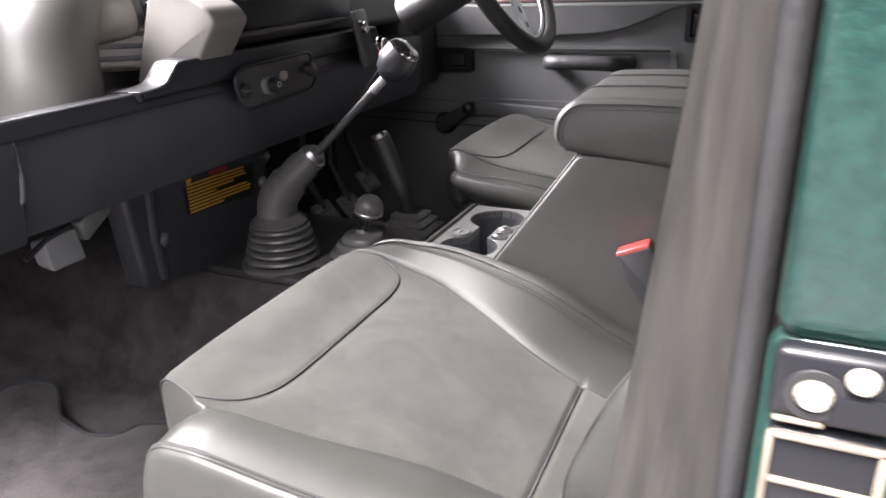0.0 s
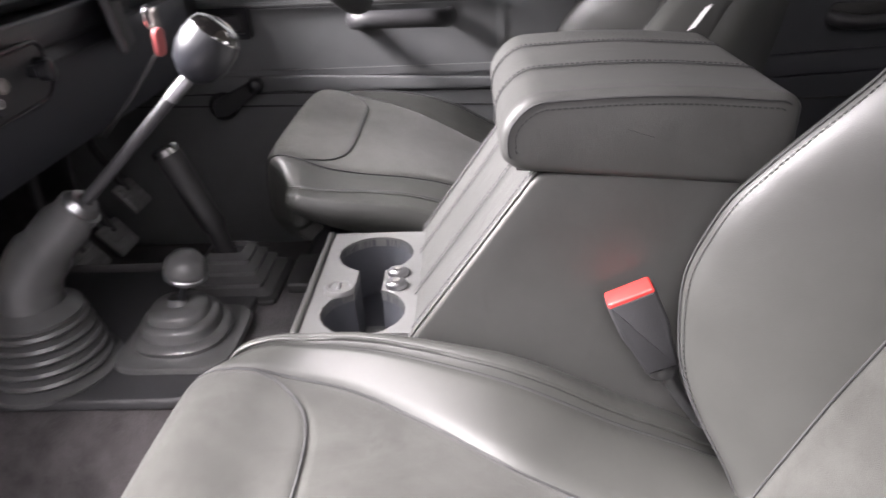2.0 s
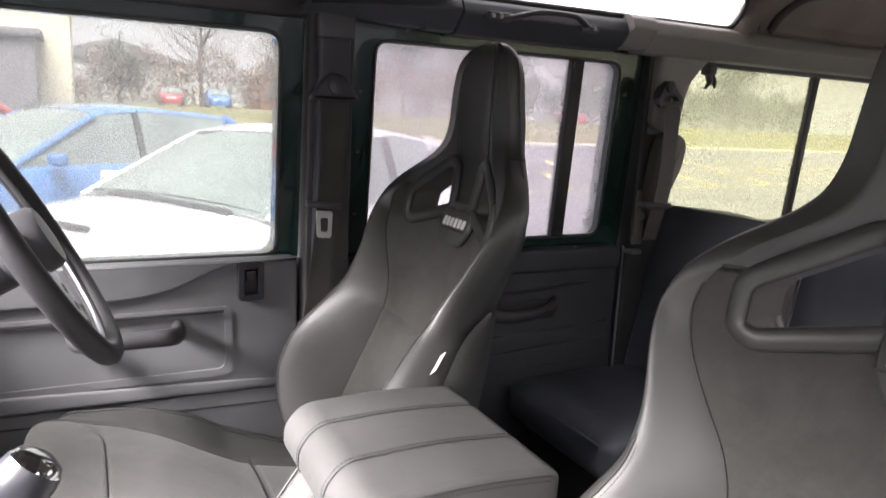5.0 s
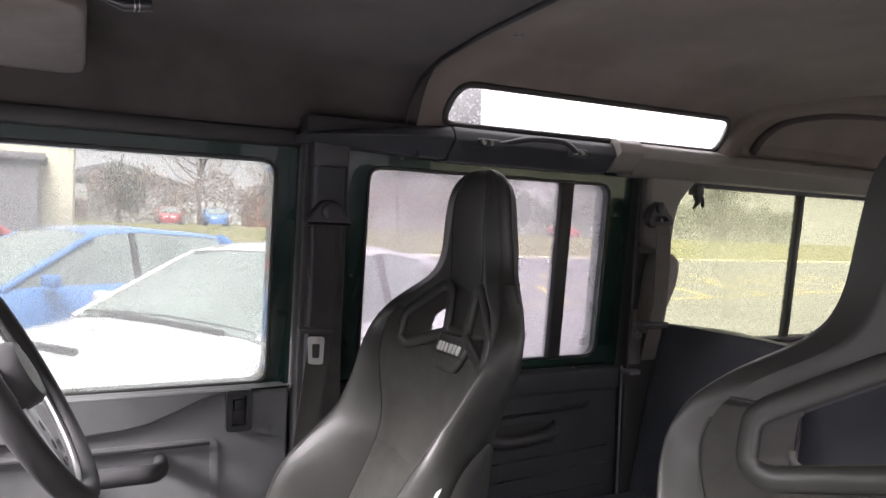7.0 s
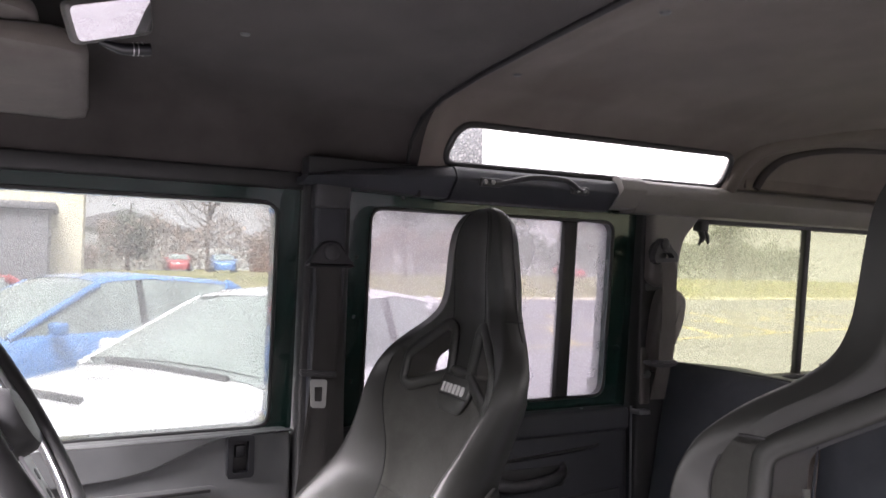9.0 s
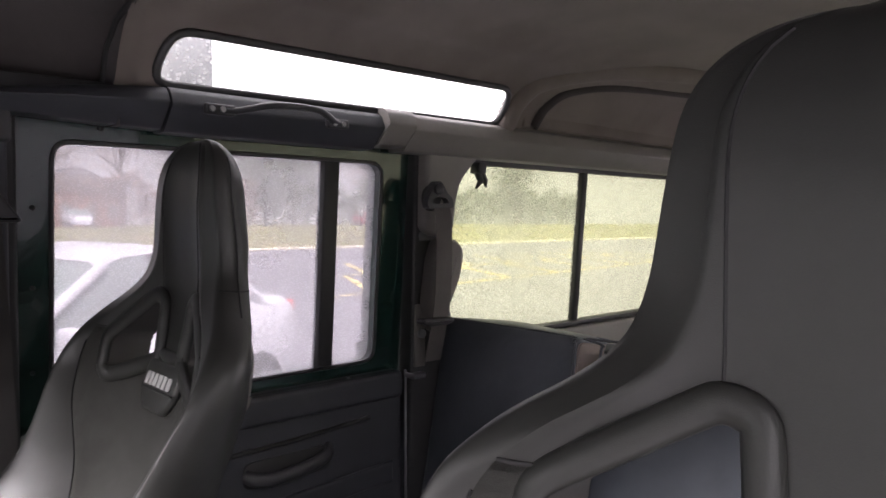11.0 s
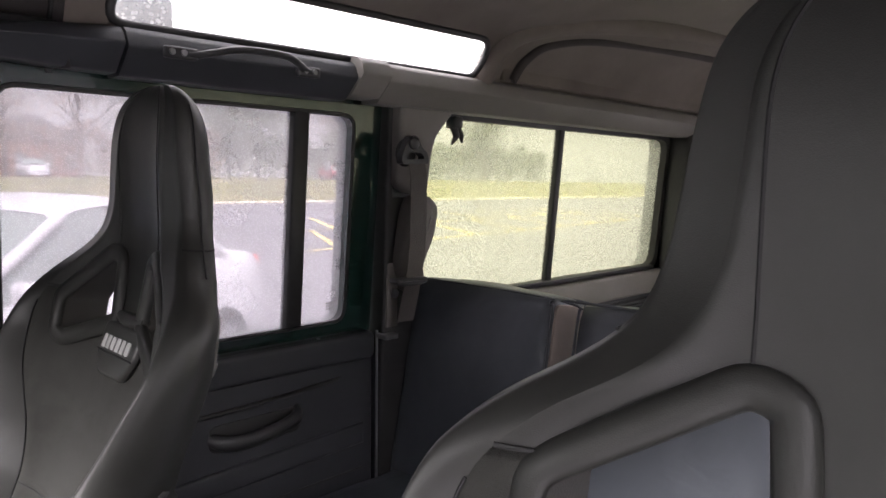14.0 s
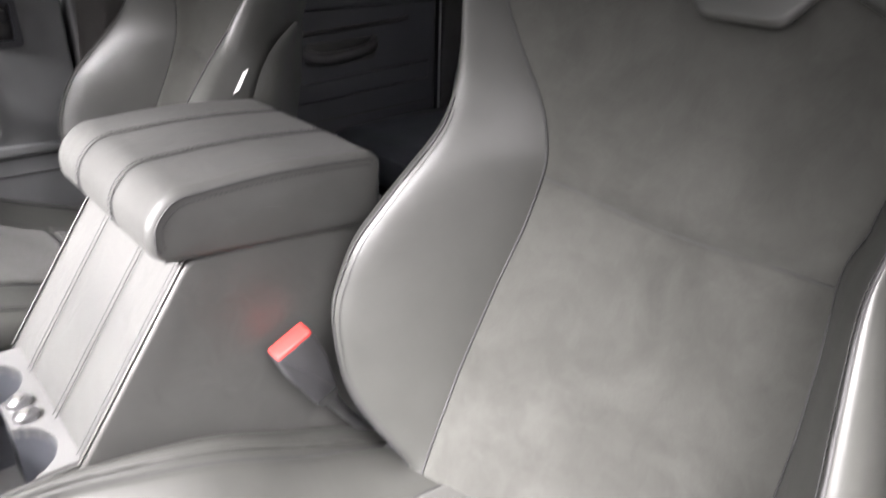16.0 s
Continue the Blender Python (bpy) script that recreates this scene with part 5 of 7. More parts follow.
def console():
    c = thing("centre_console", (0, 0.1, TUNNEL - 0.05), "grey leather covered console box with cup holders", "console")
    body = leather_box("body", rounded([(-0.12, 0.83), (0.262, 0.83), (0.262, 0.972), (0.142, 1.140), (-0.10, 1.128)], [0.005, 0.005, 0.006, 0.010, 0.008], 4), -0.125, 0.118, 0.004, LEATHER_LID, c)
    lid_line = rounded([(-0.060, 1.122), (0.158, 1.143), (0.174, 1.154), (0.174, 1.182), (0.152, 1.207), (0.05, 1.211), (-0.050, 1.202), (-0.062, 1.192)], [0.008, 0.008, 0.010, 0.014, 0.030, 0.05, 0.008, 0.006], 6)
    lid = leather_box("lid", lid_line, -0.130, 0.122, 0.009, LEATHER_LID, c, "padded leather lid with stitched seams")
    top = lid_line[16:48]
    for x in (-0.048, 0.046):
        line = smooth_path([(x, y, z) for y, z in top], 5)
        part("seam", tube([p + Vector((0, 0.0008, 0.0012)) for p in line], 0.0007, 5), THREAD, lid)
        part("stitching", stitches([p + Vector((0.006, 0.001, 0.0016)) for p in line]), THREAD, lid)
    for x, sg in ((-0.1306, -1), (0.1226, 1)):
        for deep, kind in ((0.0065, "seam"), (0.0125, "stitching")):
            line = []
            for i, (y, z) in enumerate(top):
                (ya, za), (yb, zb) = top[max(i - 1, 0)], top[min(i + 1, len(top) - 1)]
                ny, nz = za - zb, yb - ya
                long = math.hypot(ny, nz)
                line.append((x, y + ny / long * deep, z + nz / long * deep))
            line = smooth_path(line, 5)
            part(kind, tube(line, 0.0009, 5) if kind == "seam" else stitches(line), THREAD, lid)
    part("lid_gap", side_slab([(-0.058, 1.1235), (0.160, 1.1425), (0.160, 1.150), (-0.058, 1.133)], -0.122, 0.115, 0), RUBBER, body)
    foot, head = Vector((0, 0.2600, 0.9780)), Vector((0, 0.1440, 1.1400))
    out = Vector((0, 0.0008, 0.0006))
    for x in (-0.048, 0.044):
        a, b = foot + out + Vector((x, 0, 0)), head + out + Vector((x, 0, 0))
        part("seam", tube([a, b], 0.0006, 5), THREAD, body)
        part("stitching", stitches([a + Vector((0.006, 0.0005, 0.0005)), b + Vector((0.006, 0.0005, 0.0005))]), THREAD, body)
    for x, sg in ((-0.1215, -1), (0.1145, 1)):
        for off in (0.003, 0.010):
            a, b = foot + out + Vector((x - sg * off, 0, 0)), head + out + Vector((x - sg * off, 0, 0))
            part("stitching", stitches([a, b]), THREAD, body)
        part("piping", tube([foot + Vector((x - sg * 0.001, 0, 0)), head + Vector((x - sg * 0.001, 0, 0))], 0.0014, 6), LEATHER_LID, body)
    # tray with two cup holders
    T = 0.982
    tray = part("tray", tray_bm(T), TRAY_GREY, c, "grey plastic tray with two cup holders")
    part("tray_front", box((-0.120, 0.366, 0.862), (0.100, 0.374, 0.985), 0.003), LEATHER_LID, tray)
    part("tray_side", box((-0.121, 0.25, 0.862), (-0.116, 0.370, 0.979), 0.002), LEATHER_LID, tray)
    part("tray_side", box((0.096, 0.25, 0.862), (0.101, 0.370, 0.979), 0.002), LEATHER_LID, tray)
    # one well: two round cups joined by a channel
    line = cup_outline()
    rows = [[(x, y, T - 0.003) for x, y in line], [(x, y, T - 0.020) for x, y in line], [(cx_(x), cy_(y), T - 0.074) for x, y in line]]
    well = grid(rows, True)
    well.verts.ensure_lookup_table()
    well.faces.new([well.verts[i] for i in range(2 * len(line), 3 * len(line))])
    part("cup_well", auto_smooth(finish(well), 40), TRIM_DARK, tray, "dark double cup well")
    part("well_mat", box((-0.036, 0.293, T - 0.0735), (0.000, 0.321, T - 0.070), 0.001), TRAY_GREY, tray)
    soc = part("socket", lathe([(0, 0.004), (0.010, 0.004), (0.011, 0.0055), (0.0155, 0.0055), (0.0165, 0.004), (0.017, 0.0)], (-0.037, 0.3385, T)), TRAY_GREY, tray, "round power socket cover")
    part("cap_mark", box((-0.043, 0.3370, T + 0.004), (-0.031, 0.3400, T + 0.0062), 0.0008), STEEL, soc)
    for dx in (-0.031, -0.005):
        u = part("switch", lathe([(0, 0.006), (0.007, 0.006), (0.0085, 0.0045), (0.011, 0.004), (0.0115, 0)], (dx, 0.2795, T + 0.0005)), STEEL, tray, "small satin steel switch")
        part("button", lathe([(0, 0.008), (0.0045, 0.0078), (0.005, 0.005)], (dx, 0.2795, T + 0.0005), sides=14), SILVER, u)
    return c


CUPS = ((-0.079, 0.309), (0.044, 0.309))


def cup_outline():
    """Two circles joined by a channel, once round."""
    out, half = [], math.asin(0.0150 / 0.0425)
    for (cx, cy), turn in zip(CUPS, (0.0, math.pi)):
        out += [(cx + 0.0425 * math.cos(turn + t), cy + 0.0425 * math.sin(turn + t)) for t in np.linspace(half, 2 * math.pi - half, 34)]
    return out


def cx_(x):
    return -0.0175 + (x + 0.0175) * 0.95


def cy_(y):
    return 0.309 + (y - 0.309) * 0.88


def tray_bm(T):
    line = cup_outline()
    n, m = 150, 80
    rows = [[(x, y, T - 0.0015 * (abs((y - 0.312) / 0.058) ** 8)) for x in np.linspace(-0.119, 0.099, n)] for y in np.linspace(0.2535, 0.3690, m)]
    bm = grid(rows)
    cut = [f for f in bm.faces if inside(f.calc_center_median().xy, line)]
    bmesh.ops.delete(bm, geom=cut, context="FACES")
    edge = [e for e in bm.edges if e.is_boundary]
    up = bmesh.ops.extrude_edge_only(bm, edges=edge)
    bmesh.ops.translate(bm, verts=[v for v in up["geom"] if isinstance(v, bmesh.types.BMVert)], vec=(0, 0, -0.012))
    return auto_smooth(finish(bm), 40)


console()


def buckle():
    b = thing("belt_buckle", (-0.145, 0.02, 0.93), "black seat belt buckle with a red button", "buckle")
    top, foot = Vector((-0.150, 0.066, 1.040)), Vector((-0.147, 0.031, 0.962))
    up = (top - foot).normalized()
    along = Vector((0, 0.93, -0.36))
    along = (along - up * along.dot(up)).normalized()
    thin = up.cross(along).normalized()
    m = Matrix((along, thin, up)).transposed().to_4x4()
    m.translation = foot
    L = (top - foot).length
    outline = rounded([(-0.015, 0), (0.015, 0), (0.018, 0.030), (0.0215, 0.045), (0.0215, L), (-0.0215, L), (-0.0215, 0.045), (-0.018, 0.030)], 0.004)
    turn = m @ Matrix(((1, 0, 0, 0), (0, 0, 1, -0.011), (0, 1, 0, 0), (0, 0, 0, 1)))
    case = part("case", slab(outline, 0.022, 0.004, turn, 3), PLASTIC, b)
    part("button", box((-0.0205, -0.0105, L - 0.008), (0.0205, 0.0105, L + 0.002), 0.0025, 3, m), RED, case, "red release button")
    part("stalk", tube([foot + up * 0.002, Vector((-0.148, 0.006, 0.920)), Vector((-0.150, -0.032, 0.869))], [0.009, 0.006, 0.006], 8), STEEL, b, "steel buckle stalk")
    part("collar", lathe([(0.013, 0), (0.013, 0.010), (0.008, 0.016), (0, 0.016)], foot + up * 0.002, -up, 14), STEEL, b)


buckle()


# ---- rear bench ----
def cushion_block(lo, hi, r=0.035, puff=0.012, n=12):
    """A stuffed block: a bevelled box with slightly swollen faces."""
    bm = bmesh.new()
    bmesh.ops.create_cube(bm, size=1)
    lo, hi = Vector(lo), Vector(hi)
    bmesh.ops.subdivide_edges(bm, edges=bm.edges, cuts=n, use_grid_fill=True)
    half = (hi - lo) / 2
    for v in bm.verts:
        c = v.co * 2
        p = Vector((c.x * half.x, c.y * half.y, c.z * half.z))
        core = Vector([max(-(h - r), min(h - r, q)) for q, h in zip(p, half)])
        d = p - core
        if d.length > 1e-9:
            p = core + d.normalized() * min(r, d.length if max(abs(c.x), abs(c.y), abs(c.z)) < 0.999 else r)
        swell = puff * (1 - c.x ** 2) * (1 - c.y ** 2) if abs(c.z) > 0.99 else (puff * (1 - c.x ** 2) * (1 - c.z ** 2) if abs(c.y) > 0.99 else 0)
        nrm = Vector((0, 0, math.copysign(1, c.z))) if abs(c.z) > 0.99 else Vector((0, math.copysign(1, c.y), 0))
        v.co = p + nrm * swell + (lo + hi) / 2
    for v in bm.verts:
        v.co += Vector((0, 1, 1)) * (0.004 * noise.noise(v.co * 7) + 0.0025 * noise.noise(v.co * 19))
    return finish(bm)


# window light on the backrest's end, put into a pale pinkish colour
LIT_SIDE_CLOTH = material("window_lit_seat_cloth", (0.26, 0.215, 0.195), 0.85, grain=0.3, grain_size=900, mottle=0.2, mottle_size=12)


def rear_seat(x0, x1, label):
    s = thing("bench_seat", ((x0 + x1) / 2, -0.72, 0.68), label, "bench seat", "rear seats")
    c = part("cushion", cushion_block((x0, -0.93, 0.845), (x1, -0.515, 0.945), 0.03), VINYL, s)
    part("piping", tube([(x0 + 0.02, -0.513, 0.928), (x1 - 0.02, -0.513, 0.928)], 0.003, 6), VINYL, c)
    bm = cushion_block((x0 - 0.004, -0.06, 0), (x1 + 0.004, 0.06, 0.46), 0.018, 0.010)
    bmesh.ops.transform(bm, verts=bm.verts, matrix=Matrix.Translation((0, -0.925, 0.90)) @ pose(0, 0, 0, 10))
    rest = part("backrest", bm, VINYL, s)
    turn = Matrix.Translation((0, -0.925, 0.90)) @ pose(0, 0, 0, 10)
    side = side_slab(rounded([(-0.052, 0.012), (0.050, 0.012), (0.052, 0.448), (-0.050, 0.448)], 0.016), x0 - 0.0085, x0 - 0.001, 0.003, 2)
    bmesh.ops.transform(side, verts=side.verts, matrix=turn)
    part("side_panel", side, LIT_SIDE_CLOTH, rest, "side cloth, pale pinkish with window light painted in")
    for y in (-0.058, 0.058):
        part("edge_piping", tube([turn @ Vector(p) for p in smooth_path([(x0 - 0.003, y, 0.02), (x0 - 0.003, y, 0.40), (x0 + 0.004, y, 0.446), (x0 + 0.03, y, 0.458), (x1 - 0.03, y, 0.458), (x1 - 0.004, y, 0.446), (x1 + 0.003, y, 0.40), (x1 + 0.003, y, 0.02)], 5)], 0.0028, 6), VINYL, rest)
    part("base", box((x0 + 0.03, -0.90, 0.68), (x1 - 0.03, -0.56, 0.85), 0.01), PLASTIC, s)
    return s


rear_seat(0.312, 0.690, "blue-black vinyl single rear bench seat")
rear_seat(-0.68, 0.250, "blue-black vinyl wide rear bench seat")


# ---- dashboard, pedals and levers ----
def dashboard():
    d = thing("dashboard", (0, 0.75, 0.95), "black dashboard with an open parcel shelf", "dashboard")
    face = [(0.655, 1.215), (0.650, 1.20), (0.652, 1.175), (0.662, 1.115), (0.672, 1.092), (0.71, 1.085), (0.80, 1.10), (0.80, 1.19), (0.69, 1.19), (0.68, 1.215)]
    beam = part("beam", side_slab(face, -0.475, 0.50, 0.004, 3), DASH, d, "black textured lower dash")
    part("outer_fascia", side_slab([(y - 0.010, z - 0.004) for y, z in face], -0.72, -0.478, 0.006, 3), DASH, beam)
    # grey tube along the fascia seam, its highlight put into the colour
    part("edge_highlight", tube([(-0.480, 0.645, 1.203), (-0.480, 0.646, 1.165), (-0.482, 0.650, 1.142), (-0.492, 0.655, 1.125)], [0.0025, 0.004, 0.005, 0.002], 8), TRIM, beam)
    lip = part("shelf_lip", side_slab(rounded([(0.640, 1.202), (0.700, 1.208), (0.700, 1.220), (0.648, 1.2245)], 0.005), -0.72, 0.285, 0.003, 3), GLOSS, d, "glossy black shelf edge")
    bm = slab(rounded([(-0.31, 1.212), (0.285, 1.222), (0.285, 1.254), (-0.236, 1.254), (-0.262, 1.230), (-0.276, 1.227), (-0.31, 1.2255)], [0.002, 0.006, 0.010, 0.008, 0.006, 0.006, 0.001]), 0.045, 0.005, Matrix.Translation((0, 0.684, 0)) @ FROM_XZ, 3)
    part("raised_lip", bm, GLOSS, lip)
    part("groove", box((-0.21, 0.6425, 1.2250), (0.27, 0.646, 1.2272), 0.0008), RUBBER, lip)
    part("shelf", box((-0.72, 0.68, 1.175), (0.30, 1.10, 1.192), 0.004), PLASTIC, d)
    # two unseen covers, added to keep windscreen light out of the footwell
    part("scuttle", box((-0.74, 0.99, 1.235), (0.74, 1.26, 1.282), 0.006), PLASTIC, d)
    part("end_panel", box((0.50, 0.70, 1.09), (0.69, 1.02, 1.25), 0.01, 2), PLASTIC, d)
    # pale grey upper part with slotted vents
    up = part("upper_fascia", side_slab([(0.93, 1.18), (1.02, 1.18), (1.10, 1.42), (0.99, 1.44), (0.95, 1.36)], -0.72, 0.25, 0.01, 3), BEIGE, d, "pale grey upper fascia")
    return d, up


dash, upper = dashboard()


def vent(name, x0, x1, y, z0, z1, n, tilt):
    m = Matrix.Translation(((x0 + x1) / 2, y, (z0 + z1) / 2)) @ pose(0, 0, 0, tilt[0], tilt[1], tilt[2])
    w, h = (x1 - x0) / 2, (z1 - z0) / 2
    v = part(name, box((-w, -0.006, -h), (w, 0.012, h), 0.006, 3, m), BEIGE, dash, "pale grey slotted vent panel")
    for k in range(n):
        z = -h + (k + 0.8) * 2 * h / (n + 0.6)
        part("slot", slab(rect(-w * 0.78, z - h / n * 0.38, w * 0.78, z + h / n * 0.38, 0.004), 0.003, 0.0008, m @ Matrix.Translation((0, -0.0055, 0)) @ FROM_XZ), TRIM_DARK, v)
    return v


vent("vent_panel", -0.56, -0.33, 0.85, 1.215, 1.46, 10, (-18, 6, 14))
vent("vent_panel", -0.215, -0.03, 0.85, 1.22, 1.38, 8, (-22, 4, -14))
bend = smooth_path([(-0.332, 0.772, 1.180), (-0.328, 0.776, 1.228), (-0.300, 0.800, 1.285), (-0.235, 0.850, 1.335), (-0.165, 0.905, 1.37)], 6)
part("air_duct", finish(tube(bend, [0.068 - 0.0004 * i for i in range(len(bend))], 40, up=(0, 1, 0.2))), SILVER, dash, "silver grey curved duct")
part("flap", side_slab(rounded([(0.66, 1.222), (0.76, 1.215), (0.70, 1.36), (0.615, 1.315), (0.603, 1.298)], 0.008), -0.20, -0.132, 0.004, 3), BEIGE, dash, "pale grey hinged flap")
knuckle = part("swivel", lathe([(0.0, 0), (0.040, 0.0), (0.044, 0.006), (0.044, 0.075), (0.040, 0.082), (0, 0.082)], (-0.20, 0.87, 1.30), (0.75, -0.30, 0.15), 28), BEIGE, dash)
part("ring", lathe([(0.034, 0), (0.034, 0.020), (0.028, 0.024), (0, 0.024)], (-0.133, 0.842, 1.315), (0.75, -0.30, 0.15), 24), RUBBER, knuckle)
part("clip", lathe([(0, 0.012), (0.007, 0.010), (0.009, 0.0), (0.004, -0.006)], (-0.103, 0.81, 1.318), (0.3, -0.8, 0.2), 14), CHROME, knuckle)


def instruments():
    b = thing("instrument_cowl", (0.30, 0.80, 1.19), "black instrument housing above the dash", "instrument panel")
    part("housing", side_slab(rounded([(0.69, 1.245), (0.98, 1.22), (1.0, 1.34), (0.80, 1.365), (0.715, 1.335)], 0.02), -0.10, 0.68, 0.012, 3), PLASTIC, b)
    part("tray_face", box((-0.11, 0.668, 1.255), (0.24, 0.70, 1.335), 0.006, 3), GLOSS, b)
    part("ledge", box((-0.12, 0.655, 1.268), (0.22, 0.70, 1.276), 0.002), PLASTIC, b)
    part("bright_strip", box((-0.07, 0.660, 1.318), (0.03, 0.668, 1.330), 0.002), STEEL, b)
    side = part("switch_plate", box((-0.030, -0.006, -0.05), (0.060, 0.006, 0.05), 0.006, 3, Matrix.Translation((0.205, 0.628, 1.238)) @ pose(0, 0, 0, -10, 0, 18)), PLASTIC, b, "black switch plate")
    part("ignition", lathe([(0, 0.012), (0.008, 0.012), (0.010, 0.010), (0.010, 0), (0.014, -0.002)], (0.196, 0.622, 1.258), (0.1, -1, 0.1), 18), CHROME, side, "chromed ignition lock")
    return b


instruments()


def switch_panel():
    s = thing("switch_panel", (-0.02, 0.64, 1.16), "black oval switch panel set into the dash", "switch panel")
    m = Matrix.Translation((0, 0.6375, 0))
    edge = rounded([(-0.132, 1.171), (0.038, 1.176), (0.054, 1.191), (0.044, 1.234), (-0.128, 1.231), (-0.147, 1.217)], 0.014, 6)
    part("plate", slab(edge, 0.006, 0.002, m @ FROM_XZ, 3), PLASTIC, s)
    part("rim", tube([(x, 0.6315, z) for x, z in edge], 0.0026, 8, True), GLOSS, s)
    for x, z, r, long in ((-0.130, 1.199, 0.010, 0.006), (0.032, 1.210, 0.0095, 0.010)):
        c = part("screw_cap", lathe([(r, 0), (r, long), (r * 0.6, long + 0.002), (0, long + 0.002)], (x, 0.6315, z), (0, -1, 0), 18), GLOSS, s)
        part("slot", box((x - 0.006, 0.6310 - long - 0.003, z - 0.001), (x + 0.006, 0.63155 - long, z + 0.001), 0.0004), STEEL, c)
    k = part("knob", lathe([(0.009, 0), (0.010, 0.009), (0.0125, 0.011), (0.0125, 0.020), (0.010, 0.0225), (0, 0.0225)], (-0.0780, 0.6315, 1.1990), (0.1, -1, 0.05), 22), GLOSS, s, "black pull knob with a white sign")
    part("sign", ring_sign(), WHITE, k)
    part("collar", lathe([(0.008, 0), (0.013, 0.0), (0.0135, 0.008), (0.009, 0.010)], (-0.0775, 0.6315, 1.1990), (0, -1, 0), 20), TRIM, s)
    part("knob", lathe([(0.006, 0), (0.007, 0.010), (0.0105, 0.012), (0.0105, 0.022), (0.008, 0.024), (0, 0.024)], (0.0160, 0.6315, 1.2080), (0.1, -1, 0.05), 22), GLOSS, s, "black turn knob")
    part("lamp", lathe([(0.007, 0), (0.0080, 0.004), (0.0055, 0.007), (0, 0.008)], (-0.0360, 0.6315, 1.2070), (0, -1, 0), 18), TRIM_PALE, s)


def ring_sign():
    return tube([(-0.0752 + 0.0040 * math.cos(a), 0.6085, 1.2005 + 0.0040 * math.sin(a)) for a in np.linspace(0, 2 * math.pi, 14, endpoint=False)], 0.0007, 5, True)


switch_panel()


def knee_panel():
    k = thing("knee_panel", (-0.1, 0.78, 0.88), "black folded panel below the dash with a warning label", "trim panel")
    outline = rounded([(-0.238, 0.905), (0.055, 0.868), (0.075, 1.10), (-0.262, 1.075)], [0.014, 0.005, 0.005, 0.010])
    face = slab(outline, 0.05, 0.010, Matrix.Translation((0, 0.82, 0)) @ FROM_XZ, 4)
    for v in face.verts:
        v.co.y -= 0.35 * (v.co.z - 0.98) * 0.25
    part("panel", face, DASH, k)
    part("fold", tube([(-0.214, 0.764, 1.062), (-0.214, 0.770, 0.99), (-0.204, 0.776, 0.915)], 0.009, 10), DASH, k)
    lab = slab(rounded([(-0.146, 1.000), (0.018, 0.987), (0.030, 1.052), (-0.146, 1.062)], 0.003), 0.0012, 0, Matrix.Translation((0, 0.7655, 0)) @ FROM_XZ)
    L = part("warning_label", lab, GLOSS, k, "black label with a red heading and amber lines")
    y = 0.7638
    def bar(x0, x1, row, mat, tall=0.0042, name="text_line"):
        rise = lambda x: (x + 0.15) * (-0.035)
        pts = [(x0, 1.0600 - row + rise(x0)), (x1, 1.0600 - row + rise(x1)), (x1, 1.0600 - row - tall + rise(x1)), (x0, 1.0600 - row - tall + rise(x0))]
        part(name, slab(pts, 0.0006, 0, Matrix.Translation((0, y, 0)) @ FROM_XZ), mat, L)
    bar(-0.085, -0.042, 0.001, RED, 0.0062, "heading")
    rnd = random.Random(4)
    row = 0.011
    for i in range(9):
        tail = {3: -0.03, 4: -0.075, 8: -0.06}.get(i, rnd.uniform(-0.004, 0.012))
        bar(-0.139, tail, row, YELLOW, 0.0031)
        row += 0.0056
    part("sign", lathe([(0, 0.001), (0.006, 0.001), (0.006, 0)], (-0.133, y + 0.0005, 1.0545), (0, -1, 0), 14), YELLOW, L)
    for p in ((-0.203, 0.765, 0.978), (0.048, 0.766, 1.00), (0.062, 0.764, 1.045)):
        part("bolt", lathe([(0, 0.006), (0.006, 0.006), (0.0085, 0.004), (0.0085, 0.0), (0.012, 0.0), (0.012, -0.001)], p, (0, -1, 0), 14), STEEL, k)


knee_panel()


def hook():
    h = thing("bonnet_catch", (-0.40, 0.72, 1.03), "grey metal catch hanging under the dash", "catch")
    a, b = Vector((-0.345, 0.70, 1.088)), Vector((-0.425, 0.69, 1.045))
    part("bracket", box((-0.028, -0.006, -0.014), (0.028, 0.010, 0.016), 0.004, 3, Matrix.Translation((-0.372, 0.69, 1.080)) @ pose(0, 0, 0, 10, -24, 10)), TRIM, h)
    part("hole", box((-0.006, -0.0068, -0.004), (0.006, -0.0058, 0.005), 0.001, 1, Matrix.Translation((-0.380, 0.69, 1.076)) @ pose(0, 0, 0, 10, -24, 10)), RUBBER, h)
    part("lever", side_slab(rounded([(0.672, 1.040), (0.700, 1.045), (0.705, 1.075), (0.680, 1.080)], 0.006), -0.452, -0.405, 0.004, 3), TRIM, h)
    part("rod", tube([(-0.41, 0.685, 1.083), (-0.445, 0.682, 1.078), (-0.475, 0.682, 1.064)], 0.0035, 8), GLOSS, h)


hook()


STEEL_GREY = material("grey_painted_rim", (0.115, 0.115, 0.118), 0.35, grain=0.1, grain_size=400, mottle=0.2, mottle_size=20)


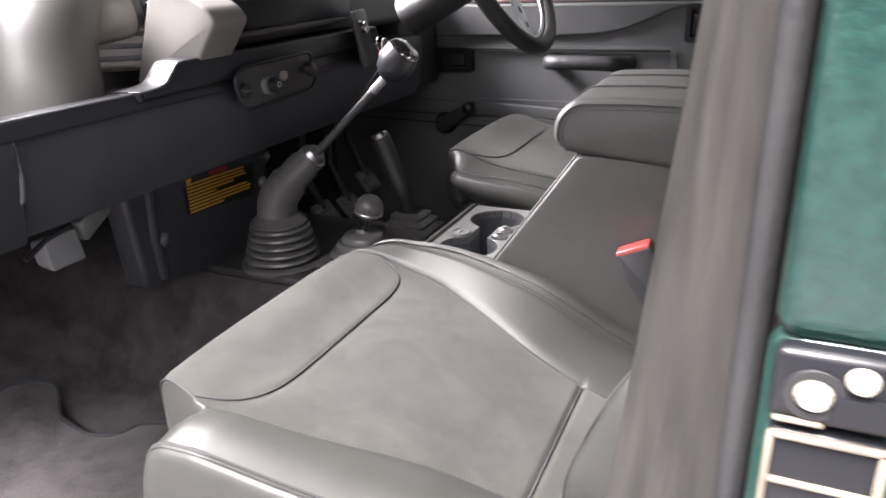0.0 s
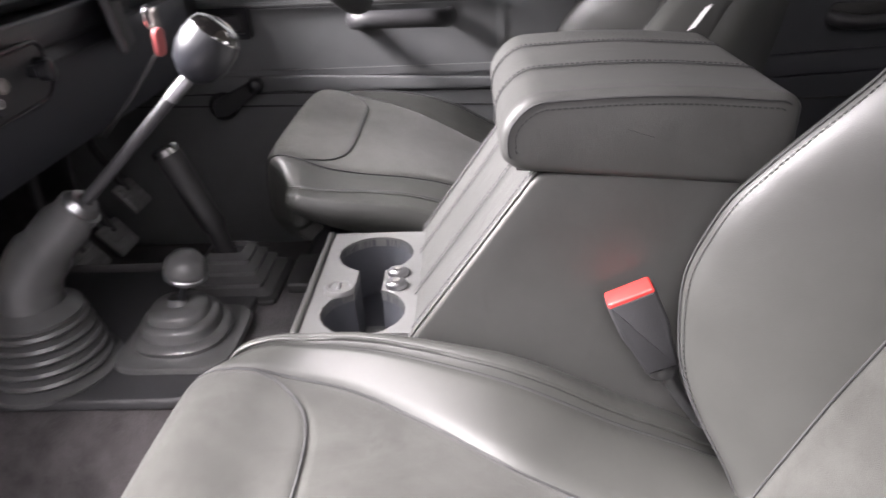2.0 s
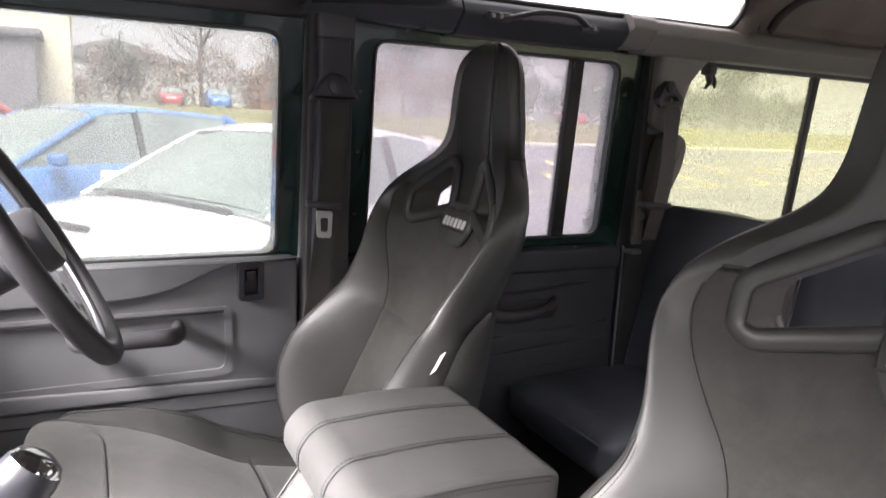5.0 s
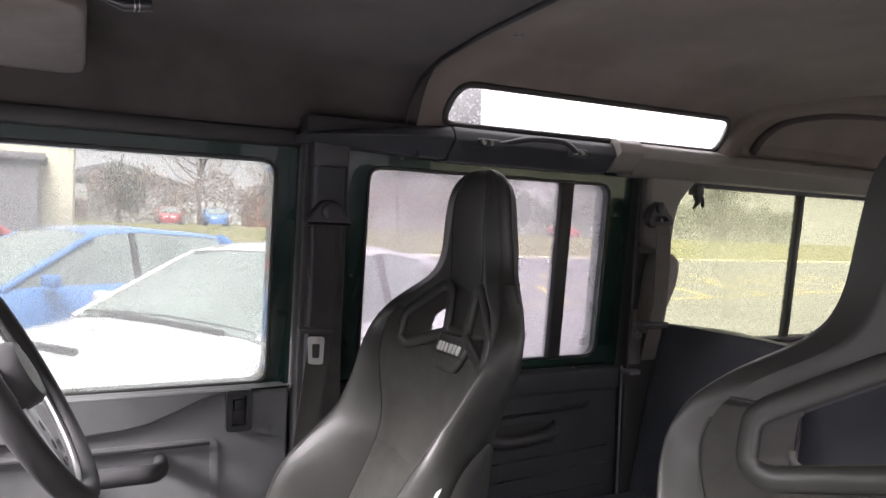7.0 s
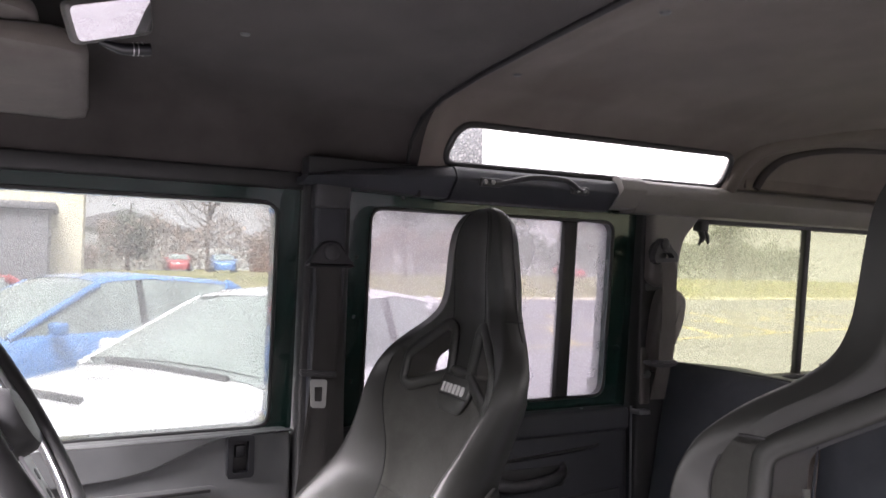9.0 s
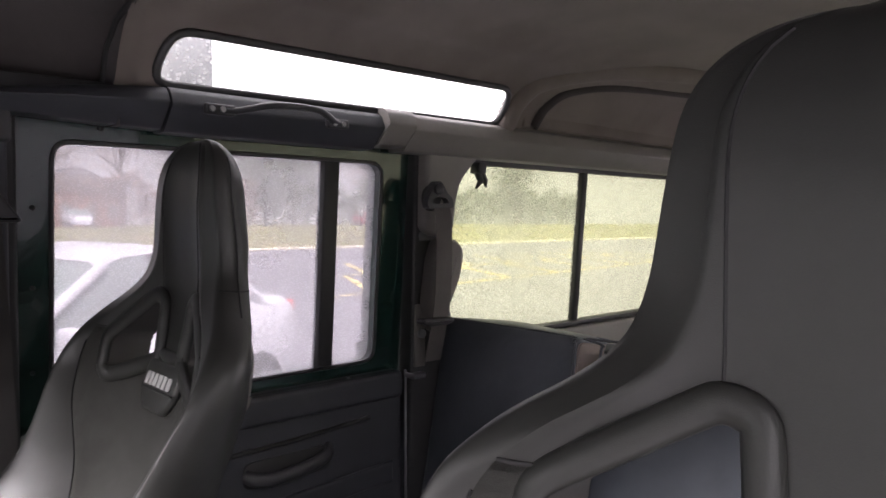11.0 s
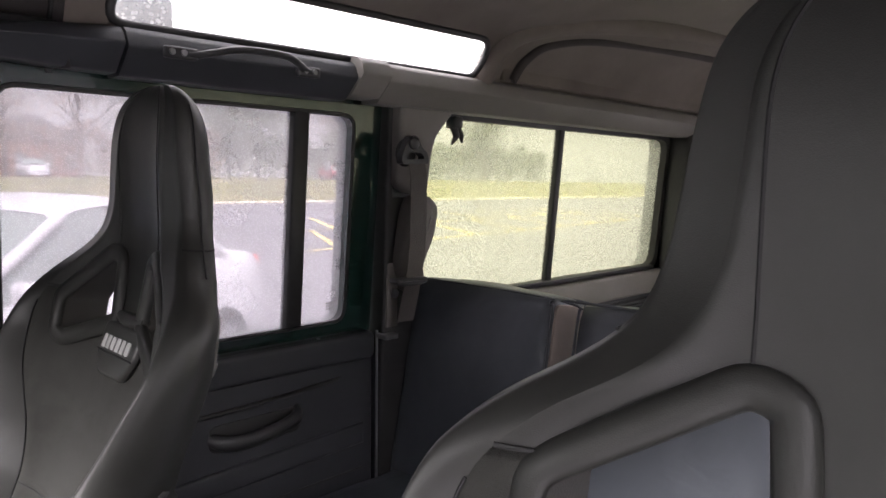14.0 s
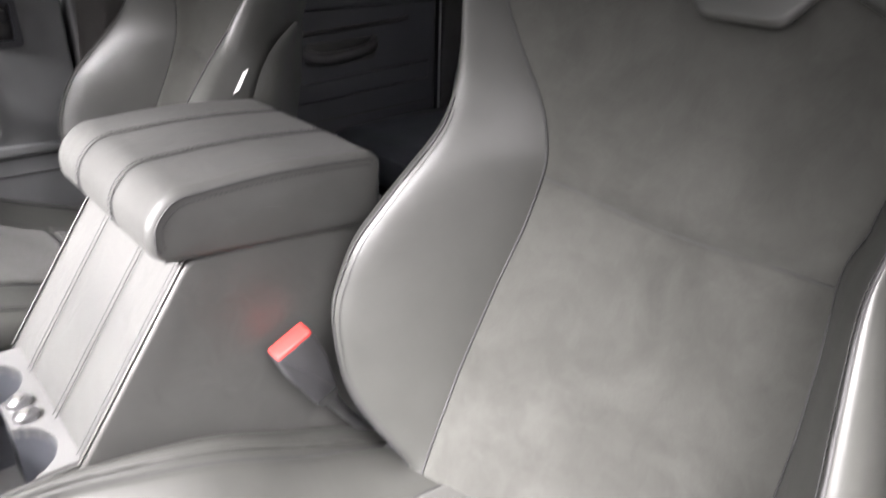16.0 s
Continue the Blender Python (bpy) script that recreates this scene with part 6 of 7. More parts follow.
def speaker():
    s = thing("speaker", (-0.56, 0.62, 1.02), "round loudspeaker with a silver rim and black mesh", "speaker")
    at, axis = (-0.616, 0.607, 1.099), (-0.30, -0.76, -0.30)
    rim = part("rim", lathe([(0.043, 0.004), (0.045, 0.008), (0.048, 0.009), (0.051, 0.004), (0.053, -0.012), (0.050, -0.02)], at, axis, 40), STEEL_GREY, s, "silver grey rim")
    part("mesh", lathe([(0, 0.018), (0.025, 0.0165), (0.042, 0.010), (0.046, 0.004)], at, axis, 40), RUBBER, s, "black mesh")
    turn = Vector(axis).to_track_quat("Z", "Y").to_matrix().to_4x4()
    ribs = []
    for k in range(-9, 10):
        reach = math.sqrt(0.0435 ** 2 - (0.0046 * k) ** 2)
        for flip in (False, True):
            line = [(t, 0.0046 * k) if flip else (0.0046 * k, t) for t in np.linspace(-reach, reach, 9)]
            ribs.append(tube([Matrix.Translation(at) @ turn @ Vector((p, q, 0.0194 - 4.4 * (p * p + q * q))) for p, q in line], 0.0011, 4))
    part("ribs", joined(*ribs), TRIM, s, "grey woven speaker mesh")
    part("pod", lathe([(0.052, -0.012), (0.054, -0.05), (0.044, -0.09), (0, -0.10)], at, axis, 30), PLASTIC, s)


speaker()


GLOSS_RUBBER = material("satin_black_rubber", (0.080, 0.080, 0.080), 0.31, grain=0.08, grain_size=500, mottle=0.3, mottle_size=20)


def gear_lever():
    g = thing("gear_lever", (-0.03, 0.69, TUNNEL), "tall gear lever with a ribbed rubber boot and chrome-topped knob", "gear lever")
    base = part("base_plate", slab(rounded([(-0.105, 0.49), (0.17, 0.47), (0.18, 0.79), (-0.105, 0.80)], 0.03), 0.014, 0.004, Matrix.Translation((0, 0, TUNNEL - 0.004)), 3), PLASTIC, g, "black tunnel plate")
    prof = [(0.070, 0.0), (0.071, 0.006), (0.066, 0.009)]
    r, z = 0.064, 0.011
    for k in range(5):
        prof += [(r - 0.010, z), (r - 0.003, z + 0.002), (r, z + 0.006), (r - 0.002, z + 0.0095), (r - 0.011, z + 0.0115)]
        r, z = r - 0.0032, z + 0.0125
    prof += [(0.047, z), (0.048, z + 0.004), (0.038, z + 0.012), (0.034, z + 0.016)]
    part("boot", lathe(prof, (-0.042, 0.668, TUNNEL + 0.006), (0, 0, 1), 36), GLOSS_RUBBER, g, "ribbed black rubber boot")
    part("turret", tube(smooth_path([(-0.042, 0.668, 0.950), (-0.042, 0.666, 1.000), (-0.036, 0.636, 1.042), (-0.030, 0.592, 1.082)], 6), [0.034] * 4 + [0.033] * 4 + [0.031] * 4 + [0.026] * 4 + [0.022] * 3, 20), GLOSS_RUBBER, g, "black rubber turret")
    part("collar", lathe([(0.018, 0), (0.020, 0.006), (0.014, 0.016), (0.008, 0.018)], (-0.03, 0.598, 1.078), (0, -0.75, 0.66), 16), STEEL, g)
    part("lever", tube([(-0.03, 0.592, 1.082), (-0.027, 0.520, 1.148), (-0.025, 0.462, 1.202)], [0.0065, 0.006, 0.0062], 10), PLASTIC, g)
    part("bare_end", tube([(-0.0255, 0.478, 1.187), (-0.0245, 0.452, 1.211)], 0.0068, 10), STEEL, g, "bare steel end")
    knob = part("knob", lathe([(0.0, -0.002), (0.012, 0.0), (0.022, 0.010), (0.0265, 0.024), (0.0268, 0.038), (0.0245, 0.049)], (-0.0245, 0.456, 1.207), (0.10, -0.62, 0.78), 26), GLOSS, g, "black round knob")
    part("cap", lathe([(0.0246, 0.0488), (0.0205, 0.0555), (0.011, 0.0595), (0, 0.060)], (-0.0245, 0.456, 1.207), (0.10, -0.62, 0.78), 26), CHROME, knob, "chrome cap")


gear_lever()


def low_lever():
    g = thing("transfer_lever", (0.0, 0.53, TUNNEL), "short transfer lever with a ball knob and rubber boot", "gear lever")
    at = Vector((0.005, 0.535, TUNNEL + 0.008))
    rows = []
    for half, up in ((0.066, 0.0), (0.068, 0.004), (0.066, 0.009), (0.056, 0.010), (0.053, 0.013), (0.055, 0.019), (0.052, 0.023), (0.044, 0.024), (0.042, 0.028), (0.044, 0.034), (0.041, 0.039), (0.034, 0.040), (0.033, 0.047), (0.030, 0.051), (0.012, 0.053), (0.009, 0.060)):
        soft = 0.55 if up < 0.0095 else 0.97
        rows.append([at + Vector((x, y, up)) for x, y in rect(-half, -half, half, half, half * min(soft, 0.98), 6)])
    part("boot", auto_smooth(finish(grid(rows, True)), 55), GLOSS_RUBBER, g, "stepped rubber boot")
    part("lever", tube([at + Vector((0, 0, 0.045)), Vector((-0.004, 0.514, 0.985))], 0.0048, 10), GLOSS, g)
    part("knob", lathe([(0, -0.021), (0.008, -0.0195), (0.015, -0.015), (0.0222, -0.006), (0.0236, 0.002), (0.0214, 0.011), (0.0145, 0.0195), (0.0065, 0.023), (0, 0.0235)], (-0.006, 0.512, 0.994), (0, -0.2, 1), 24), GLOSS_RUBBER, g, "satin black ball knob")
    part("knob_ring", lathe([(0.0228, -0.009), (0.0234, -0.0075), (0.0238, -0.0055), (0.0228, -0.004)], (-0.006, 0.512, 0.994), (0, -0.2, 1), 24), STEEL, g)


low_lever()


def handbrake():
    h = thing("handbrake", (0.16, 0.52, TUNNEL), "black handbrake lever in a pleated boot", "handbrake")
    rows = []
    for k in range(9):
        t = k / 8
        wave = 0.004 if k % 2 else -0.002
        c = Vector((0.152 + 0.016 * t, 0.516 + 0.012 * t, TUNNEL + 0.004 + 0.044 * t))
        kx, ky = 0.054 - 0.034 * t + wave, 0.056 - 0.032 * t + wave
        rows.append([c + Vector((x, y, 0)) for x, y in rect(-kx, -ky, kx, ky, 0.008, 3)])
    part("boot", auto_smooth(finish(grid(rows, True)), 50), GLOSS_RUBBER, h, "pleated rubber boot")
    part("boot_frame", slab(rect(0.092, 0.452, 0.214, 0.580, 0.010), 0.008, 0.003, Matrix.Translation((0, 0, TUNNEL))), RUBBER, h)
    part("lever", tube([(0.168, 0.530, 0.915), (0.169, 0.540, 0.958), (0.170, 0.543, 0.966), (0.1705, 0.552, 0.985), (0.172, 0.580, 1.056), (0.172, 0.584, 1.066)], [0.013, 0.013, 0.0175, 0.0165, 0.0180, 0.0175], 14), RUBBER, h)
    part("end_cap", lathe([(0.0176, 0), (0.0176, 0.008), (0.014, 0.011), (0, 0.011)], (0.172, 0.584, 1.065), (0.02, 0.38, 0.92), 18), CHROME, h, "chromed end cap")
    part("bracket", box((0.12, 0.41, TUNNEL), (0.205, 0.445, TUNNEL + 0.016), 0.004, 2), RUBBER, h)


handbrake()


PEDAL_GREY = material("worn_grey_rubber", (0.15, 0.15, 0.148), 0.5, grain=0.3, grain_size=500, mottle=0.4, mottle_size=30)


def pedal(x, y, z, name="pedal"):
    p = thing(name, (x, y, z), "grey worn foot pedal on a dark arm", "pedal", "pedals")
    m = Matrix.Translation((x, y, z)) @ pose(0, 0, 0, -38)
    pad = part("pad", box((-0.034, -0.006, -0.030), (0.034, 0.006, 0.030), 0.006, 3, m), PEDAL_GREY, p)
    for k in range(4):
        part("rib", box((-0.028, -0.0085, -0.022 + 0.013 * k), (0.028, -0.005, -0.017 + 0.013 * k), 0.001, 1, m), PEDAL_GREY, pad)
    part("arm", tube([(x, y + 0.006, z + 0.01), (x, y + 0.05, z + 0.10), (x, y + 0.04, z + 0.28)], 0.008, 8), PLASTIC, p)


pedal(0.315, 0.82, 0.845)
pedal(0.420, 0.82, 0.832)
pedal(0.540, 0.84, 0.86)


def keys():
    k = thing("key_ring", (0.13, 0.54, 1.16), "car key with a red tag hanging from the ignition", "keys")
    part("ring", tube([(0.150 + 0.012 * math.cos(t), 0.560, 1.236 + 0.012 * math.sin(t)) for t in np.linspace(0, 2 * math.pi, 20, endpoint=False)], 0.0012, 6, True), CHROME, k)
    part("tag", slab(rounded([(0.118, 1.196), (0.143, 1.196), (0.146, 1.226), (0.120, 1.228)], 0.010), 0.006, 0.002, Matrix.Translation((0, 0.548, 0)) @ FROM_XZ), PINK, k, "faded red tag")
    part("lanyard", tube(smooth_path([(0.130, 0.552, 1.197), (0.122, 0.585, 1.155), (0.118, 0.630, 1.108)], 5), 0.003, 6), RUBBER, k)
    part("key", slab(rounded([(0.148, 1.205), (0.166, 1.208), (0.160, 1.246), (0.146, 1.244)], 0.006), 0.005, 0.0015, Matrix.Translation((0, 0.556, 0)) @ FROM_XZ), BEIGE, k, "pale key")


keys()


def steering_wheel():
    c, nrm = Vector((0.405, 0.440, 1.368)), Vector((0, -0.877, 0.481))
    w = thing("steering_wheel", c, "black leather steering wheel with drilled metal spokes", "steering wheel")
    up = Vector((0, 0.481, 0.877))
    side = Vector((1, 0, 0))
    R = 0.182
    pos = lambda a, r=R, d=0.0: c + side * r * math.cos(a) + up * r * math.sin(a) + nrm * d
    part("rim", tube([pos(a) for a in np.linspace(0, 2 * math.pi, 72, endpoint=False)], 0.0155, 14, True, flat=1.0), BLACK_LEATHER, w, "black leather rim")
    part("inner_ring", tube([pos(a, R - 0.0172, -0.004) for a in np.linspace(0, 2 * math.pi, 72, endpoint=False)], 0.0042, 8, True), STEEL, w, "bare metal ring inside the rim")
    part("stitching", stitches([pos(a, R - 0.0152) for a in np.linspace(0, 2 * math.pi, 120)], 0.004, 0.0065), THREAD, w)
    for a in (math.pi, 0.0, -math.pi / 2):
        way, across = (side * math.cos(a) + up * math.sin(a)), (up * math.cos(a) - side * math.sin(a))
        m = Matrix((way, across, nrm)).transposed().to_4x4()
        m.translation = c - nrm * 0.010
        sp = part("spoke", slab(rounded([(0.03, -0.026), (0.158, -0.015), (0.170, -0.026), (0.170, 0.026), (0.158, 0.015), (0.03, 0.026)], [0.004, 0.008, 0.002, 0.002, 0.008, 0.004]), 0.004, 0.001, m), STEEL, w, "brushed metal spoke")
        for k, r in enumerate((0.0085, 0.0075, 0.0065)):
            part("hole", lathe([(0, 0.0003), (r, 0.0003), (r, -0.0052), (0, -0.0052)], c - nrm * 0.0057 + way * (0.075 + 0.03 * k), nrm, 18), RUBBER, sp)
    part("hub", lathe([(0.0, 0.020), (0.040, 0.018), (0.046, 0.010), (0.048, -0.04), (0.03, -0.06)], c, nrm, 30), PLASTIC, w)
    part("column", tube([c - nrm * 0.03, c - nrm * 0.22], 0.042, 18), PLASTIC, w)
    for sg in (-1, 1):
        part("stalk", tube([c - nrm * 0.10 + side * sg * 0.03, c - nrm * 0.085 + side * sg * 0.10, c - nrm * 0.07 + side * sg * 0.145], [0.006, 0.007, 0.009], 10), PLASTIC, w)


steering_wheel()


# floor mat with a bound edge
mat_line = rounded([(-0.69, 0.42), (-0.28, 0.42), (-0.262, 0.72), (-0.292, 0.795), (-0.334, 0.802), (-0.346, 0.85), (-0.331, 0.931), (-0.285, 0.985), (-0.33, 1.02), (-0.69, 1.03)], 0.018, 4)
fm = thing("floor_mat", (-0.5, 0.7, FLOOR + 0.002), "charcoal carpet mat with a bound edge in the footwell", "floor mat")


def on_floor(bm):
    for v in bm.verts:
        if v.co.y > 0.95:
            v.co.z += (v.co.y - 0.95) * 0.7
    return bm


part("mat_top", on_floor(slab(mat_line, 0.008, 0.003, Matrix.Translation((0, 0, FLOOR + 0.006)))), CARPET, fm)
part("binding", on_floor(tube([(x, y, FLOOR + 0.014) for x, y in mat_line], 0.004, 6, True)), TRIM_DARK, fm)
pad = part("heel_pad", slab(rect(-0.64, 0.50, -0.43, 0.775, 0.012), 0.004, 0.001, Matrix.Translation((0, 0, FLOOR + 0.0135))), RUBBER, fm, "ribbed black heel pad")
for k in range(9):
    part("rib", box((-0.63, 0.515 + 0.028 * k, FLOOR + 0.0165), (-0.44, 0.524 + 0.028 * k, FLOOR + 0.0195), 0.001), RUBBER, pad)

# ---- open door side: pillar, hinge ----
lp = thing("door_post", (-0.74, -0.07, 0.6), "worn grey door post of the open doorway", "pillar", kind="structure")
bm = slab(rounded([(-0.675, -0.034), (-0.740, -0.046), (-0.792, -0.060), (-0.792, -0.11), (-0.675, -0.11)], [0.012, 0.004, 0.006, 0.003, 0.003]), 1.22, 0, Matrix.Translation((0, 0, 0.58)))
bmesh.ops.subdivide_edges(bm, edges=[e for e in bm.edges if abs(e.verts[0].co.z - e.verts[1].co.z) > 0.5], cuts=30)
for v in bm.verts:
    v.co.y += max(0.0, 1.36 - v.co.z) * 0.10 * (1 if v.co.y > -0.10 else 0) * max(0, min(1, (v.co.x + 0.80) / 0.10))
POST = material("scuffed_post_paint", (0.027, 0.0255, 0.024), 0.46, grain=0.3, grain_size=160, mottle=0.9, mottle_size=26, tint=(0.066, 0.061, 0.056), stretch=(1, 1, 0.35))
part("post", finish(bm), POST, lp)
part("seal", tube([(-0.795, -0.061, z) for z in np.linspace(0.6, 1.8, 12)], 0.0035, 8), RUBBER, lp)
hg = thing("door_hinge", (-0.816, -0.076, 1.25), "black door hinge with pale bolt heads and bare edges", "hinge")
TAN = material("bare_hinge_edge", (0.17, 0.145, 0.11), 0.5, grain=0.2, grain_size=500, mottle=0.5, mottle_size=80)
PALE = material("pale_bolt_paint", (0.34, 0.32, 0.27), 0.5, grain=0.3, grain_size=900, mottle=0.4, mottle_size=200)
part("upper_leaf", box((-0.819, -0.090, 1.2735), (-0.8135, -0.0650, 1.2890), 0.0018, 3), GLOSS, hg)
part("washer", lathe([(0.0036, 0.0004), (0.0052, 0.0004), (0.0054, 0.0)], (-0.8194, -0.0722, 1.2805), (-1, 0, 0), 20), RUBBER, hg)
part("bolt", lathe([(0, 0.0016), (0.0026, 0.0014), (0.0034, 0.0)], (-0.8194, -0.0722, 1.2805), (-1, 0, 0), 18), PALE, hg, "pale bolt head")
part("bolt", lathe([(0, 0.0014), (0.0022, 0.0012), (0.0028, 0.0)], (-0.8194, -0.0795, 1.2850), (-1, 0, 0), 18), PALE, hg, "pale bolt head")
part("knuckle", box((-0.8185, -0.088, 1.2760), (-0.8205, -0.0755, 1.2815), 0.001, 2), GLOSS, hg)
part("edge", box((-0.8205, -0.0745, 1.2742), (-0.819, -0.0660, 1.2752), 0.0003, 1), TAN, hg)
low = part("lower_leaf", box((-0.819, -0.0860, 1.240), (-0.8135, -0.0660, 1.2720), 0.0012, 2), GLOSS, hg)
for lo, hi in (((-0.0668, 1.242), (-0.0655, 1.2712)), ((-0.0862, 1.242), (-0.0846, 1.2712)), ((-0.0860, 1.2702), (-0.0658, 1.2716)), ((-0.0850, 1.2598), (-0.0668, 1.2610)), ((-0.0850, 1.2530), (-0.0690, 1.2540))):
    part("edge", box((-0.8202, min(lo[0], hi[0]), lo[1]), (-0.8185, max(lo[0], hi[0]), hi[1]), 0.0003, 1), TAN, low)

# ---- overhead: mirror and sun visors ----
def mirror():
    m = thing("rear_view_mirror", (0.16, 0.34, 1.80), "rear-view mirror with a black dipping lever", "mirror")
    bl, br, tr, tl = Vector((0.161, 0.378, 1.801)), Vector((0.175, 0.310, 1.827)), Vector((0.163, 0.296, 1.875)), Vector((0.145, 0.383, 1.841))
    c = (bl + br + tr + tl) / 4
    side = ((br + tr) - (bl + tl)).normalized()
    up = ((tl + tr) - (bl + br))
    up = (up - side * up.dot(side)).normalized()
    face = side.cross(up)
    M = Matrix((side, up, face)).transposed().to_4x4()
    M.translation = c
    w, h = 0.044, 0.022
    part("case", slab(rounded([(-w, -h), (w * 0.92, -h), (w * 1.06, h), (-w * 1.02, h)], 0.009), 0.022, 0.005, M @ Matrix.Translation((0, 0, -0.024)), 3), SILVER, m, "pale mirror case")
    glass = material("mirror_glass", (0.9, 0.9, 0.9), 0.02, 1.0)
    part("glass", slab(rounded([(-w * 0.92, -h * 0.82), (w * 0.85, -h * 0.82), (w * 0.98, h * 0.82), (-w * 0.94, h * 0.82)], 0.007), 0.001, 0, M), glass, m)
    lev = part("dip_lever", tube([M @ Vector((-0.018, -h, -0.008)), M @ Vector((0.002, -h - 0.010, 0.0)), M @ Vector((0.030, -h - 0.014, 0.004))], [0.003, 0.0065, 0.007], 12), GLOSS, m)
    for k in range(3):
        part("ring", tube([M @ Vector((0.012 + 0.005 * k, -h - 0.0115 - 0.0007 * k, 0.0014)), M @ Vector((0.013 + 0.005 * k, -h - 0.0117 - 0.0007 * k, 0.0016))], 0.0076, 12), STEEL, lev)
    part("stem", tube([M @ Vector((-0.02, 0.01, -0.02)), Vector((0.10, 0.47, 1.91))], 0.008, 10), PLASTIC, m)


mirror()


def soft_pad(x0, x1, y0, y1, z, thick, slope=0.0):
    """A stuffed cloth pad with full, rounded edges; its near end hangs by slope times its length."""
    rows = []
    outline = rounded([(x0, y0), (x1, y0), (x1, y1), (x0, y1)], 0.040, 6)
    mid = Vector(((x0 + x1) / 2, (y0 + y1) / 2, 0))
    for inset, up in ((0.075, 0.0), (0.045, 0.001), (0.026, 0.004), (0.012, 0.010), (0.003, 0.20), (0.0, 0.5), (0.003, 0.8), (0.012, 0.92), (0.03, 0.985), (0.07, 1.0)):
        rows.append([])
        for x, y in outline:
            px = x + max(-inset, min(inset, mid.x - x))
            py = y + max(-inset, min(inset, mid.y - y))
            h = up * thick if up >= 0.2 or up == 0 else up
            rows[-1].append((px, py, z + h + slope * (x1 - px) + 0.004 * noise.noise((px * 11, py * 11, up))))
    bm = grid(rows, True)
    bm.verts.ensure_lookup_table()
    n = len(outline)
    bm.faces.new([bm.verts[i] for i in range(n)])
    bm.faces.new([bm.verts[i] for i in range(len(bm.verts) - n, len(bm.verts))])
    return finish(bm)


VISOR_CLOTH = material("brown_grey_visor_cloth", (0.105, 0.093, 0.084), 0.9, grain=0.5, grain_size=700, mottle=0.35, mottle_size=9, sheen=0.15, spec=0.1, crease=0.15, crease_size=30)


def visor(x0, x1):
    v = thing("sun_visor", ((x0 + x1) / 2, 0.44, 1.80), "brown-grey padded cloth sun visor folded under the roof", "sun visor", "sun visors")
    pad = part("pad", soft_pad(x0, x1, 0.366, 0.53, 1.797, 0.034, 0.066), VISOR_CLOTH, v)
    part("upper_fold", soft_pad(x0 - 0.04, x1, 0.418, 0.56, 1.842, 0.022, 0.02), VISOR_CLOTH, pad)
    part("arm", tube([(x0 + 0.03, 0.545, 1.85), (x1 - 0.02, 0.545, 1.85)], 0.005, 8), PLASTIC, v)


visor(0.255, 0.60)
visor(-0.60, -0.10)


# ---- outside ----
ground_bm = grid([[(x, y, 0.0) for x in (-300, -60, -20, 0, 20, 60, 300)] for y in (-300, -60, -20, 0, 20, 60, 300)])
solid("ground", finish(ground_bm), ASPHALT, "wet grey asphalt of a car park", "ground", kind="structure")
FAR = 1.2    # the road behind the verge lies higher than the car park
verge = grid([[(x, y, z) for x, z in ((35.9, 0.0), (36.0, 0.12), (40, 0.35), (46, 0.85), (51, FAR + 0.1), (52, FAR))] for y in range(-90, 3, 4)])
solid("verge", finish(verge), GRASS, "strip of winter grass behind a kerb", "grass verge", kind="structure")
solid("kerb", box((35.7, -90, 0), (36.0, 1, 0.13), 0.03), CREAM, "pale concrete kerb along the verge", "kerb", kind="structure")
solid("road", finish(grid([[(x, y, FAR) for x in (51.9, 62)] for y in (-90, -20, 60)])), ASPHALT, "wet road behind the verge", "road", kind="structure")
solid("lawn", finish(grid([[(x, y, FAR + 0.02) for x in (62, 300)] for y in (-120, -20, 90)])), GRASS, "winter lawn behind the road", "lawn", kind="structure")

markings = thing("parking_marks", (14, -18, 0), "worn yellow parking bay lines on the asphalt", "road marking", kind="structure")
def mark(a, b, w=0.20):
    a, b = Vector((*a, 0.012)), Vector((*b, 0.012))
    side = (b - a).cross(Vector((0, 0, 1))).normalized() * w / 2
    bm = bmesh.new()
    bm.faces.new([bm.verts.new(p) for p in (a - side, b - side, b + side, a + side)])
    part("line", finish(bm), LINES, markings)


mark((12.0, -8.0), (14.6, -26))
for k in range(8):
    y = -9.5 - 2.7 * k
    x = 12.2 + 0.14 * (-8 - y)
    mark((x, y), (x + 4.6, y - 2.4))
mark((16.8, -11), (19.4, -30))
for k in range(7):
    y = -13 - 2.7 * k
    x = 17.1 + 0.14 * (-11 - y)
    mark((x, y), (x + 4.6, y - 2.4))


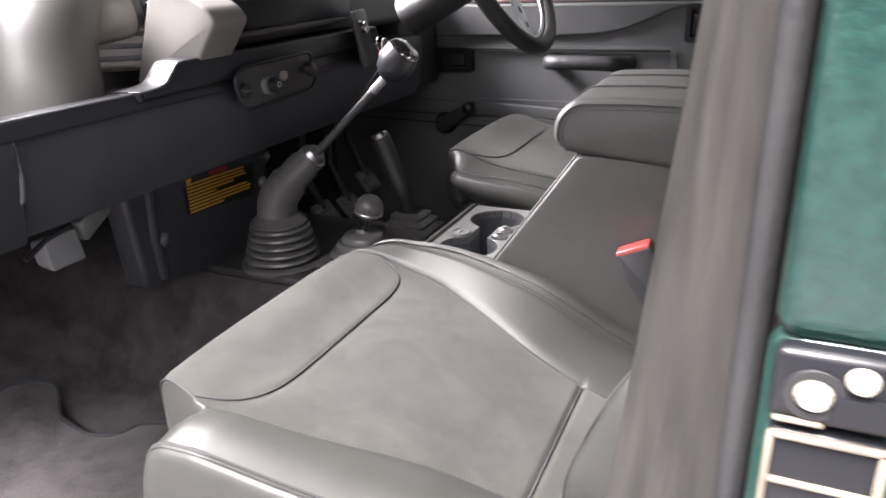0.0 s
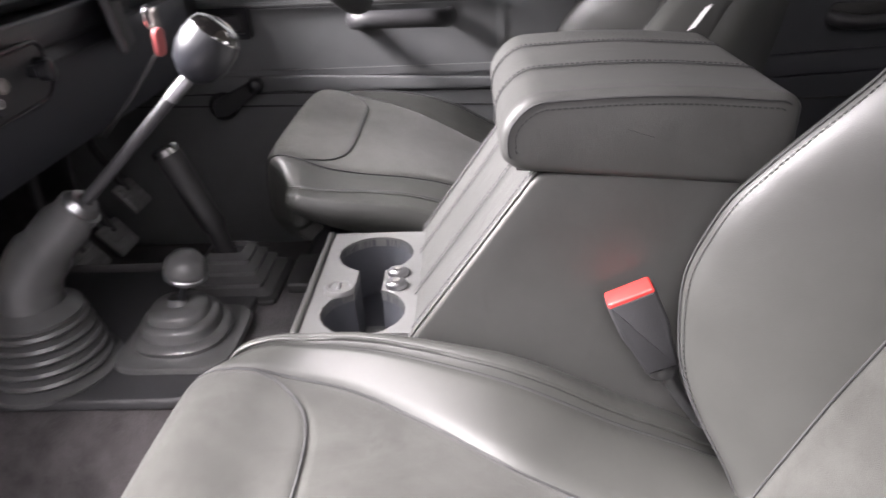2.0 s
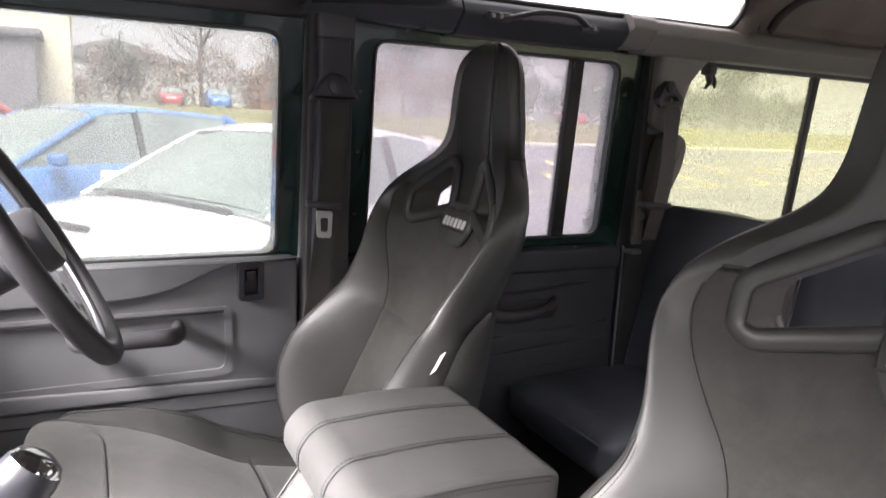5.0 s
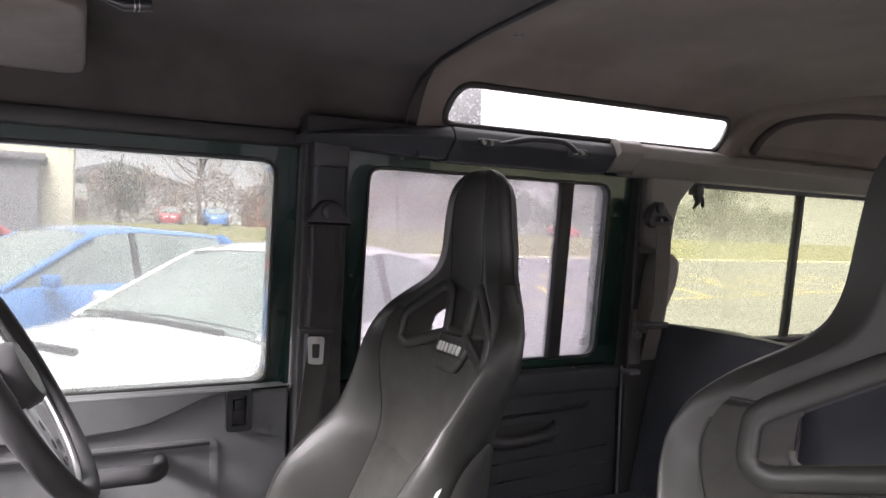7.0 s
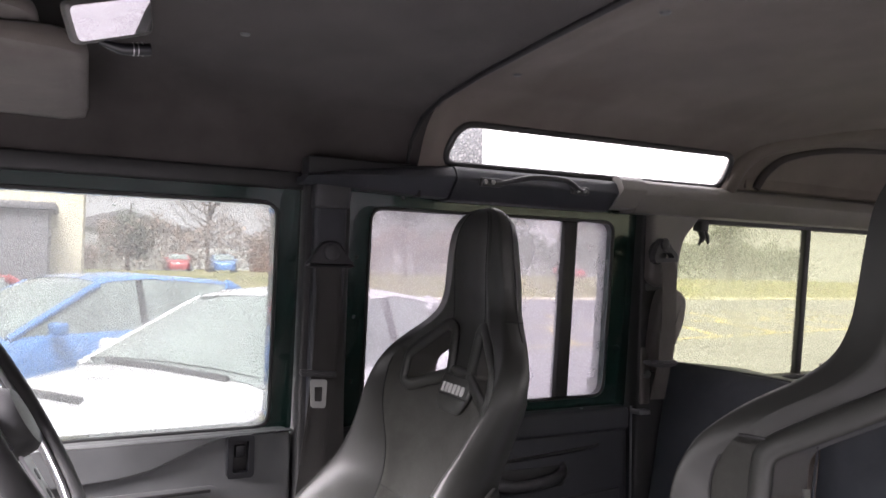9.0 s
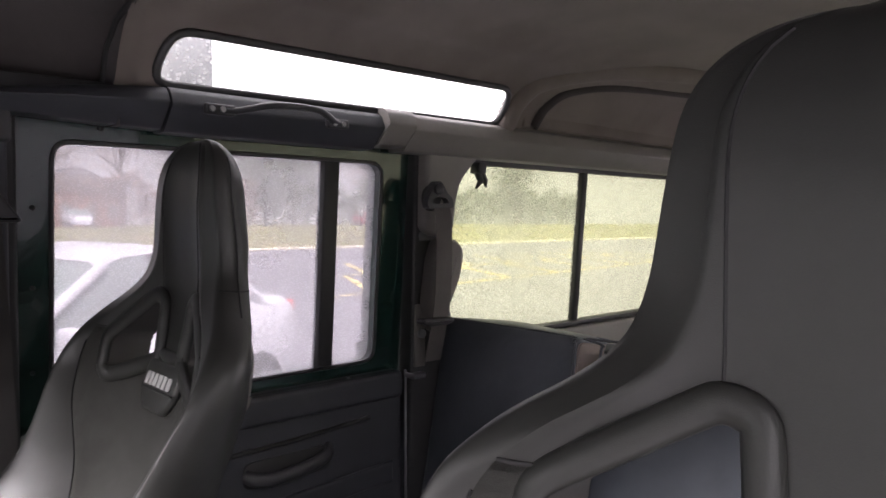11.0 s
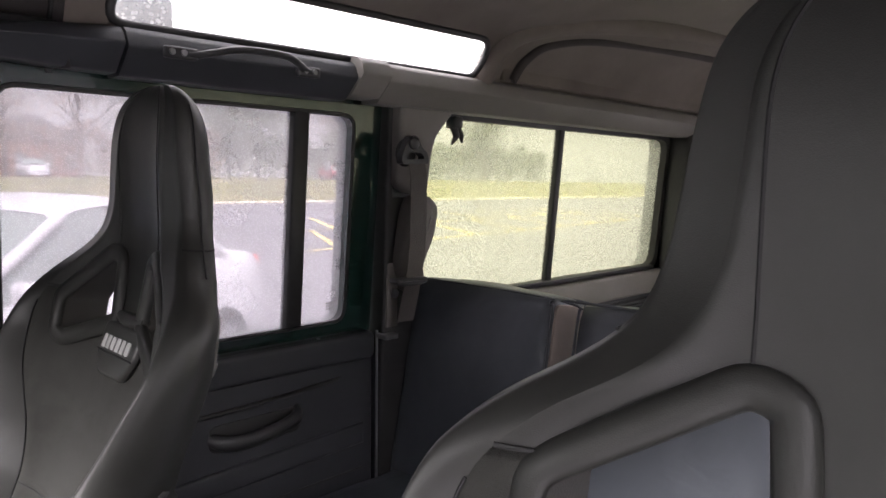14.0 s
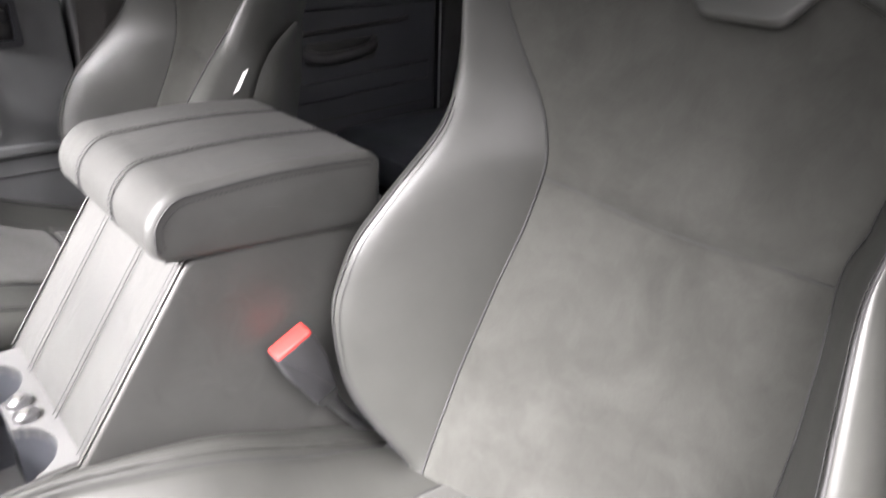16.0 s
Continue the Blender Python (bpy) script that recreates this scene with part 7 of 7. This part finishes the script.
def car(x, y, turn, paint, label, roof=1.43, long=4.4, wide=1.74, scoop=False, hatch=False, base=0.0):
    """A parked saloon; its own y runs forward."""
    c = thing("parked_car", (x, y, base), label, "car", "parked cars")
    M = Matrix.Translation((x, y, base)) @ pose(0, 0, 0, 0, 0, turn)
    h = long / 2
    hw = wide / 2
    top = table([(-h, 0.72), (-h + 0.06, 0.90), (-h + 0.25, 0.98), (-1.35, 1.02), (-0.5, 0.98), (0.70, 0.98), (0.95, 0.965), (1.5, 0.90), (h - 0.25, 0.80), (h - 0.06, 0.70), (h, 0.58)])
    half = table([(-h, 0.74), (-h + 0.1, 0.90), (-h + 0.5, 0.97), (0, 1.0), (1.2, 0.99), (h - 0.45, 0.92), (h - 0.12, 0.78), (h, 0.62)])
    rows = []
    for s in np.linspace(-h, h, 60):
        w, t = hw * half(s), top(s)
        sec = [(0, 0.22), (w * 0.85, 0.22), (w * 0.96, 0.30), (w * 0.99, 0.45), (w, 0.60), (w * 0.985, 0.75), (w * 0.95, t - 0.06), (w * 0.90, t - 0.015), (w * 0.80, t + 0.005), (w * 0.5, t + 0.022), (0, t + 0.03)]
        ring_ = sec + [(-a, b) for a, b in sec[::-1]][1:-1]
        rows.append([(a, s, b) for a, b in ring_])
    bm = grid(rows, True)
    bm.verts.ensure_lookup_table()
    n = len(rows[0])
    bm.faces.new([bm.verts[i] for i in range(n)])
    bm.faces.new([bm.verts[i] for i in range(len(bm.verts) - n, len(bm.verts))])
    bmesh.ops.transform(bm, verts=bm.verts, matrix=M)
    body = part("body", auto_smooth(finish(bm), 50), paint, c)
    # cabin: glass shell with a painted roof and posts
    tail = -h + (0.25 if hatch else 0.75)
    roofline = table([(tail, 1.0), (tail + 0.55, roof - 0.06), (-0.45, roof), (-0.05, roof - 0.02), (0.15, roof - 0.06), (0.98, 0.97)])
    stations = np.linspace(tail, 0.98, 46)
    def cabin(s, k):
        t = roofline(s)
        lo = hw * 0.90 * half(s)
        up = lo - 0.30 * (t - 0.97)
        sec = [(lo, 0.955), (lo - 0.3 * (t - 0.97) * 0.5, 0.5 * (t + 0.96)), (up, t - 0.035), (up - 0.06, t), (up * 0.5, t + 0.02), (0, t + 0.028)]
        return [(a * k, s, b) for a, b in sec] + [(-a * k, s, b) for a, b in sec[::-1]][1:]
    glass = grid([cabin(s, 1.0) for s in stations])
    bmesh.ops.transform(glass, verts=glass.verts, matrix=M)
    part("windows", finish(glass), CAR_GLASS, c, "dark rain-beaded car windows")
    screen_bm = grid([[Vector((p[0] * 0.985, p[1] + 0.006, p[2] + 0.008)) for p in cabin(s, 1.0)[2:-2]] for s in stations if 0.20 <= s <= 0.95])
    bmesh.ops.transform(screen_bm, verts=screen_bm.verts, matrix=M)
    part("windscreen", finish(screen_bm), MISTED_SCREEN, c, "pale misted windscreen")
    roof_bm = grid([[Vector((p[0] * 1.004, p[1], p[2] + 0.006)) for p in cabin(s, 1.0)[2:-2]] for s in stations if tail + 0.52 <= s <= 0.17])
    bmesh.ops.transform(roof_bm, verts=roof_bm.verts, matrix=M)
    part("roof", finish(roof_bm), paint, c)
    for sg in (-1, 1):
        for line, r in (([(s, cabin(s, 1.0)[2]) for s in np.linspace(0.12, 0.96, 8)], 0.035), ([(s, cabin(s, 1.0)[2]) for s in np.linspace(tail + 0.03, tail + 0.58, 8)], 0.07)):
            part("post", tube([M @ Vector((sg * abs(p[0]) * 1.005, p[1], p[2])) for _, p in line], r, 8), paint, c)
        mid = cabin(-0.28, 1.0)
        part("post", tube([M @ Vector((sg * abs(p[0]) * 1.004, -0.30, p[2])) for p in mid[:3]], 0.035, 8), RUBBER, c)
        part("wing_mirror", box((-0.09, -0.05, -0.055), (0.09, 0.06, 0.055), 0.03, 3, M @ Matrix.Translation((sg * (hw + 0.06), 0.62, 1.03))), paint, c)
        for s in (1.32, -1.28):
            w = part("wheel", lathe([(0.0, 0.02), (0.20, 0.02), (0.215, 0.03), (0.30, 0.03), (0.315, 0.0), (0.315, -0.16), (0.30, -0.19), (0, -0.19)], M @ Vector((sg * hw * 0.985, s, 0.315)), (M.to_3x3() @ Vector((sg, 0, 0))), 28), TYRE, c)
            part("rim", lathe([(0, 0.03), (0.05, 0.028), (0.19, 0.012), (0.205, 0.026), (0.205, 0.0)], M @ Vector((sg * (hw * 0.985 + 0.012), s, 0.315)), (M.to_3x3() @ Vector((sg, 0, 0))), 20), STEEL, w)
        part("tail_lamp", box((-0.05, -0.03, -0.08), (0.07, 0.14, 0.07), 0.03, 3, M @ Matrix.Translation((sg * (hw * 0.80), -h + 0.12, 0.86))), LAMP_RED, c, "red tail lamp")
        part("headlamp", box((-0.16, -0.16, -0.07), (0.16, 0.06, 0.07), 0.04, 3, M @ Matrix.Translation((sg * (hw * 0.68), h - 0.20, 0.70)) @ pose(0, 0, 0, 0, 0, -sg * 22)), SILVER, c, "clear headlamp")
    part("wiper", tube([M @ Vector((-0.55, 1.0, 0.985)), M @ Vector((0.05, 0.98, 1.0)), M @ Vector((0.5, 0.96, 1.0))], 0.022, 6), RUBBER, c)
    if scoop:
        sc = part("bonnet_scoop", slab(rounded([(-0.24, 1.20), (0.24, 1.20), (0.28, 1.62), (-0.28, 1.62)], 0.06), 0.055, 0.02, M @ Matrix.Translation((0, 0, 0.915)) @ pose(0, 0, 0, -6) @ Matrix.Translation((0, 0, 0.12)), 3), paint, c)
        part("scoop_mouth", box((-0.24, 1.600, 0.91), (0.24, 1.630, 0.95), 0.012, 2, M), RUBBER, sc)
    return c


car(4.22, -0.83, 34, WHITE_PAINT, "white saloon with a bonnet scoop, wet with rain", scoop=True)
car(7.32, 0.51, 30, BLUE_PAINT, "blue hatchback parked beyond the white saloon", roof=1.48, hatch=True)
car(11.6, 3.0, 30, RED_PAINT, "red saloon parked at the end of the row", roof=1.46, hatch=True)
car(57, -5.6, 86, RED_PAINT, "red hatchback far off on the road", hatch=True, base=FAR)
car(56, -8.8, 86, BLUE_PAINT, "pale blue estate far off on the road", hatch=True, base=FAR)
car(58, -15.8, 85, WHITE_PAINT, "small white hatchback far off on the road", hatch=True, base=FAR)
car(59, -44.0, 85, RED_PAINT, "red saloon far off on the road", hatch=True, base=FAR)


PALE_GREY = material("pale_grey_render", (0.36, 0.36, 0.35), 0.9, grain=0.2, grain_size=20, mottle=0.1, mottle_size=0.6)


def building(x0, y0, x1, y1, tall, mat, label, roof_mat, pitched=0.0, n_win=4, base=0.0):
    b = thing("house", ((x0 + x1) / 2, (y0 + y1) / 2, base), label, "building")
    part("wall", box((x0, y0, base), (x1, y1, tall), 0.03), mat, b)
    if pitched:
        part("roof", slab([(y0 - 0.3, tall), (y1 + 0.3, tall), ((y0 + y1) / 2, tall + pitched)], x1 - x0 + 0.6, 0.03, Matrix.Translation((x0 - 0.3, 0, 0)) @ FROM_YZ), roof_mat, b)
    else:
        part("roof", box((x0 - 0.2, y0 - 0.2, tall), (x1 + 0.2, y1 + 0.2, tall + 0.25), 0.04), roof_mat, b)
    for k in range(n_win):
        y = y0 + (k + 0.5) * (y1 - y0) / n_win
        w = part("window", box((x0 - 0.06, y - 0.5, tall * 0.45), (x0 + 0.05, y + 0.5, tall * 0.75), 0.02), SILVER, b)
        part("pane", box((x0 - 0.08, y - 0.42, tall * 0.47), (x0 - 0.05, y + 0.42, tall * 0.73), 0.01), CAR_GLASS, w)
    return b


building(27, 0.65, 35, 11, 7.0, CREAM, "cream rendered building beside the car park", SLATE, n_win=0)
building(24.9, 1.6, 26.78, 6.0, 3.3, SLATE, "grey clad lean-to against the cream building", SLATE, n_win=0)
building(75, -9, 85, 4, 5.2, PALE_GREY, "long pale house behind the road", SLATE, 2.0, base=FAR)
building(72, -24, 80, -15.5, 4.6, BRICK, "red brick house behind bare trees", SLATE, 2.4, base=FAR)
# unseen block added left of the car to hold back low sky light
building(-14, -20, -8.0, 20, 3.2, SLATE, "added unseen block that holds back low sky light", SLATE, n_win=0)


def tree(x, y, tall, spread, bare=True, seed=1, trunk=0.22):
    r = random.Random(seed)
    t = thing("tree", (x, y, FAR), "bare winter tree with fine twigs" if bare else "dark evergreen tree behind the road", "tree")
    base = Vector((x, y, FAR))
    limbs, tips = [], []
    split = tall * (0.30 if bare else 0.15)
    limbs.append(tube([base, base + Vector((0.05, 0.05, split)), base + Vector((0.1, -0.1, tall * 0.9))], [trunk, trunk * 0.8, 0.04], 7))
    for k in range(16 if bare else 12):
        a = r.uniform(0, 2 * math.pi)
        z0 = split + (tall * 0.65 - split) * k / 15
        reach = spread * (1 - 0.55 * k / 15) * r.uniform(0.7, 1.1)
        s = base + Vector((0.05, 0, z0))
        m = s + Vector((math.cos(a) * reach * 0.5, math.sin(a) * reach * 0.5, reach * r.uniform(0.2, 0.5)))
        e = s + Vector((math.cos(a) * reach, math.sin(a) * reach, reach * r.uniform(0.4, 1.0)))
        limbs.append(tube([s, m, e], [trunk * 0.4, trunk * 0.22, 0.02], 5))
        tips += [s.lerp(m, 0.6), m, m.lerp(e, 0.5), e]
    part("trunk", joined(*limbs), BARK, t)
    verts, faces = [], []
    for k in range(2600 if bare else 3200):
        c = r.choice(tips) + Vector((r.gauss(0, 1), r.gauss(0, 1), r.gauss(0.2, 0.9))) * spread * 0.22
        d = Vector((r.gauss(0, 1), r.gauss(0, 1), r.gauss(0.5, 1))).normalized()
        size, thin = (r.uniform(0.25, 0.6), 0.014) if bare else (r.uniform(0.14, 0.32), 0.10)
        o = d.orthogonal().normalized() * thin
        i = len(verts)
        verts += [c - o, c + o, c + d * size]
        faces.append((i, i + 1, i + 2))
    me = bpy.data.meshes.new("crown")
    me.from_pydata(verts, [], faces)
    me.materials.append(TWIGS if bare else LEAVES)
    ob = new("crown", me)
    ob.parent = t
    ob.matrix_parent_inverse = t.matrix_basis.inverted()
    return t


for k, (x, y, tall, spread, bare) in enumerate([(64, 16, 11, 4.2, True), (68, 11.5, 12, 4.8, True), (70, 3.5, 11, 4.0, True), (66, -2.5, 6.5, 2.6, False), (69, -9.5, 11, 4.5, True),
                                                 (66, -16, 9, 4.0, True), (70, -23, 12, 5.0, True), (72, -31, 14, 5.0, False), (68, -37, 13, 4.5, False), (74, -44, 14, 5.5, False),
                                                 (70, -52, 12, 5.0, True), (76, -62, 14, 5.5, False), (66, -75, 13, 5.0, False), (78, 24, 12, 5.0, True)]):
    tree(x, y, tall, spread, bare, 20 + k)


def hedge(x, y0, y1, tall, mat, label, seed):
    r = random.Random(seed)
    verts, faces = [], []
    n = int(abs(y1 - y0) * 260)
    for k in range(n):
        y = r.uniform(y0, y1)
        h = tall * (0.75 + 0.3 * noise.noise((y * 0.35, seed, 0)) + 0.12 * r.random())
        z = FAR + h * r.random() ** 0.7
        c = Vector((x + r.gauss(0, 0.6), y, z))
        d = Vector((r.gauss(0, 1), r.gauss(0, 1), r.gauss(0.6, 1))).normalized()
        o = d.orthogonal().normalized() * 0.07
        i = len(verts)
        verts += [c - o, c + o, c + d * r.uniform(0.25, 0.55)]
        faces.append((i, i + 1, i + 2))
    me = bpy.data.meshes.new("hedge")
    me.from_pydata(verts, [], faces)
    me.materials.append(mat)
    return tagged(new("hedge", me), label, "hedge", kind="stuff")


hedge(63.5, 0, 26, 2.2, TWIGS, "brown winter hedge along the road", 5)
hedge(64.5, -34, 0, 5.2, TWIGS, "tall russet winter shrubs along the road", 6)
hedge(67, -90, -30, 5.5, LEAVES, "dark green shrubs along the road", 7)
# full ring; its unseen sides are added to hold back low sky light
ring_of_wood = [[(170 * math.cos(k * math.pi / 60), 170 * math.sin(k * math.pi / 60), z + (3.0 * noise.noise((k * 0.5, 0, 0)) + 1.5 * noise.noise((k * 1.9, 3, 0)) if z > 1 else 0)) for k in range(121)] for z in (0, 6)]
solid("far_wood", finish(grid(ring_of_wood)), HAZE, "far line of woodland all round, haze painted in pale grey", "woodland", kind="stuff")
